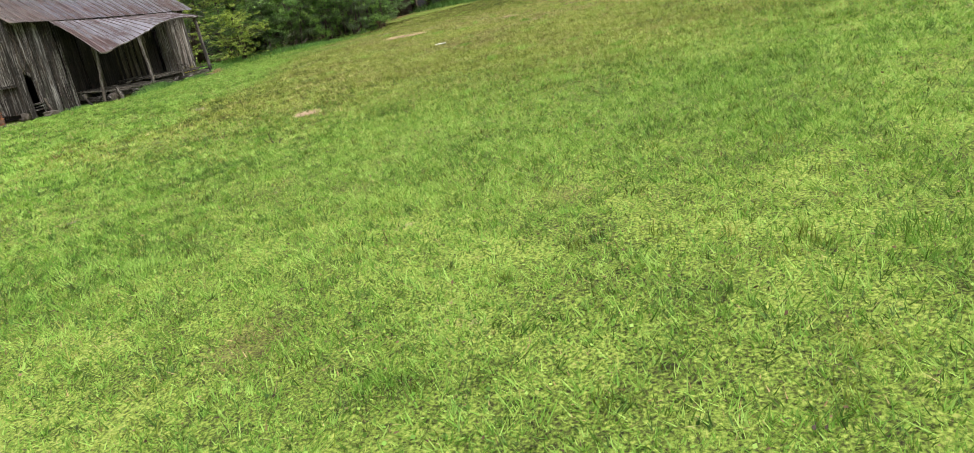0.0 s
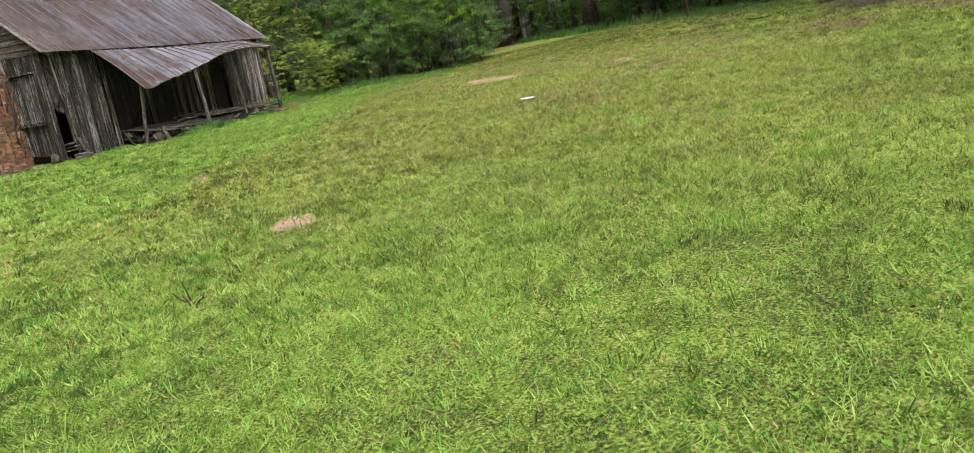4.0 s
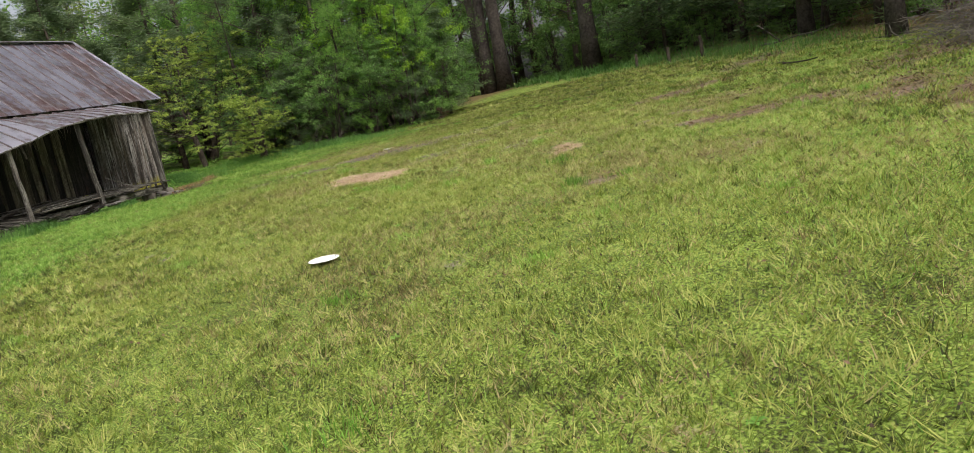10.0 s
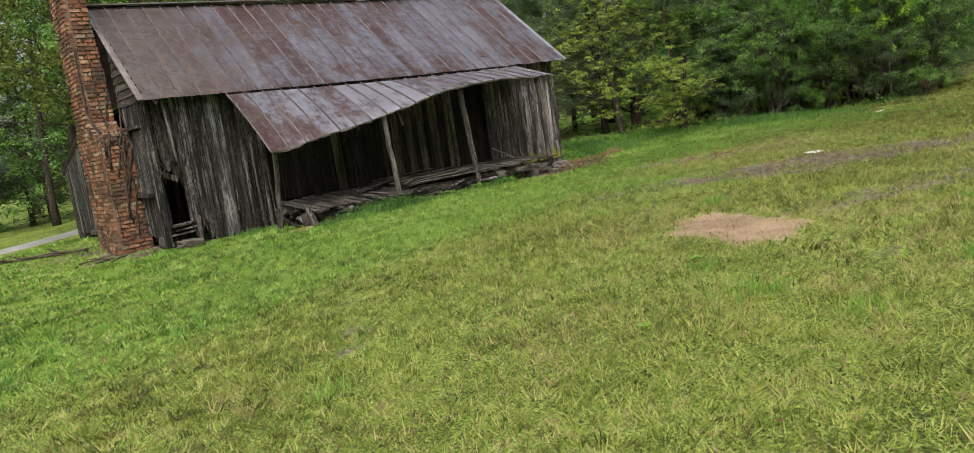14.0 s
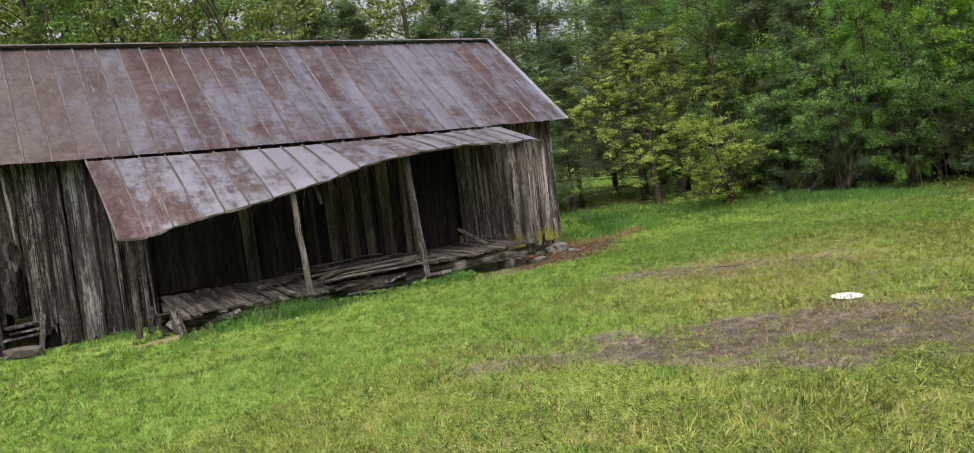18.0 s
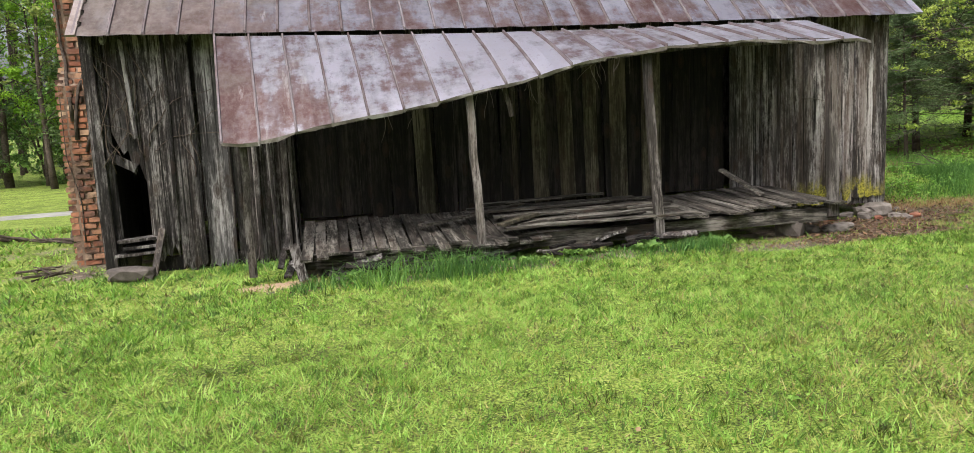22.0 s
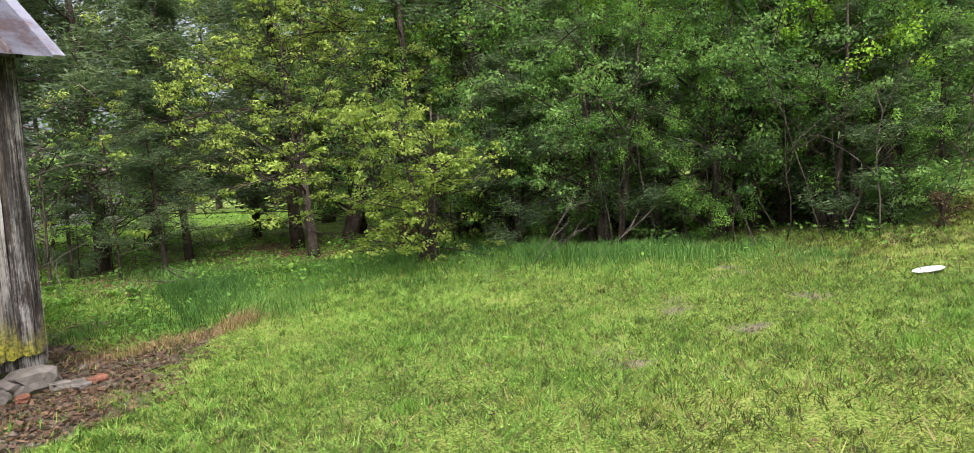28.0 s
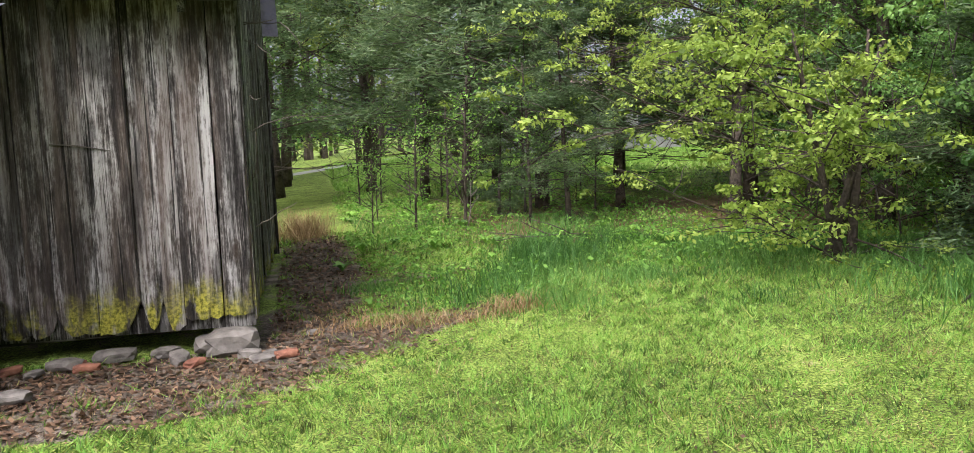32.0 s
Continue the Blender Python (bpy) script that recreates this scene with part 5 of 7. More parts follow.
tr = random.Random(77)
set_at(YEL, 16.0, 3.3, 0, 1.0)
set_at(YLO, 15.5, 0.5, 0, 1.0)
again(YEL, 18.0, 4.8, 220, 1.15)
set_at(CED, 14.4, 7.2, 0, 1.1)
for x, y, s in ((13.3, 8.7, 1.0), (17.6, 5.6, 1.05), (11.8, 13.0, 1.1), (12.7, 10.2, 0.9), (15.5, 6.2, 0.7), (16.8, 9.5, 1.1), (9.4, 11.0, 1.0), (17.0, -0.9, 0.6), (17.6, -3.6, 0.5), (18.5, 1.0, 1.1), (14.6, 11.5, 1.0)):
    again(CED, x, y, tr.uniform(0, 360), s * tr.uniform(0.9, 1.1))
again(CED, 14.1, 4.8, 70, 0.42)
set_at(GRN, 17.8, 0.8, 0, 1.0)
for x, y, s in ((18.8, -4.2, 0.7), (20.5, -1.0, 1.2), (19.8, 6.0, 1.2), (23.5, 0.6, 1.4), (17.5, -2.2, 0.55), (16.9, -3.3, 0.42), (17.0, -1.4, 0.4), (17.6, -5.3, 0.45), (18.0, -3.9, 0.6)):
    again(GRN, x, y, tr.uniform(0, 360), s)
set_at(DKG, 18.4, -1.2, 0, 1.0)
for x, y, s in ((18.4, -3.2, 0.95), (19.4, -4.6, 0.85), (21.0, 3.0, 1.25), (20.8, -3.0, 1.1), (19.0, 2.2, 1.0), (17.2, 1.9, 0.7)):
    again(DKG, x, y, tr.uniform(0, 360), s)
# low cedars and bushes that close the wood's edge down to the grass
for x, y, s in ((16.3, -0.6, 0.34), (16.9, -2.5, 0.36), (17.2, -4.9, 0.38), (18.2, -5.8, 0.45)):
    again(FCE, x, y, tr.uniform(0, 360), s, "low bushy cedar at the wood's edge")
set_at(BRI, 19.2, 0.2, 0, 1.05)
again(BRI, 17.6, -4.4, 140, 0.55)
again(BRI, 21.5, -3.6, 60, 0.9)
again(BRI, 18.2, -2.8, 200, 0.75)
for x, y, s in ((24, 7, 1.3), (26, 11, 1.4), (22.5, 9.8, 1.1), (28.5, 5, 1.4), (25.5, 2.0, 1.4)):
    again(DKG, x, y, tr.uniform(0, 360), s)
for x, y, s in ((19.0, 8.6, 0.9), (13.4, 6.4, 0.26)):
    again(FCE, x, y, tr.uniform(0, 360), s, "shaded feathery cedar among the trunks")
set_at(SAP, 12.6, 6.8, 0, 1.0)
for i in range(22):
    again(SAP, tr.uniform(11.2, 16.2), tr.uniform(5.2, 10.5), tr.uniform(0, 360), tr.uniform(0.5, 1.25))
set_at(DEP, 16.9, -1.8, 0, 1.0)
for x, y, s in ((17.2, -3.2, 1.0), (17.5, -4.6, 1.0), (17.9, -5.4, 0.85), (16.9, -0.2, 0.75), (18.9, -4.9, 1.0), (20.4, -4.2, 1.1), (17.6, 1.4, 0.85)):
    again(DEP, x, y, tr.uniform(0, 360), s)
set_at(FGR, 37.5, -8.0, 0, 1.3)
set_at(FDE, 35.5, -5.8, 0, 1.0)
set_at(FCE, 39.0, -5.0, 0, 1.2)
set_at(PIN, 33.0, -3.5, 0, 1.1)
for x, y, s in ((33.5, -2.5, 1.0), (25.3, -9.8, 1.0), (8.6, -18.8, 0.5), (3.4, -22.4, 0.8), (34.8, -1.8, 0.8), (1.2, -23.2, 0.7), (13.0, -17.5, 0.5)):
    again(PIN, x, y, tr.uniform(0, 360), s)
# the wood beyond the field
for i in range(15):
    k = i / 14
    x, y = 34 - 31 * k + tr.uniform(-1, 1), -5.0 - 20 * k + tr.uniform(-1, 1)
    off = tr.uniform(0.8, 3.0)
    again(FDE, x + off * 0.55, y - off * 0.83, tr.uniform(0, 360), tr.uniform(0.6, 1.1))
    for _ in range(2):
        off = tr.uniform(-0.2, 0.7)
        again(FDE, x + off * 0.55 + tr.uniform(-0.9, 0.9), y - off * 0.83 + tr.uniform(-0.4, 0.4), tr.uniform(0, 360), tr.uniform(0.22, 0.5), "low leafy bush fringing the far wood")
    off = tr.uniform(3, 6)
    again(tr.choice((FCE, FGR, OLI)), x + off * 0.55, y - off * 0.83, tr.uniform(0, 360), tr.uniform(0.8, 1.2))
    off = tr.uniform(6, 12)
    again(tr.choice((PIN, OLI)), x + off * 0.55, y - off * 0.83, tr.uniform(0, 360), tr.uniform(0.8, 1.2))
set_at(OLI, 25.5, 2.0, 0, 1.0)
for x, y, s in ((-8.5, 25.0, 1.0), (5.0, 12.5, 0.95), (4.2, 21, 1.2), (-12, 30, 1.1), (31, 3, 1.1), (30, 11, 1.2), (29, 17, 1.1), (6.6, 8.6, 0.8), (3.0, 14.5, 1.0), (-2.5, 30, 1.1), (-7.5, 31, 1.0), (36, 4, 1.1)):
    again(OLI, x, y, tr.uniform(0, 360), s)


for i in range(16):
    again((FDE, FCE, FGR, FDE)[i % 4], -23 + 1.9 * i + tr.uniform(-0.6, 0.6), 28.5 + tr.uniform(-1.0, 1.2) + max(0, i - 11) * 1.2, tr.uniform(0, 360), (1.7, 1.1, 1.0, 1.5)[i % 4] * tr.uniform(0.9, 1.15))
again(BRI, -5.5, 27.0, 30, 1.2)
again(BRI, -9.5, 27.5, 130, 1.1)
again(BRI, -1.5, 27.5, 200, 1.1)
for x, y, s in ((2.5, 20.5, 1.5), (5.0, 22.5, 1.5), (3, 17, 1.35), (6.5, 18.5, 1.4), (9.5, 20.5, 1.4), (4.2, 19.5, 1.3), (12.5, 24, 1.4)):
    again(OLI, x, y, tr.uniform(0, 360), s)
for x, y, s in ((13, 37, 1.2), (17, 39, 1.3), (21, 41, 1.2), (28, 33, 1.3), (32, 25, 1.2), (3.6, 17.5, 1.1), (4.5, 15.5, 1.0), (9.5, 15.5, 1.2), (15.5, 17.0, 1.3), (18.5, 21.0, 1.35), (13.0, 27, 1.4), (17.0, 30, 1.5), (7.5, 31, 1.4)):
    again(OLI, x, y, tr.uniform(0, 360), s)
for x, y, s in ((40, -2.5, 1.6), (42, 1.5, 1.7), (44, -6, 1.6), (38, 4.5, 1.5), (46, 4, 1.8), (41, -9, 1.5), (36.5, -11, 1.4)):
    again(tr.choice((FGR, FCE)), x, y, tr.uniform(0, 360), s)
# distant woods: foliage and trunks that nobody could count
for x, y, s in ((2.6, 13.2, 1.0), (4.0, 11.5, 1.0), (6.8, 12.5, 1.0), (-14, 31, 1.3), (-10, 32, 1.4), (-6, 33, 1.4), (-2, 34, 1.4), (-3.0, 31, 1.1), (-9, 31, 1.2), (2.5, 26, 1.2), (9.5, 25, 1.1), (-16, 23, 1.2)):
    again(FGR, x, y, tr.uniform(0, 360), s)
for x, y, s in ((7.5, -20.8, 0.9), (5.5, -22.2, 0.9), (10.8, -19.6, 0.9), (13.5, -18.0, 1.0), (3.0, -24.2, 0.9), (0.5, -24.6, 0.9)):
    again(FDE, x, y, tr.uniform(0, 360), s)
for x, y, s in ((12.6, -20.5, 0.8), (7.0, -24.0, 0.9), (16, -18.5, 0.8), (14.6, -17.6, 0.9), (17.6, -16.0, 1.0), (20.2, -14.8, 0.9), (11.4, -18.9, 0.8), (22.5, -13.2, 0.8)):
    again(FCE, x, y, tr.uniform(0, 360), s)


for x, y, s in ((36.5, -4.5, 1.5), (38.5, -1.0, 1.6), (36, 1.5, 1.5), (30, -8.2, 1.0), (27.5, -11.0, 1.2), (32.5, -8.5, 1.4), (24, -13.5, 1.1), (21, -15.5, 1.1), (18.5, -17.5, 1.0), (40, -6, 1.6)):
    again(FGR, x, y, tr.uniform(0, 360), s)
for x, y, s in ((35.5, -0.6, 1.1), (31.2, -7.0, 0.9), (28.2, -9.6, 0.9), (26.6, -10.8, 1.0), (23.4, -12.2, 0.9), (37, -3, 1.2)):
    again(FDE, x, y, tr.uniform(0, 360), s)


def far_woods():
    nr, rr = np.random.default_rng(5), random.Random(5)
    tubes, pts, tone = [], [], []
    for k in range(330):
        if k < 210:
            w = rr.uniform(-2.6, 2.75)
            r = rr.uniform(42, 66)
            x, y = 8 + r * math.sin(w), -2 + r * math.cos(w)
        else:
            q = rr.random()
            x, y = 42 - 44 * q + rr.uniform(-4, 8), -10 - 28 * q - rr.uniform(0, 12)
        z0 = float(gz(x, y))
        h = rr.uniform(11, 19)
        tubes.append(tube([(x, y, z0 - 0.2), (x + rr.uniform(-.5, .5), y, z0 + h * 0.5), (x + rr.uniform(-.8, .8), y, z0 + h)], [rr.uniform(0.12, 0.26), 0.13, 0.03], 5))
        lowest = 0.4 if k < 210 else 1.5
        for _ in range(22):
            t = rr.random() ** 0.8
            wide = 2.6 * (1 - 0.55 * t) + 0.4
            pts.append((x + rr.gauss(0, wide * 0.6), y + rr.gauss(0, wide * 0.6), z0 + lowest + (h - lowest) * t))
    v, f = join_tubes(tubes)
    ob = thing("far_woods", (0, 0, 0), "distant spring woods of mixed green and olive trees", "woods", kind="stuff")
    part_mesh("trunkwork", mesh_of("trunkwork", v, f, M_BARK), ob)
    for mat, n, sz, seed in ((M_GREEN, 52000, 0.36, 1), (M_OLIVE, 52000, 0.36, 2), (M_DEEP, 52000, 0.38, 3)):
        g = np.random.default_rng(seed)
        sub = [p for i, p in enumerate(pts) if (i // 22) % 3 == seed - 1]
        v, q, t = leaves(sub, (0.75, 0.75, 0.55), n, sz, g, 1.5, 0.7, (0.5, 0.25))
        part_mesh("foliage", fast_mesh("foliage", v, q, mat, t, True), ob)


far_woods()


# ---- grass ----
def waves(x, y, seed, scale):
    """A smooth random field of about -1 to 1."""
    g = np.random.default_rng(seed)
    out = np.zeros(np.shape(x))
    for i in range(7):
        w, p, k = g.uniform(0, 6.28), g.uniform(0, 6.28), scale * g.uniform(0.6, 2.2)
        out = out + np.sin(k * (x * math.cos(w) + y * math.sin(w)) + p + 1.3 * np.sin(0.37 * k * (y * math.cos(w) - x * math.sin(w))))
    return out / 3.2


def cells(x, y, seed, size):
    """A random value of about -1 to 1 for each small uneven clump of ground."""
    t = np.random.default_rng(seed).uniform(-1, 1, 65536)
    u = x / size + 0.35 * np.sin(2.3 * y / size)
    v = y / size + 0.35 * np.sin(1.9 * x / size)
    i, j = np.floor(u).astype(np.int64), np.floor(v).astype(np.int64)
    return t[(i * 7919 + j * 104729) % 65536]


def indoors(x, y):
    return ((x > -0.3) & (x < 9.95) & (y > -0.1) & (y < 4.4)) | ((x > -0.3) & (x < 6.1) & (y > 4) & (y < 7.5)) | ((x > 1.95) & (x < 8.1) & (y > -1.35) & (y < 0)) | ((x > -0.85) & (x < 0) & (y > 0.9) & (y < 2.25))


def blade_mesh(name, x, y, h, w, lean, tone, mat, seed, bend=True, way=None):
    g = np.random.default_rng(seed)
    n = len(x)
    z = gz(x, y) - 0.008
    a = g.uniform(0, 2 * np.pi, n)
    b = g.uniform(0, 2 * np.pi, n) if way is None else way + g.normal(0, 0.5, n)
    lx, ly = np.cos(b) * lean * h, np.sin(b) * lean * h
    cx, cy = np.cos(a) * w / 2, np.sin(a) * w / 2
    base1, base2 = np.stack([x - cx, y - cy, z], -1), np.stack([x + cx, y + cy, z], -1)
    tip = np.stack([x + lx, y + ly, z + h], -1)
    if not bend:
        v = np.stack([base1, base2, tip], 1).reshape(-1, 3)
        return fast_mesh(name, v, np.arange(3 * n).reshape(-1, 3), mat, np.repeat(tone, 3))
    mid1 = np.stack([x - cx * 0.8 + lx * 0.3, y - cy * 0.8 + ly * 0.3, z + h * 0.62], -1)
    mid2 = np.stack([x + cx * 0.8 + lx * 0.3, y + cy * 0.8 + ly * 0.3, z + h * 0.62], -1)
    tip[:, 2] -= 0.12 * h * np.clip(lean, 0, 2)
    v = np.stack([base1, base2, mid2, mid1, tip], 1).reshape(-1, 3)
    o = 5 * np.arange(n)[:, None]
    t = np.concatenate([o + (0, 1, 2), o + (0, 2, 3), o + (3, 2, 4)], 1).reshape(-1, 3)
    return fast_mesh(name, v, t, mat, np.repeat(tone, 5))


g = np.random.default_rng(12)
STEPS = [0, 2.3, 3.5, 5.5, 8, 12, 20]


def sown(n, amounts):
    """Random places over the field, so many a square metre at each distance from the trodden way."""
    x, y = g.uniform(-23, 20, n), g.uniform(-22, 6, n)
    d = off_line(x, y)
    lush = waves(x, y, 4, 1.1) + 0.5 * waves(x, y, 5, 4.5)
    want = np.interp(d, STEPS, amounts) * (43 * 28.0 / n)
    want = want * np.clip(0.95 + 0.2 * lush + 0.25 * waves(x, y, 15, 7.0) + 0.3 * cells(x, y, 26, 0.16), 0.2, 2.0) * np.clip(1 - 1.25 * bare(x, y) * (1.0 + 0.6 * waves(x, y, 8, 6)), 0.06, 1) * (1 - 0.85 * wood_edge(x, y))
    ok = (g.random(n) < want) & ~indoors(x, y)
    return x[ok], y[ok], d[ok], lush[ok]


def look_of(x, y):
    """Tone of the grass at a place, and its kind: 0 olive, 1 fresh green, 2 dry."""
    brown = np.exp(-((x - 0.5) / 7) ** 2 - ((y + 13.5) / 4.0) ** 2)
    worn_edge = np.exp(-((x - 7.6) / 2.2) ** 2 - ((y + 6.8) / 1.5) ** 2)
    hue = 0.45 + 0.08 * waves(x, y, 9, 0.7) + 0.1 * waves(x, y, 10, 3.0) + 0.14 * cells(x, y, 17, 0.09) + 0.2 * brown + 0.3 * worn_edge - 0.13 * np.clip(x - 8.5, 0, 1) * np.clip(-1 - y, 0, 1)
    reach = np.clip((y + 9.3 + 1.2 * waves(x, y, 28, 1.0) - 0.35 * np.clip(x - 8, 0, 8)) / 2.5, 0.12, 1) + np.clip((-x - 8) / 5, 0, 0.95) + 0.25 * np.clip((-y - 13.5 - 0.4 * np.clip(-x, 0, 8)) / 2.5, 0, 1) - 1.2 * worn_edge - 0.1
    dry = np.clip(0.12 + 0.22 * brown + 0.3 * worn_edge + 0.3 * bare(x, y) + 0.3 * (0.3 + brown) * waves(x, y, 19, 1.6) + 0.2 * waves(x, y, 39, 5.0) + 0.16 * np.clip(x - 8.5, 0, 1) * np.clip(-1 - y, 0, 1), 0.02, 0.9)
    dry = dry * np.where(reach > 0.6, 0.4, 1) * np.clip(1 - (-x - 9) / 5, 0.3, 1)
    return hue, np.where(g.random(len(x)) < dry, 2, (g.random(len(x)) < reach) * 1)


# the close turf
x, y, d, lush = sown(4600000, [3700, 3700, 2600, 1400, 620, 260, 90])
m = len(x)


def clumps(seed):
    """A random value shared by the blades of one small clump; clumps are coarser away from the trodden way."""
    return np.where(d < 2.8, cells(x, y, seed, 0.042), np.where(d < 6, cells(x, y, seed, 0.075), cells(x, y, seed, 0.15)))


h = np.clip(0.03 * g.gamma(8, 0.125, m) * (1 + 0.2 * np.clip(lush, -1, 1) + 0.55 * clumps(51)) * np.interp(d, [0, 6, 14], [1, 1.15, 1.6]), 0.008, 0.12)
w = np.interp(d, STEPS, [0.0072, 0.0072, 0.009, 0.014, 0.022, 0.034, 0.05]) * g.uniform(0.6, 1.4, m)
hue, fresh = look_of(x, y)
layers = [(x, y, h, w, g.uniform(0.2, 1.8, m), hue + 0.52 * clumps(52) + g.normal(0, 0.13, m), fresh, 3.14 * clumps(53) + g.normal(0, 0.5, m))]
# longer tufts that stand out of it, each with its blades fanned out from one root
x, y, d, lush = sown(300000, [70, 70, 50, 30, 20, 12, 6])
near_house = np.clip(1 - np.abs(y + 2.3) / 1.3, 0, 1) * ((x > -1) & (x < 6.4))
m, PER = len(x), 7
tall = np.clip(0.045 * g.gamma(5, 0.2, m) * (1 + 1.0 * near_house) * np.interp(d, [0, 6, 14], [1, 1.1, 1.35]), 0.02, 0.2)
hue, fresh = look_of(x, y)
hue = hue + g.normal(0, 0.2, m)
x, y, d, tall, hue, fresh = (np.repeat(q, PER) for q in (x, y, d, tall, hue, fresh))
m = len(x)
turn, far = g.uniform(0, 6.28, m), np.interp(d, [0, 4, 14], [0.011, 0.014, 0.06])
x, y = x + np.cos(turn) * far * g.random(m) * 1.6, y + np.sin(turn) * far * g.random(m) * 1.6
w = np.interp(d, STEPS, [0.0055, 0.0055, 0.007, 0.011, 0.018, 0.026, 0.034]) * g.uniform(0.7, 1.4, m)
layers.append((x, y, tall * g.uniform(0.45, 1.2, m), w, g.uniform(0.1, 1.3, m), hue + g.normal(0, 0.12, m), fresh, turn))
x, y, h, w, lean, tone, fresh, turn = (np.concatenate(q) for q in zip(*layers))
tone = np.clip(tone, 0, 1)
for name, mat, pick, label in (("lawn_grass", M_GRASS, fresh == 0, "short olive-green lawn grass with tan tips"), ("lush_grass", M_LUSH, fresh == 1, "fresh bright green grass near the cabin"), ("dry_lawn", M_DRY, fresh == 2, "dry brownish grass mixed through the lawn")):
    tagged(new(name, blade_mesh(name, x[pick], y[pick], h[pick], w[pick], lean[pick], tone[pick], mat, 13, bend=False, way=turn[pick])), label, "grass", kind="stuff")
# dry straw lying in it
ns = 420000
xs, ys = g.uniform(-22, 14, ns), g.uniform(-20, -1, ns)
pick = (g.random(ns) < 0.4 * np.clip(0.45 + 1.5 * bare(xs, ys) + 0.8 * waves(xs, ys, 18, 5.0) + 0.6 * waves(xs, ys, 38, 1.1) + 1.1 * np.exp(-((xs - 0.5) / 7) ** 2 - ((ys + 13.5) / 4) ** 2), 0.05, 2.5) * np.interp(off_line(xs, ys), [0, 5, 9], [1, 0.7, 0])) & ~indoors(xs, ys)
xs, ys = xs[pick], ys[pick]
tagged(new("dry_straw", blade_mesh("dry_straw", xs, ys, g.uniform(0.008, 0.026, len(xs)), g.uniform(0.004, 0.009, len(xs)), g.uniform(0.8, 3.2, len(xs)), np.clip(g.normal(0.5, 0.28, len(xs)), 0, 1), M_STRAW, 14, bend=False)),
       "dry brown straw and clippings lying in the lawn", "straw", kind="stuff")

# tufts of longer grass
nt = 2000
tx, ty = g.uniform(-22, 14, nt), g.uniform(-19, -1.8, nt)
near = (off_line(tx, ty) < 6) & ~indoors(tx, ty) & (bare(tx, ty) < 0.3)
tx, ty = tx[near], ty[near]
per = 26
xt, yt = np.repeat(tx, per) + g.normal(0, 0.028, len(tx) * per) * np.repeat(g.uniform(0.6, 2.4, len(tx)), per), np.repeat(ty, per) + g.normal(0, 0.028, len(tx) * per) * np.repeat(g.uniform(0.6, 2.4, len(tx)), per)
ht = np.repeat(g.uniform(0.03, 0.07, len(tx)), per) * g.uniform(0.5, 1.15, len(xt))
tt = np.clip(np.repeat(g.normal(0.42, 0.2, len(tx)), per) + g.normal(0, 0.15, len(xt)), 0, 1)
tagged(new("grass_tufts", blade_mesh("grass_tufts", xt, yt, ht, g.uniform(0.004, 0.008, len(xt)), g.uniform(0.2, 1.1, len(xt)), tt, M_GRASS, 19)),
       "tufts of longer fresh grass dotted over the lawn", "grass", kind="stuff")
# a few larger, brighter tufts
nb = 150
tx, ty = g.uniform(-21, 13, nb), g.uniform(-18.5, -2.5, nb)
near = (off_line(tx, ty) < 6) & ~indoors(tx, ty) & (bare(tx, ty) < 0.3)
tx, ty = tx[near], ty[near]
per = 130
wide = np.repeat(g.uniform(0.04, 0.11, len(tx)), per)
xt, yt = np.repeat(tx, per) + g.normal(0, 1, len(tx) * per) * wide, np.repeat(ty, per) + g.normal(0, 1, len(tx) * per) * wide
ht = np.repeat(g.uniform(0.05, 0.1, len(tx)), per) * g.uniform(0.5, 1.15, len(xt))
tt = np.clip(np.repeat(g.normal(0.5, 0.15, len(tx)), per) + g.normal(0, 0.15, len(xt)), 0, 1)
tagged(new("grass_clumps", blade_mesh("grass_clumps", xt, yt, ht, g.uniform(0.004, 0.007, len(xt)), g.uniform(0.2, 1.0, len(xt)), tt, M_LUSH, 20)),
       "clumps of longer bright green grass in the lawn", "grass", kind="stuff")
# clover and other small leaves between the blades
nc = 230000
xc, yc = g.uniform(-22, 15, nc), g.uniform(-20, 1, nc)
pick = (g.random(nc) < np.clip(0.5 + 0.6 * waves(xc, yc, 41, 2.2), 0.12, 1) * np.interp(off_line(xc, yc), [0, 4, 8], [1, 0.75, 0])) & ~indoors(xc, yc) & (bare(xc, yc) < 0.5)
xc, yc = xc[pick], yc[pick]
m = len(xc)
mid = np.stack([xc, yc, gz(xc, yc) + g.uniform(0.01, 0.035, m)], -1)
aa = np.stack([g.normal(0, 1, m), g.normal(0, 1, m), g.normal(0, 0.5, m)], -1)
aa /= np.linalg.norm(aa, axis=1)[:, None]
bb = np.cross(aa, np.stack([g.normal(0, 0.4, m), g.normal(0, 0.4, m), np.ones(m)], -1))
ss = g.uniform(0.005, 0.012, m)[:, None]
quad = np.stack([mid - aa * ss, mid + bb * ss * 0.8, mid + aa * ss, mid - bb * ss * 0.8], 1)
leaf_tone = np.clip(g.normal(0.42, 0.3, m), 0, 1)
fresh = g.random(m) < np.clip((yc + 9.3 - 0.35 * np.clip(xc - 8, 0, 8)) / 2.5, 0, 1) + np.clip((-xc - 11) / 6, 0, 0.8)
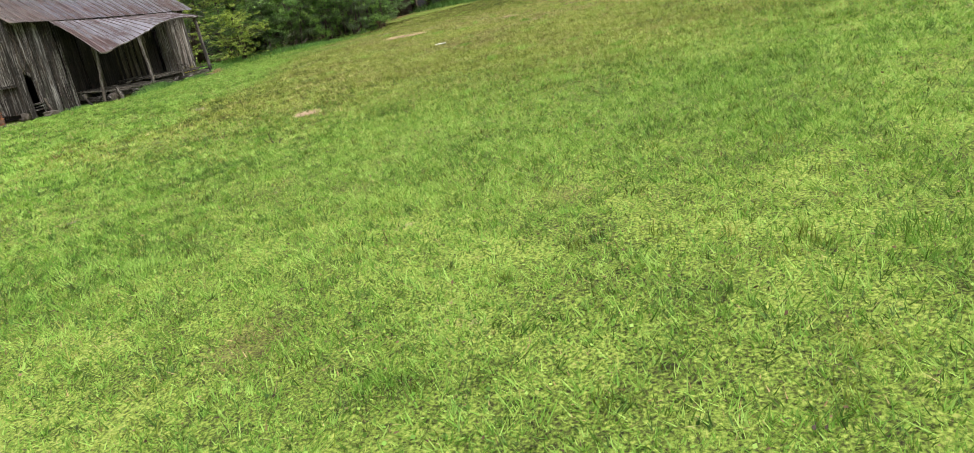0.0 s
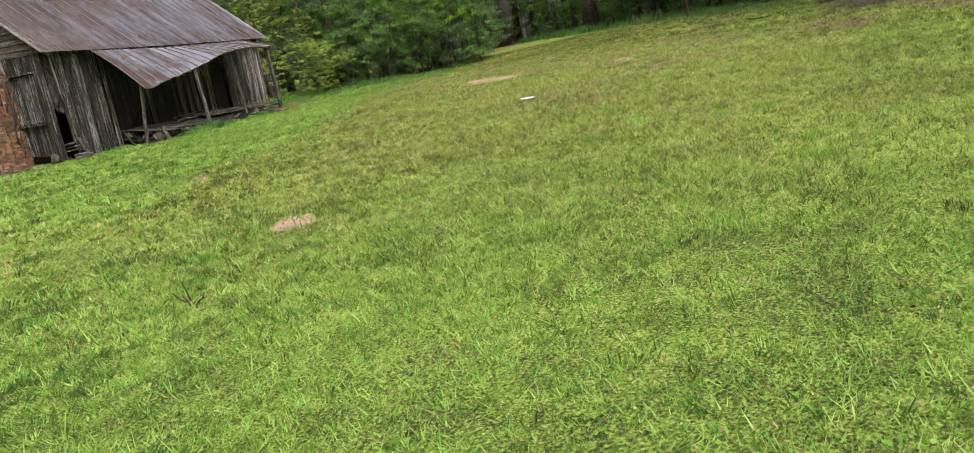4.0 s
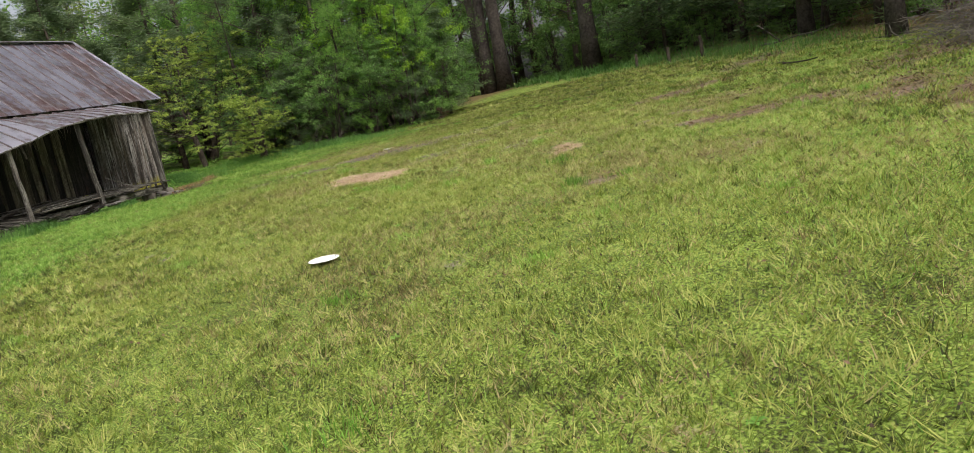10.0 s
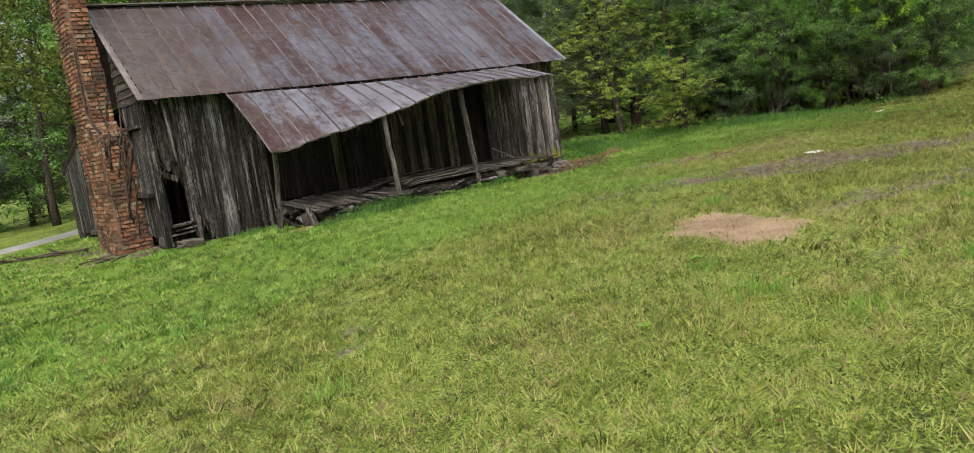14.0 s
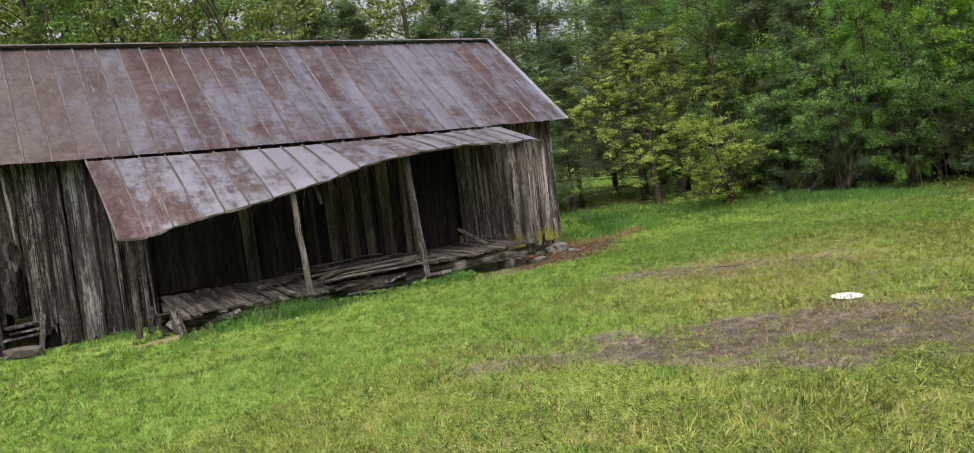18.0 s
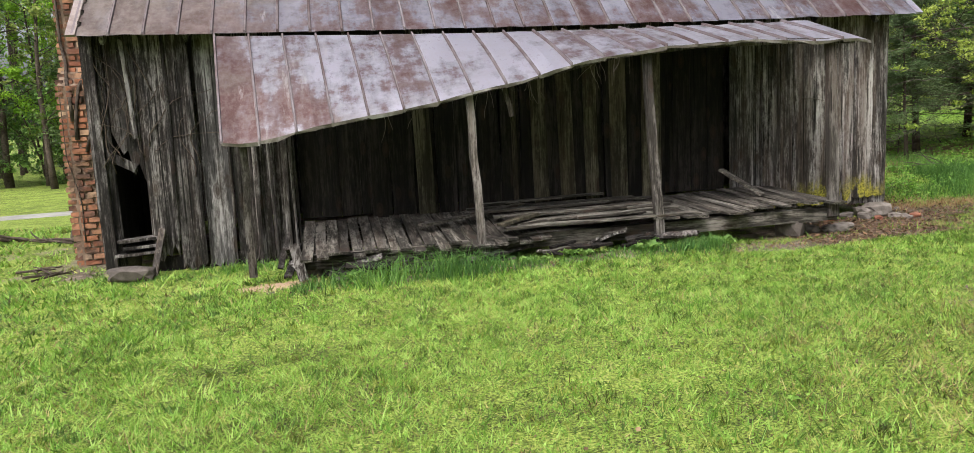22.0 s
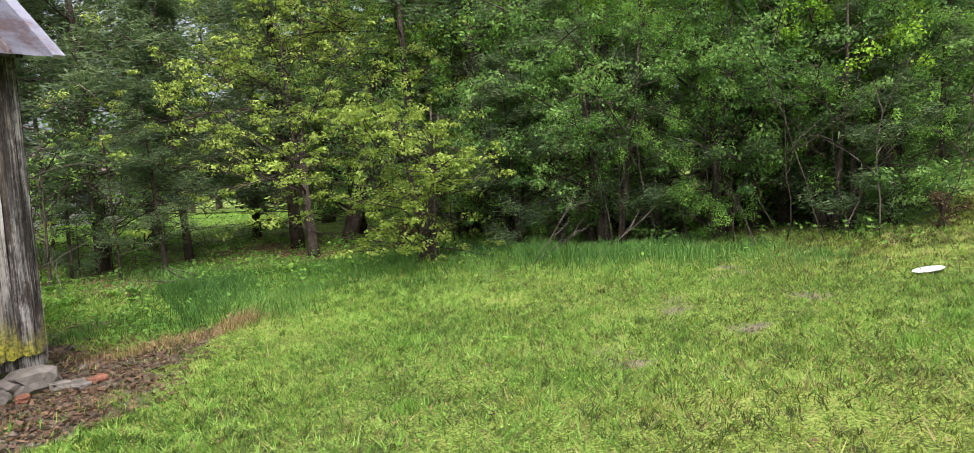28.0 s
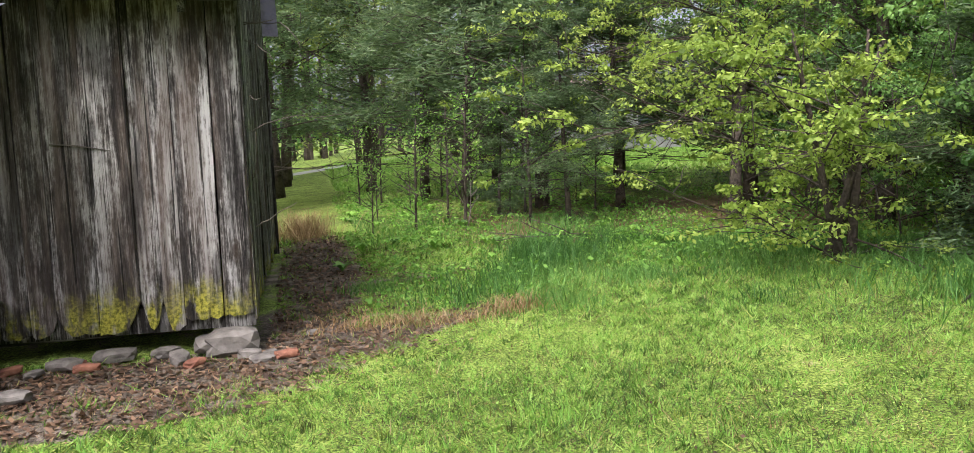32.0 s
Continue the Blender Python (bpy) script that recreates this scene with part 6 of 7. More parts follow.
for mat, pick, label in ((M_GRASS, ~fresh, "small clover leaves mixed through the lawn"), (M_LUSH, fresh, "bright clover leaves in the fresh grass")):
    v = quad[pick].reshape(-1, 3)
    tagged(new("clover", fast_mesh("clover", v, np.arange(len(v)).reshape(-1, 4), mat, np.repeat(leaf_tone[pick], 4), True)), label, "clover", kind="stuff")


def straw_fringe():
    """Dry orange grass along the bare path and in one clump behind the cabin's corner."""
    g = np.random.default_rng(61)
    xs, ys, hs = [], [], []
    for cx, cy, sx, sy, n, lo, hi in ((10.2, 5.75, 0.22, 0.3, 900, 0.15, 0.55), (10.95, 0.35, 0.3, 0.1, 420, 0.03, 0.12), (11.5, 0.15, 0.35, 0.1, 420, 0.03, 0.12), (12.05, 0.26, 0.14, 0.1, 260, 0.05, 0.2),
                                      (10.2, -0.75, 0.6, 0.16, 160, 0.01, 0.05), (9.0, -1.25, 0.6, 0.2, 260, 0.008, 0.035), (7.8, -1.85, 0.7, 0.14, 260, 0.008, 0.035), (6.8, -1.75, 0.5, 0.1, 120, 0.01, 0.04), (10.6, 0.6, 0.25, 0.25, 260, 0.03, 0.1), (7.5, -6.4, 1.0, 0.7, 2200, 0.01, 0.04), (5.3, -9.3, 1.4, 0.6, 1200, 0.01, 0.04)):
        xs.append(g.normal(cx, sx, n))
        ys.append(g.normal(cy, sy, n))
        hs.append(g.uniform(lo, hi, n))
    x, y, h = np.concatenate(xs), np.concatenate(ys), np.concatenate(hs)
    ok = ~indoors(x, y)
    x, y, h = x[ok], y[ok], h[ok]
    me = blade_mesh("dry_grass", x, y, h, g.uniform(0.004, 0.009, len(x)), g.uniform(0.2, 1.6, len(x)), np.clip(g.normal(0.5, 0.25, len(x)), 0, 1), M_STRAW, 62)
    tagged(new("dry_grass", me), "dry orange-tan grass along the bare path", "grass", kind="stuff")


straw_fringe()


# tall grass along the wood and the porch
def tall_band():
    g = np.random.default_rng(31)
    xs, ys, hs = [], [], []

    def add(n, fx, fy, lo, hi):
        a, b = fx(n), fy(n)
        xs.append(a)
        ys.append(b)
        hs.append(g.uniform(lo, hi, n))

    u = g.random(26000)
    t = g.normal(0, 0.75, 26000)
    add(26000, lambda n: 12.4 + 3.6 * np.minimum(u * 2.2, 1) + 0.6 * np.maximum(u - 0.45, 0) + t * (0.5 + 0.5 * u), lambda n: 2.2 - 8.0 * np.maximum(u - 0.2, 0) + t, 0.05, 0.26)
    add(9000, lambda n: g.uniform(11.0, 15.5, n), lambda n: g.uniform(0.5, 7.5, n), 0.06, 0.22)
    add(4000, lambda n: g.uniform(1.9, 6.4, n), lambda n: g.normal(-1.95, 0.14, n), 0.08, 0.24)
    add(1500, lambda n: g.uniform(-0.3, 1.9, n), lambda n: g.normal(-0.35, 0.14, n), 0.06, 0.16)
    k = g.random(9000)
    add(9000, lambda n: 33 - 24 * k + g.normal(0, 0.8, n), lambda n: -5.0 - 13.2 * k + g.normal(0, 0.6, n), 0.15, 0.4)
    for cx, cy, n in ((12.5, 0.15, 700), (13.6, 1.0, 450), (14.0, -0.6, 450), (10.9, 1.7, 450)):
        add(n, lambda m: g.normal(cx, 0.16, m), lambda m: g.normal(cy, 0.16, m), 0.08, 0.36)
    x, y, h = np.concatenate(xs), np.concatenate(ys), np.concatenate(hs)
    h = h * np.clip(0.75 + 0.55 * waves(x, y, 22, 2.2), 0.3, 1.5)
    ok = ~indoors(x, y) & (g.random(len(x)) < np.clip(0.75 + 0.5 * waves(x, y, 23, 3.5), 0.15, 1))
    x, y, h = x[ok], y[ok], h[ok]
    tone = np.clip(0.45 + 0.25 * waves(x, y, 21, 1.5) + g.normal(0, 0.2, len(x)), 0, 1)
    me = blade_mesh("tall_grass", x, y, h, np.where(x > 19, 0.03, g.uniform(0.005, 0.011, len(x))), g.uniform(0.15, 1.3, len(x)), tone, M_TALL, 33)
    tagged(new("tall_grass", me), "lush tall grass at the wood's edge and porch foot", "grass", kind="stuff")


tall_band()


def far_meadow():
    """The mown field behind the wood's edge, seen between the trunks."""
    g = np.random.default_rng(36)
    n = 150000
    x, y = g.uniform(11, 36, n), g.uniform(10, 38, n)
    ok = g.random(n) < np.clip(0.6 + 0.5 * waves(x, y, 37, 0.6), 0.25, 1) * np.clip((y - 9 - 0.25 * waves(x, y, 24, 0.8)) / 4, 0, 1)
    x, y = x[ok], y[ok]
    m = len(x)
    tone = np.clip(0.6 + 0.15 * waves(x, y, 25, 0.9) + g.normal(0, 0.18, m), 0, 1)
    me = blade_mesh("far_meadow_grass", x, y, g.uniform(0.04, 0.11, m), g.uniform(0.025, 0.06, m), g.uniform(0.3, 1.8, m), tone, M_LUSH, 42, bend=False)
    tagged(new("far_meadow_grass", me), "bright mown grass of the field behind the trees", "grass", kind="stuff")


far_meadow()


def ground_leaves():
    """Low leafy plants that carpet the edge of the wood."""
    g = np.random.default_rng(81)
    n = 70000
    x, y = g.uniform(10.8, 18.5, n), g.uniform(-6, 12, n)
    dens = np.clip(0.35 + 0.7 * waves(x, y, 82, 2.4), 0, 1) * np.where(y > 0.6, 1, 0.35 * (x > 15.3))
    ok = (g.random(n) < dens) & ~indoors(x, y) & (bare(x, y) < 0.5)
    x, y = x[ok], y[ok]
    m = len(x)
    pts = np.stack([x, y, gz(x, y) + g.uniform(0.02, 0.2, m) * np.clip(0.7 + waves(x, y, 83, 3.0), 0.2, 1.6)], -1)
    a = np.stack([g.normal(0, 1, m), g.normal(0, 1, m), g.normal(0, 0.5, m)], -1)
    a /= np.linalg.norm(a, axis=1)[:, None]
    b = np.cross(a, np.stack([g.normal(0, 0.5, m), g.normal(0, 0.5, m), np.ones(m)], -1))
    s = g.uniform(0.012, 0.04, m)[:, None]
    v = np.stack([pts - a * s, pts + b * s * 0.6, pts + a * s, pts - b * s * 0.6], 1).reshape(-1, 3)
    me = fast_mesh("ground_ivy", v, np.arange(4 * m).reshape(-1, 4), M_GREEN, np.repeat(np.clip(g.normal(0.6, 0.25, m), 0, 1), 4), True)
    tagged(new("ground_ivy", me), "low leafy green plants carpeting the wood's edge", "undergrowth", kind="stuff")


ground_leaves()


def litter():
    """Fallen leaves and chips on the worn ground and under the trees."""
    g = np.random.default_rng(51)
    n = 60000
    x, y = np.concatenate([g.uniform(8, 20, n // 2), g.uniform(-2, 12, n // 2)]), np.concatenate([g.uniform(-6, 9, n // 2), g.uniform(-21, -1, n // 2)])
    p = np.maximum(0.75 * np.clip(bare(x, y, 1), 0, 1), 0.8 * wood_edge(x, y))
    ok = (g.random(n) < p) & ~indoors(x, y)
    xc, yc = g.uniform(7.5, 12.2, 40000), g.uniform(-2.2, 5.5, 40000)
    oc = (g.random(40000) < 1.1 * bare(xc, yc, 1)) & ~indoors(xc, yc)
    xl, yl = g.uniform(-4, 9, 26000), g.uniform(-24, -17.5, 26000)
    ol = g.random(26000) < 0.9 * bare(xl, yl, 1)
    x, y, ok = np.concatenate([x, xc, xl]), np.concatenate([y, yc, yl]), np.concatenate([ok, oc, ol])
    pts = np.stack([x[ok], y[ok], gz(x[ok], y[ok]) + 0.012], -1)
    m = len(pts)
    a = np.stack([g.normal(0, 1, m), g.normal(0, 1, m), g.normal(0, 0.3, m)], -1)
    a /= np.linalg.norm(a, axis=1)[:, None]
    b = np.cross(a, np.stack([g.normal(0, 0.3, m), g.normal(0, 0.3, m), np.ones(m)], -1))
    s = (np.where(g.random(m) < 0.5, g.uniform(0.008, 0.02, m), g.uniform(0.015, 0.042, m)) * np.where((pts[:, 1] < -3) & (pts[:, 1] > -13), 0.45, 1))[:, None]
    v = np.stack([pts - a * s, pts + b * s * 0.5, pts + a * s, pts - b * s * 0.5], 1).reshape(-1, 3)
    me = fast_mesh("leaf_litter", v, np.arange(4 * m).reshape(-1, 4), M_BROWN, np.repeat(np.clip(g.normal(0.45, 0.25, m), 0, 1), 4), True)
    tagged(new("leaf_litter", me), "brown fallen leaves and wood chips on bare soil", "leaf litter", kind="stuff")


litter()

# ---- stones and loose bricks at the cabin's corner ----
def rock(name, x, y, size, seed, mat, label, category="stone", group="", z=None, turn=0.0, blocky=0.0):
    rr = random.Random(seed)
    bm = bmesh.new()
    bmesh.ops.create_icosphere(bm, subdivisions=2, radius=0.5)
    for v in bm.verts:
        if blocky:
            m = max(abs(v.co.x), abs(v.co.y), abs(v.co.z))
            v.co = v.co.lerp(v.co * (0.42 / m), blocky)
        v.co *= 1 + rr.uniform(-0.09, 0.09)
        v.co = Vector((v.co.x * size[0], v.co.y * size[1], v.co.z * size[2]))
    me = bpy.data.meshes.new(name)
    bm.to_mesh(me)
    bm.free()
    me.materials.append(mat)
    ob = new(name, me)
    zz = float(gz(x, y)) + size[2] * 0.36 if z is None else z
    ob.matrix_world = pose(x, y, zz, rr.uniform(-6, 6), rr.uniform(-6, 6), turn)
    return tagged(ob, label, category, group)


rock("corner_stone", 9.68, -0.06, (0.46, 0.36, 0.24), 1, M_STONE, "flat grey foundation stone under the cabin's corner", blocky=0.75, turn=8)
rock("corner_stone", 9.62, -0.02, (0.5, 0.4, 0.16), 2, M_STONE, "low grey foundation stone beneath another stone", blocky=0.7, turn=-5)
for i, (x, y, s) in enumerate(((9.83, -0.25, (0.2, 0.14, 0.09)), (9.93, -0.36, (0.22, 0.16, 0.06)), (9.98, -0.22, (0.14, 0.12, 0.06)), (9.33, -0.3, (0.22, 0.16, 0.12)), (8.55, -0.32, (0.3, 0.2, 0.1)), (8.85, -0.15, (0.34, 0.2, 0.12)),
                                (9.2, -0.1, (0.24, 0.2, 0.1)), (8.4, -0.5, (0.16, 0.12, 0.07)), (7.9, -1.2, (0.3, 0.2, 0.12)), (8.2, -1.3, (0.34, 0.24, 0.12)), (8.45, -1.1, (0.26, 0.2, 0.1)), (10.3, 0.3, (0.1, 0.08, 0.05)))):
    rock("rubble_stone", x, y, s, 20 + i, M_STONE, "pale rubble stone lying on bare soil by the cabin", group="stones by the cabin", blocky=0.6, turn=37 * i)
for i, (x, y, turn) in enumerate(((10.11, -0.3, 20), (8.72, -0.42, 15), (8.2, -0.38, 40), (8.05, -0.5, -20), (8.6, -0.3, -8), (9.45, -0.42, 60))):
    rock("loose_brick", x, y, (0.21, 0.11, 0.075), 40 + i, M_LOOSE_BRICK, "broken red brick lying loose on bare soil", "brick", "loose bricks", blocky=0.92, turn=turn)
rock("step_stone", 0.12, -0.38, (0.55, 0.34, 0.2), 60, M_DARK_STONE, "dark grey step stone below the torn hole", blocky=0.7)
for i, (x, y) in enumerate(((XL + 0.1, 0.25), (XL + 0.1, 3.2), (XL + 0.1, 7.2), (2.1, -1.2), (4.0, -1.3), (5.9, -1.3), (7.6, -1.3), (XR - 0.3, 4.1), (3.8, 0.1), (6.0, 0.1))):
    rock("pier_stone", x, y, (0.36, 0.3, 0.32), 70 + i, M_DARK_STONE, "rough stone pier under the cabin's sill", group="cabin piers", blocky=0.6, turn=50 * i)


# ---- twigs, vines and sticks ----
def twig_thing(name, paths, mat, label, category, r=0.006, sides=4):
    tubes = []
    for p in paths:
        n = len(p)
        tubes.append(tube(p, [r * (1 - 0.7 * i / (n - 1)) + 0.0015 for i in range(n)], sides))
    v, f = join_tubes(tubes)
    o = Vector(paths[0][0])
    me = mesh_of(name, [Vector(q) - o for q in v], f, mat, True)
    ob = new(name, me)
    ob.location = o
    return tagged(ob, label, category)


vr = random.Random(91)
# dead vines clinging to the wall by the chimney
for s in range(20):
    x0 = vr.uniform(-0.18, 0.4) if s < 15 else vr.uniform(0.4, 1.4)
    p = limb_path((x0, -0.06, vr.uniform(0.9, 2.1)), (vr.uniform(-0.4, 0.4), 0, 1), vr.uniform(0.5, 1.3), 0.0, vr, 9, 0.42)
    p = [Vector((max(-0.2, q.x), -0.05 - 0.02 * (i % 2), min(q.z, 2.58))) for i, q in enumerate(p)]
    twig_thing("dead_vine", [p], M_BARK, "dry gnarled vine stem clinging to the plank wall", "vine", vr.uniform(0.004, 0.009))
# stems on the chimney
for s in range(13):
    z0 = vr.uniform(0, 2.6)
    p = limb_path((vr.uniform(-0.7, -0.3), 0.9, z0), (0.1, 0, 1), vr.uniform(1.2, 2.6), 0.03, vr, 9, 0.18)
    p = [Vector((max(-0.78, min(-0.2, q.x)), (chimney_span(q.z)[0] - 0.015), q.z)) for q in p]
    twig_thing("dead_vine", [p], M_BARK, "dark vine stem climbing the brick chimney", "vine", vr.uniform(0.008, 0.03))
# twigs that hang from the porch roof's edge
for x0, n in ((3.95, 3), (4.5, 6), (5.2, 5), (3.3, 2), (2.9, 2), (5.5, 3)):
    ya, za = porch_low(x0)
    paths = []
    for i in range(n):
        paths.append(limb_path((x0 + vr.uniform(-0.1, 0.1), ya + 0.1, za + 0.02), (vr.uniform(-0.6, 0.8), vr.uniform(-0.1, 0.3), -0.9), vr.uniform(0.15, 0.36), -0.03, vr, 5, 0.35))
    twig_thing("hanging_twigs", paths, M_TWIG, "dry twigs hanging from the porch roof's edge", "twigs", 0.003)
beam("hanging_splinter", (4.2, -1.42, 1.86), (4.28, -1.42, 1.5), 0.05, 0.015, M_POST, cabin, side=(1, 0, 0))
# wiry stems at the right-hand corner
for s in range(7):
    p = limb_path((9.92, 0.12, vr.uniform(0.8, 2.5)), (0.4, -0.3, vr.uniform(-0.9, 0.9)), vr.uniform(0.3, 0.9), -0.03, vr, 6, 0.35)
    twig_thing("dead_vine", [p], M_TWIG, "wiry dry vine at the cabin's weathered corner", "vine", 0.005)
p = limb_path((8.5, -0.03, 1.55), (1, -0.15, -0.1), 0.55, -0.02, vr, 5, 0.15)
twig_thing("dead_vine", [p], M_TWIG, "thin bent twig stuck to the board wall", "vine", 0.005)
# fallen sticks by the wood
for (x, y, z), d, L, r in (((15.0, -1.6, 0.12), (0.75, -0.55, 1.0), 1.2, 0.007), ((15.1, -1.5, 0.12), (0.9, -0.9, 0.75), 1.0, 0.006), ((15.5, -2.2, 0.1), (0.9, -0.5, 0.6), 1.2, 0.006), ((13.0, 6.6, 0.3), (-0.5, -0.7, 0.5), 1.5, 0.012),
                           ((14.2, 3.4, 0.15), (-1, -0.3, 0.12), 1.9, 0.012), ((12.6, 5.2, 0.2), (0.3, 0.9, 0.6), 1.6, 0.01), ((16.2, -4.0, 0.15), (0.7, 0.4, 0.8), 1.4, 0.008), ((16.4, -4.9, 0.2), (0.4, -0.5, 0.9), 1.5, 0.008)):
    g0 = float(gz(x, y))
    paths = [limb_path((x, y, g0 + 0.0), d, L, 0.0, vr, 6, 0.1)]
    for i in range(3):
        paths.append(limb_path(paths[0][2 + i], (d[0] + vr.uniform(-0.6, 0.6), d[1] + vr.uniform(-0.6, 0.6), d[2] + vr.uniform(-0.2, 0.4)), L * 0.3, 0, vr, 4, 0.15))
    twig_thing("fallen_branch", paths, M_TWIG, "bleached fallen branch leaning in the undergrowth", "branch", r)


# vine stems and dead saplings standing along the wood's edge
for i in range(20):
    y = -5.8 + 0.36 * i + vr.uniform(-0.15, 0.15)
    x = 16.7 + vr.uniform(-0.4, 0.6)
    p = limb_path((x, y, float(gz(x, y)) - 0.02), (vr.uniform(-0.15, 0.15), vr.uniform(-0.25, 0.25), 1), vr.uniform(1.4, 4.2), 0.02, vr, 9, 0.2)
    paths = [p] + [limb_path(p[3 + k], (vr.uniform(-1, 1), vr.uniform(-1, 1), 0.4), vr.uniform(0.3, 0.9), -0.02, vr, 5, 0.25) for k in range(4)]
    twig_thing("dead_sapling", paths, M_TWIG if i % 2 else M_BARK, "thin leafless stem standing at the wood's edge", "sapling", vr.uniform(0.005, 0.011))


def tangle(name, x, y, n, spread, height, seed, label, r=0.011):
    rr = random.Random(seed)
    paths = []
    for i in range(n):
        a, b = x + rr.gauss(0, spread[0]), y + rr.gauss(0, spread[1])
        k = math.exp(-((a - x) / spread[0]) ** 2 * 0.4)
        z = float(gz(a, b)) + rr.uniform(0, height) * k
        paths.append(limb_path((a, b, z), (rr.uniform(-1, 1), rr.uniform(-1, 1), rr.uniform(-0.25, 0.55)), rr.uniform(0.3, 0.9), -0.06, rr, 5, 0.25))
    return tagged(twig_thing(name, paths, M_BRUSH, label, "brush pile", r), kind="stuff")


tangle("brush_pile", 5.0, -19.5, 460, (0.75, 0.35), 0.75, 3, "tangled pile of dry grey-brown brush at the wood's edge", 0.005)
tangle("brush_pile", 7.0, -19.2, 60, (0.6, 0.3), 0.5, 4, "low tangle of dead twigs beside a pine", 0.005)
p = limb_path((12.0, -16.4, float(gz(12.0, -16.4)) + 0.1), (-0.83, -0.5, 0.03), 2.4, 0, vr, 7, 0.12)
twig_thing("fallen_branch", [p, limb_path(p[2], (-0.4, 0.4, 0.4), 0.8, 0, vr, 4, 0.2)], M_TWIG, "bleached dead branch lying along the field's edge", "branch", 0.03)
p = limb_path((7.7, -16.6, float(gz(7.7, -16.6)) + 0.03), (-0.9, -0.35, 0.0), 1.2, 0, vr, 5, 0.1)
twig_thing("fallen_branch", [p], M_BARK, "dark rotten branch lying on worn grass", "branch", 0.03)
for (x, y), d, L, r in (((-0.95, 2.65), (-0.83, 0.56, 0), 1.3, 0.035), ((-1.8, 3.2), (-0.8, 0.5, 0.02), 1.6, 0.028), ((-2.6, 3.85), (-0.9, 0.45, 0), 1.9, 0.03), ((-1.4, 2.8), (-0.9, 0.7, 0.05), 1.3, 0.02), ((-1.3, 0.5), (0.8, 0.5, 0.08), 0.7, 0.02), ((-1.1, 0.2), (0.6, 0.7, 0.05), 0.5, 0.018), ((-1.5, 0.9), (0.9, -0.2, 0.1), 0.6, 0.02), ((-1.0, 0.6), (-0.5, 0.6, 0.1), 0.5, 0.016)):
    g0 = float(gz(x, y)) + r
    paths = [limb_path((x, y, g0), d, L, 0.0, vr, 7, 0.1)]
    paths += [limb_path(paths[0][2 + i], (d[0] + vr.uniform(-0.6, 0.6), d[1] + vr.uniform(-0.6, 0.6), 0.12), L * 0.35, 0, vr, 4, 0.2) for i in range(3)]
    twig_thing("fallen_branch", paths, M_BARK, "dark dead branch lying in the grass by the chimney", "branch", r)
p = limb_path((7.35, -6.3, float(gz(7.35, -6.3)) + 0.015), (0.6, -0.55, 0.04), 0.6, 0, vr, 9, 0.22)
twig_thing("fallen_branch", [p], M_BARK, "dark rotten stick lying across bare soil", "branch", 0.006)
for x, y in ((-11.77, -12.13), (-5.2, -4.0)):
    g0 = float(gz(x, y))
    paths = [limb_path((x + vr.uniform(-0.1, 0.1), y + vr.uniform(-0.1, 0.1), g0), (vr.uniform(-1, 1), vr.uniform(-0.6, 0.6), vr.uniform(0.1, 0.6)), vr.uniform(0.08, 0.18), 0.0, vr, 5, 0.3) for i in range(6)]
    twig_thing("dead_twig", paths, M_BARK, "small dark dead twig sticking out of the lawn", "twig", 0.005)
for x, y, h, tilt in ((16.56, -13.76, 0.45, 4), (14.84, -14.88, 0.6, -5), (18.42, -12.54, 0.45, 3)):
    bm = bent_box(bmesh.new(), (0, 0, -0.15), (0.03, 0, h), 0.1, 0.08, (1, 0, 0), 3, 0.012, vr, 0.8)
    ob = part("fence_stake", bm, M_BARK, None)
    ob.matrix_world = pose(x, y, float(gz(x, y)), tilt, tilt, 20)
    tagged(ob, "old grey split fence stake in the weeds", "fence stake", "old fence stakes")
# split stump on the bank
stump = thing("split_stump", (1.55, -21.6, float(gz(1.55, -21.6))), "broken tree stump with pale split wood on the leafy bank", "stump")
v, f = tube([(0, 0, -0.1), (0.02, 0, 0.15), (0.05, 0.02, 0.5), (0.0, 0.05, 0.62)], [0.3, 0.22, 0.17, 0.1], 9)
part_mesh("stump_body", mesh_of("stump_body", v, f, M_BARK, False), stump)
bm = bent_box(bmesh.new(), (0.05, 0.16, 0.05), (0.0, 0.12, 0.62), 0.2, 0.05, (1, 0, 0), 2, 0.02, vr, 0.7)
part("split_face", bm, M_DECK, stump, "pale torn wood")


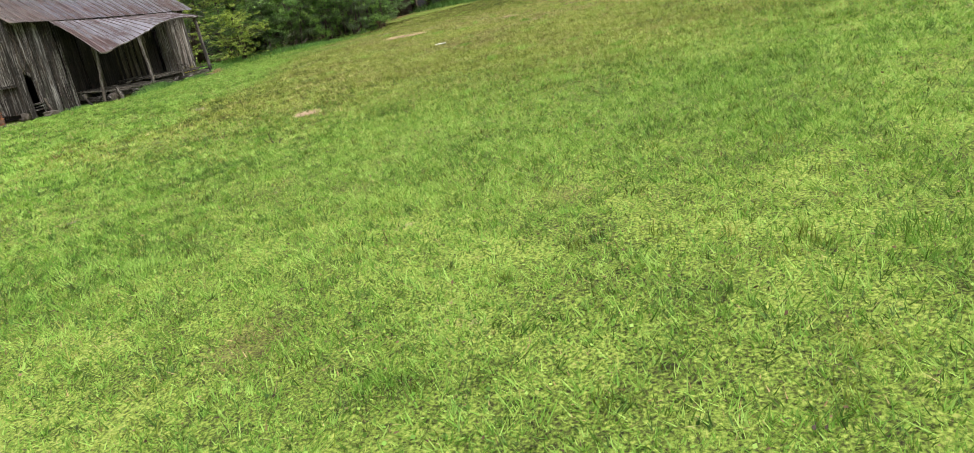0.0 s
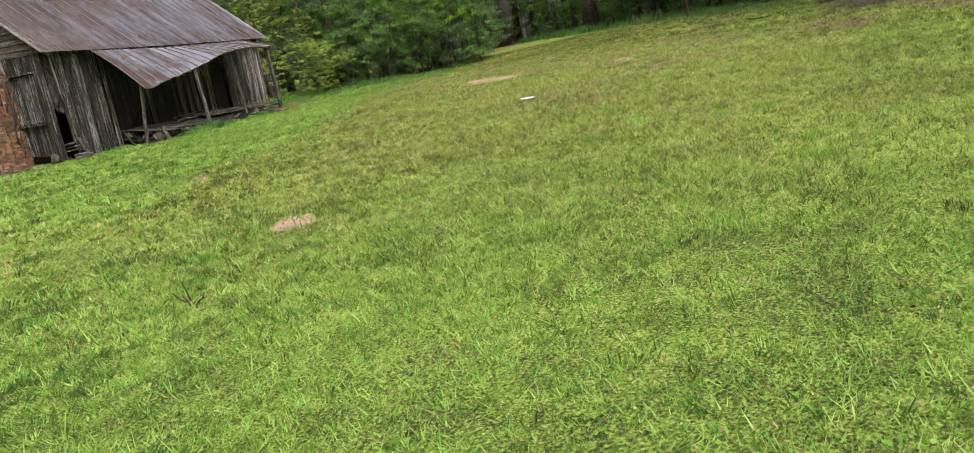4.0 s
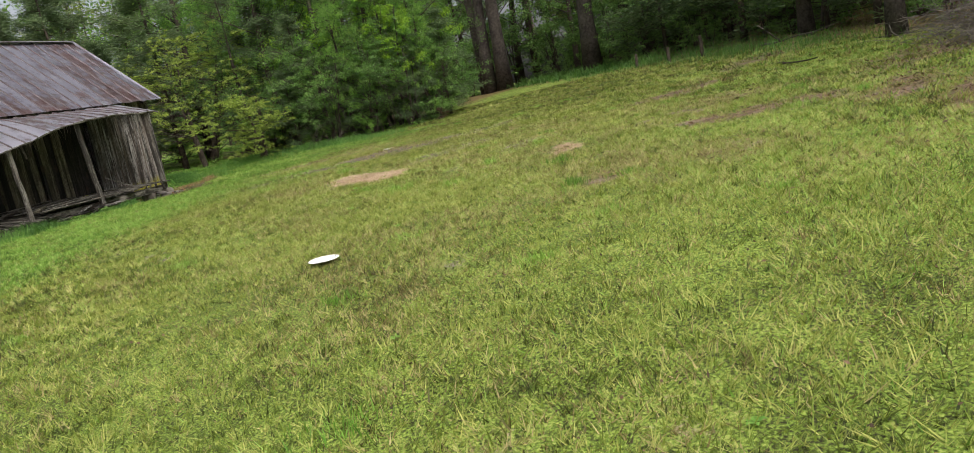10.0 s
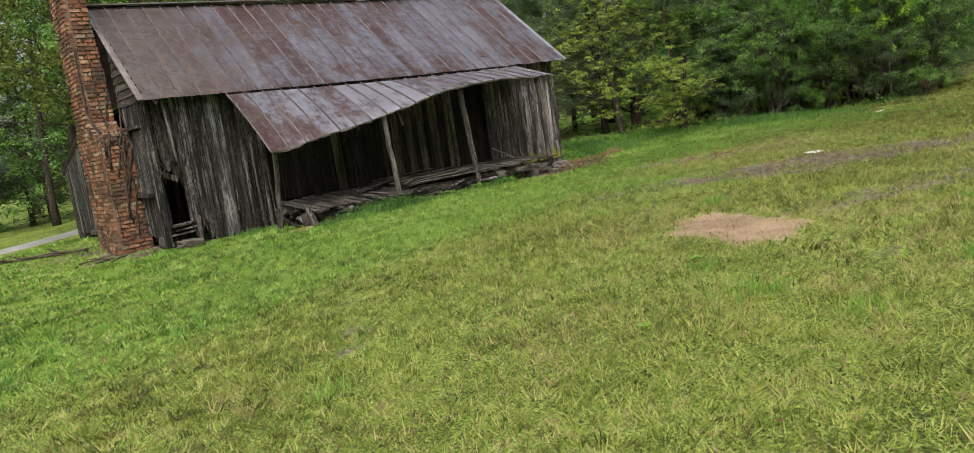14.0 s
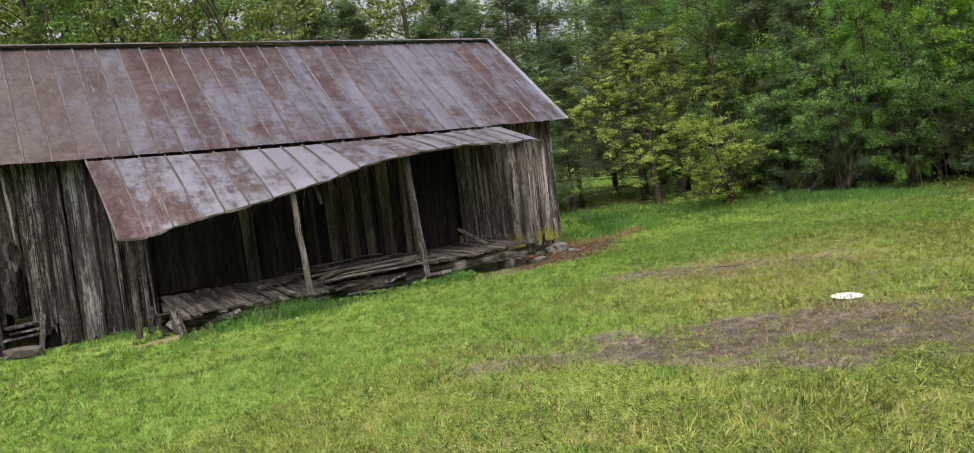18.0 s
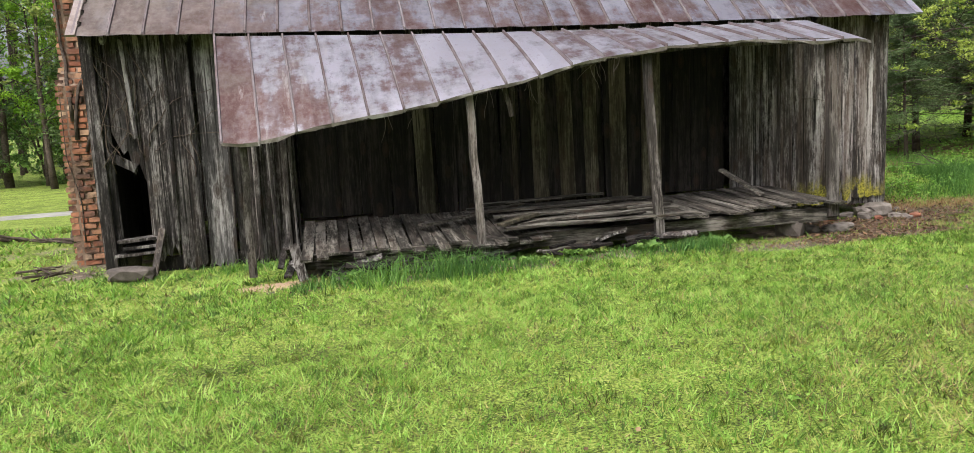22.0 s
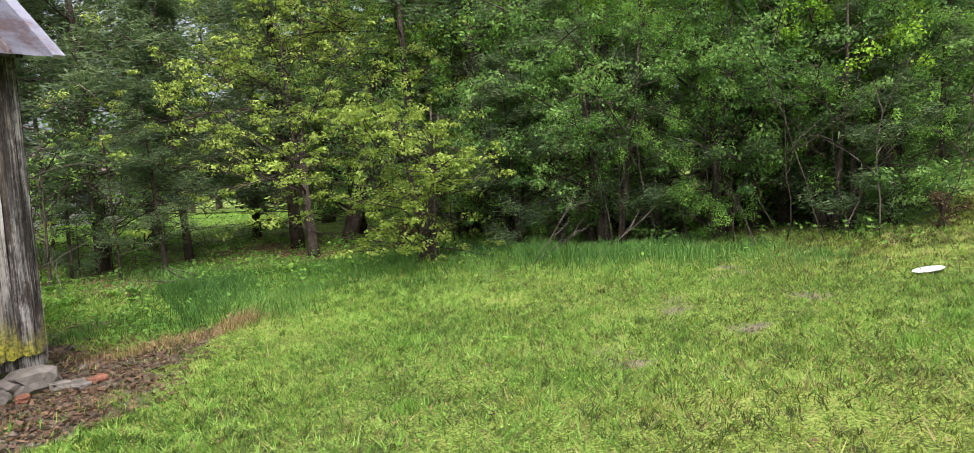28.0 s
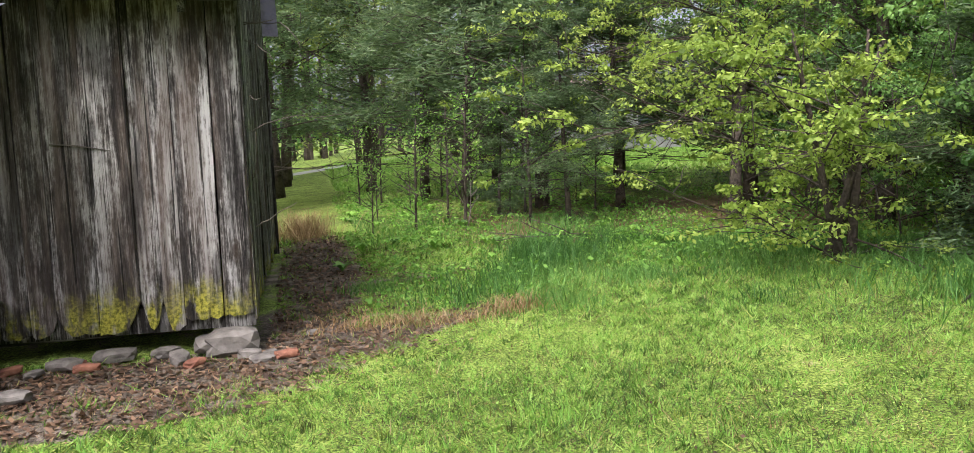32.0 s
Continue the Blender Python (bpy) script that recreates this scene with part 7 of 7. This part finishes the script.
# ---- small plants in the meadow ----
def weed(name, x, y, n, size, seed, mat, label, up=0.5):
    nr, rr = np.random.default_rng(seed), random.Random(seed)
    top = thing(name, (x, y, float(gz(x, y))), label, "weed", "broadleaf weeds")
    for i in range(n):
        a = 2 * math.pi * i / n + rr.uniform(-0.3, 0.3)
        L = size * rr.uniform(0.7, 1.2)
        d = Vector((math.cos(a), math.sin(a), 0))
        s = Vector((-d.y, d.x, 0)) * L * 0.3
        z = up * L
        pts = [Vector((0, 0, 0.01)), d * L * 0.4 - s + Vector((0, 0, z * 0.8)), d * L * 0.4 + s + Vector((0, 0, z * 0.8)), d * L * 0.75 - s * 0.7 + Vector((0, 0, z)), d * L * 0.75 + s * 0.7 + Vector((0, 0, z)), d * L + Vector((0, 0, z * 0.7)), d * L * 0.45 + Vector((0, 0, z * 0.65)), d * L * 0.75 + Vector((0, 0, z * 0.85))]
        me = fast_mesh("leaf", [tuple(p) for p in pts], [(0, 6, 1), (0, 2, 6), (1, 6, 3), (6, 7, 3), (6, 2, 7), (2, 4, 7), (3, 7, 5), (7, 4, 5)], mat, np.full(8, rr.uniform(0.5, 1.0)))
        part_mesh("leaf", me, top)
    return top


wr = random.Random(17)
for x, y, n, s in ((7.74, -5.95, 7, 0.12), (6.96, -5.82, 6, 0.08), (7.14, -6.26, 7, 0.12), (8.06, -6.89, 6, 0.09), (8.05, -4.5, 5, 0.08), (9.4, -6.6, 6, 0.1), (11.7, -3.4, 6, 0.12), (0.3, -11.2, 7, 0.15), (0.9, -11.9, 6, 0.12), (-2.2, -12.9, 6, 0.12), (-1.0, -11.8, 6, 0.11), (2.6, -12.4, 6, 0.13),
                   (3.4, -7.6, 5, 0.1), (4.4, -6.4, 5, 0.09), (5.6, -5.6, 5, 0.1), (6.3, -4.6, 5, 0.1), (-9.74, -16.1, 5, 0.1), (-5.1, -14.2, 5, 0.1), (-6.2, -16.0, 5, 0.1), (-12.2, -15.0, 5, 0.1), (10.6, -4.2, 5, 0.1)):
    weed("broadleaf_weed", x, y, n, s * 0.42, wr.randint(0, 9999), M_GREEN, "small bright broadleaf weed growing in the lawn")
for i in range(18):
    x = wr.choice((wr.uniform(4.2, 5.1), wr.uniform(2.2, 8.0)))
    weed("porch_weed", x, -1.72 + wr.uniform(-0.12, 0.08), 9, wr.uniform(0.05, 0.13), wr.randint(0, 9999), M_DEEP, "leafy weed growing up against the porch edge", 0.95)
for i in range(60):
    x, y = wr.uniform(10.6, 16.0), wr.uniform(2.0, 10.0)
    weed("undergrowth_plant", x, y, 9, wr.uniform(0.07, 0.16), wr.randint(0, 9999), M_GREEN if i % 3 else M_TALL, "low leafy plant in the undergrowth beside the cabin", 0.8)


# fallen dead leaves and clods scattered over the meadow
def clods():
    g = np.random.default_rng(71)
    n = 26000
    x, y = g.uniform(-21, 14, n), g.uniform(-20, -2, n)
    ok = (off_line(x, y) < 7) & ~indoors(x, y)
    pts = np.stack([x[ok], y[ok], gz(x[ok], y[ok]) + g.uniform(0.015, 0.035, ok.sum())], -1)
    m = len(pts)
    a = np.stack([g.normal(0, 1, m), g.normal(0, 1, m), g.normal(0, 0.35, m)], -1)
    a /= np.linalg.norm(a, axis=1)[:, None]
    b = np.cross(a, np.stack([g.normal(0, 0.4, m), g.normal(0, 0.4, m), np.ones(m)], -1))
    s = (0.005 + 0.011 * g.random(m) ** 3)[:, None]
    v = np.stack([pts - a * s, pts + b * s * 0.6, pts + a * s, pts - b * s * 0.6], 1).reshape(-1, 3)
    me = fast_mesh("dead_leaves", v, np.arange(4 * m).reshape(-1, 4), M_BROWN, np.repeat(np.clip(g.normal(0.3, 0.3, m), 0, 1), 4), True)
    tagged(new("dead_leaves", me), "scattered brown dead leaves in the lawn", "dead leaves", kind="stuff")


clods()


def soil_lumps():
    """Small lumps of earth and pebbles on the worn ground."""
    g = np.random.default_rng(75)
    n = 150000
    x, y = g.uniform(1, 12, n), g.uniform(-13, 0.5, n)
    ok = (g.random(n) < np.clip(bare(x, y, 1) - 0.25, 0, 0.6)) & ~indoors(x, y)
    x, y = x[ok], y[ok]
    m = len(x)
    r = (0.005 + 0.024 * g.random(m) ** 4)[:, None, None]
    shape = np.array([(1, 0, 0), (0, 1, 0), (-1, 0, 0), (0, -1, 0), (0, 0, 0.8)], float)[None] * g.uniform(0.55, 1.3, (m, 5, 3))
    mid = np.stack([x, y, gz(x, y)], -1)[:, None]
    v = (mid + shape * r).reshape(-1, 3)
    o = 5 * np.arange(m)[:, None]
    t = np.concatenate([o + (0, 1, 4), o + (1, 2, 4), o + (2, 3, 4), o + (3, 0, 4)], 1).reshape(-1, 3)
    tagged(new("soil_lumps", fast_mesh("soil_lumps", v, t, M_EARTH)), "crumbs of grey-brown earth on the worn ground", "soil", kind="stuff")


soil_lumps()
rust = make_tree("dead_cedar_sprig", 55, 0.9, 0.015, M_BARK, M_BROWN, limbs=12, limb_len=0.4, low=0.1, count=900, size=0.06, spread=0.06, twigs=3, label="small rust-brown dead cedar sprig", category="shrub")
set_at(rust, 17.0, -5.9, 0, 0.55)


# ---- beyond the cabin: gravel drive and a house far off ----
def strip(name, pts, width, mat, label, up=0.03):
    pts = [Vector((*p, 0)) for p in pts]
    fine = []
    for a, b in zip(pts, pts[1:]):
        n = max(2, int((b - a).length / 0.8))
        fine += [a.lerp(b, i / n) for i in range(n)]
    fine.append(pts[-1])
    for _ in range(4):
        fine = [fine[0]] + [(p + q + r) / 3 for p, q, r in zip(fine, fine[1:], fine[2:])] + [fine[-1]]
    vs, fs = [], []
    for i, p in enumerate(fine):
        d = (fine[min(i + 1, len(fine) - 1)] - fine[max(i - 1, 0)]).normalized()
        s = Vector((-d.y, d.x, 0))
        for k in (-0.5, -0.25, 0, 0.25, 0.5):
            q = p + s * width * (k + 0.02 * math.sin(3.1 * i + 9 * k))
            vs.append((q.x, q.y, float(gz(q.x, q.y)) + up - 0.05 * (abs(k) == 0.5)))
    for i in range(len(fine) - 1):
        for k in range(4):
            fs.append((i * 5 + k, i * 5 + k + 1, (i + 1) * 5 + k + 1, (i + 1) * 5 + k))
    return tagged(new(name, mesh_of(name, vs, fs, mat, True)), label, "road", kind="structure")


strip("road", [(-40, 11), (-14, 12.6), (-5, 13.5), (-2.2, 14.1), (-0.2, 16.4), (2.8, 19.8), (8, 28), (13, 34), (20, 39), (34, 44)], 1.9, M_GRAVEL, "pale gravel drive curving through mown grass")
M_WALL = plain("white_siding", [(0.3, (0.2, 0.2, 0.19)), (0.7, (0.3, 0.3, 0.29))], 3, bump=0.1)
M_SHINGLE = plain("brown_shingle", [(0.3, (0.16, 0.11, 0.1)), (0.7, (0.27, 0.19, 0.17))], 4)
M_PANE = Nodes("window_glass", 0.08).color((0.04, 0.05, 0.06)).mat
hx, hy = 24.6, 34.5
house = thing("far_house", (hx, hy, float(gz(hx, hy))), "low pale grey house with a brown shingle roof among trees", "house")
bm = bmesh.new()
bmesh.ops.create_cube(bm, size=1)
for q in bm.verts:
    q.co = Vector((q.co.x * 9, q.co.y * 6, q.co.z * 2.6 + 1.3))
part("wall", bm, M_WALL, house)
bm = bmesh.new()
lo = [bm.verts.new(p) for p in ((-4.9, -3.4, 2.55), (4.9, -3.4, 2.55), (4.9, 3.4, 2.55), (-4.9, 3.4, 2.55))]
hi = [bm.verts.new(p) for p in ((-2.2, 0, 3.75), (2.2, 0, 3.75))]
for q in ((lo[0], lo[1], hi[1], hi[0]), (lo[1], lo[2], hi[1]), (lo[2], lo[3], hi[0], hi[1]), (lo[3], lo[0], hi[0]), lo[::-1]):
    bm.faces.new(q)
part("roof", bm, M_SHINGLE, house)
for wx in (-3, -0.6, 2.6):
    win = part("window", bent_box(bmesh.new(), (wx - 0.55, -3.03, 1.5), (wx + 0.55, -3.03, 1.5), 1.2, 0.06, (0, 0, 1)), M_WALL, house)
    part("pane", bent_box(bmesh.new(), (wx - 0.48, -3.07, 1.5), (wx + 0.48, -3.07, 1.5), 1.06, 0.03, (0, 0, 1)), M_PANE, win)
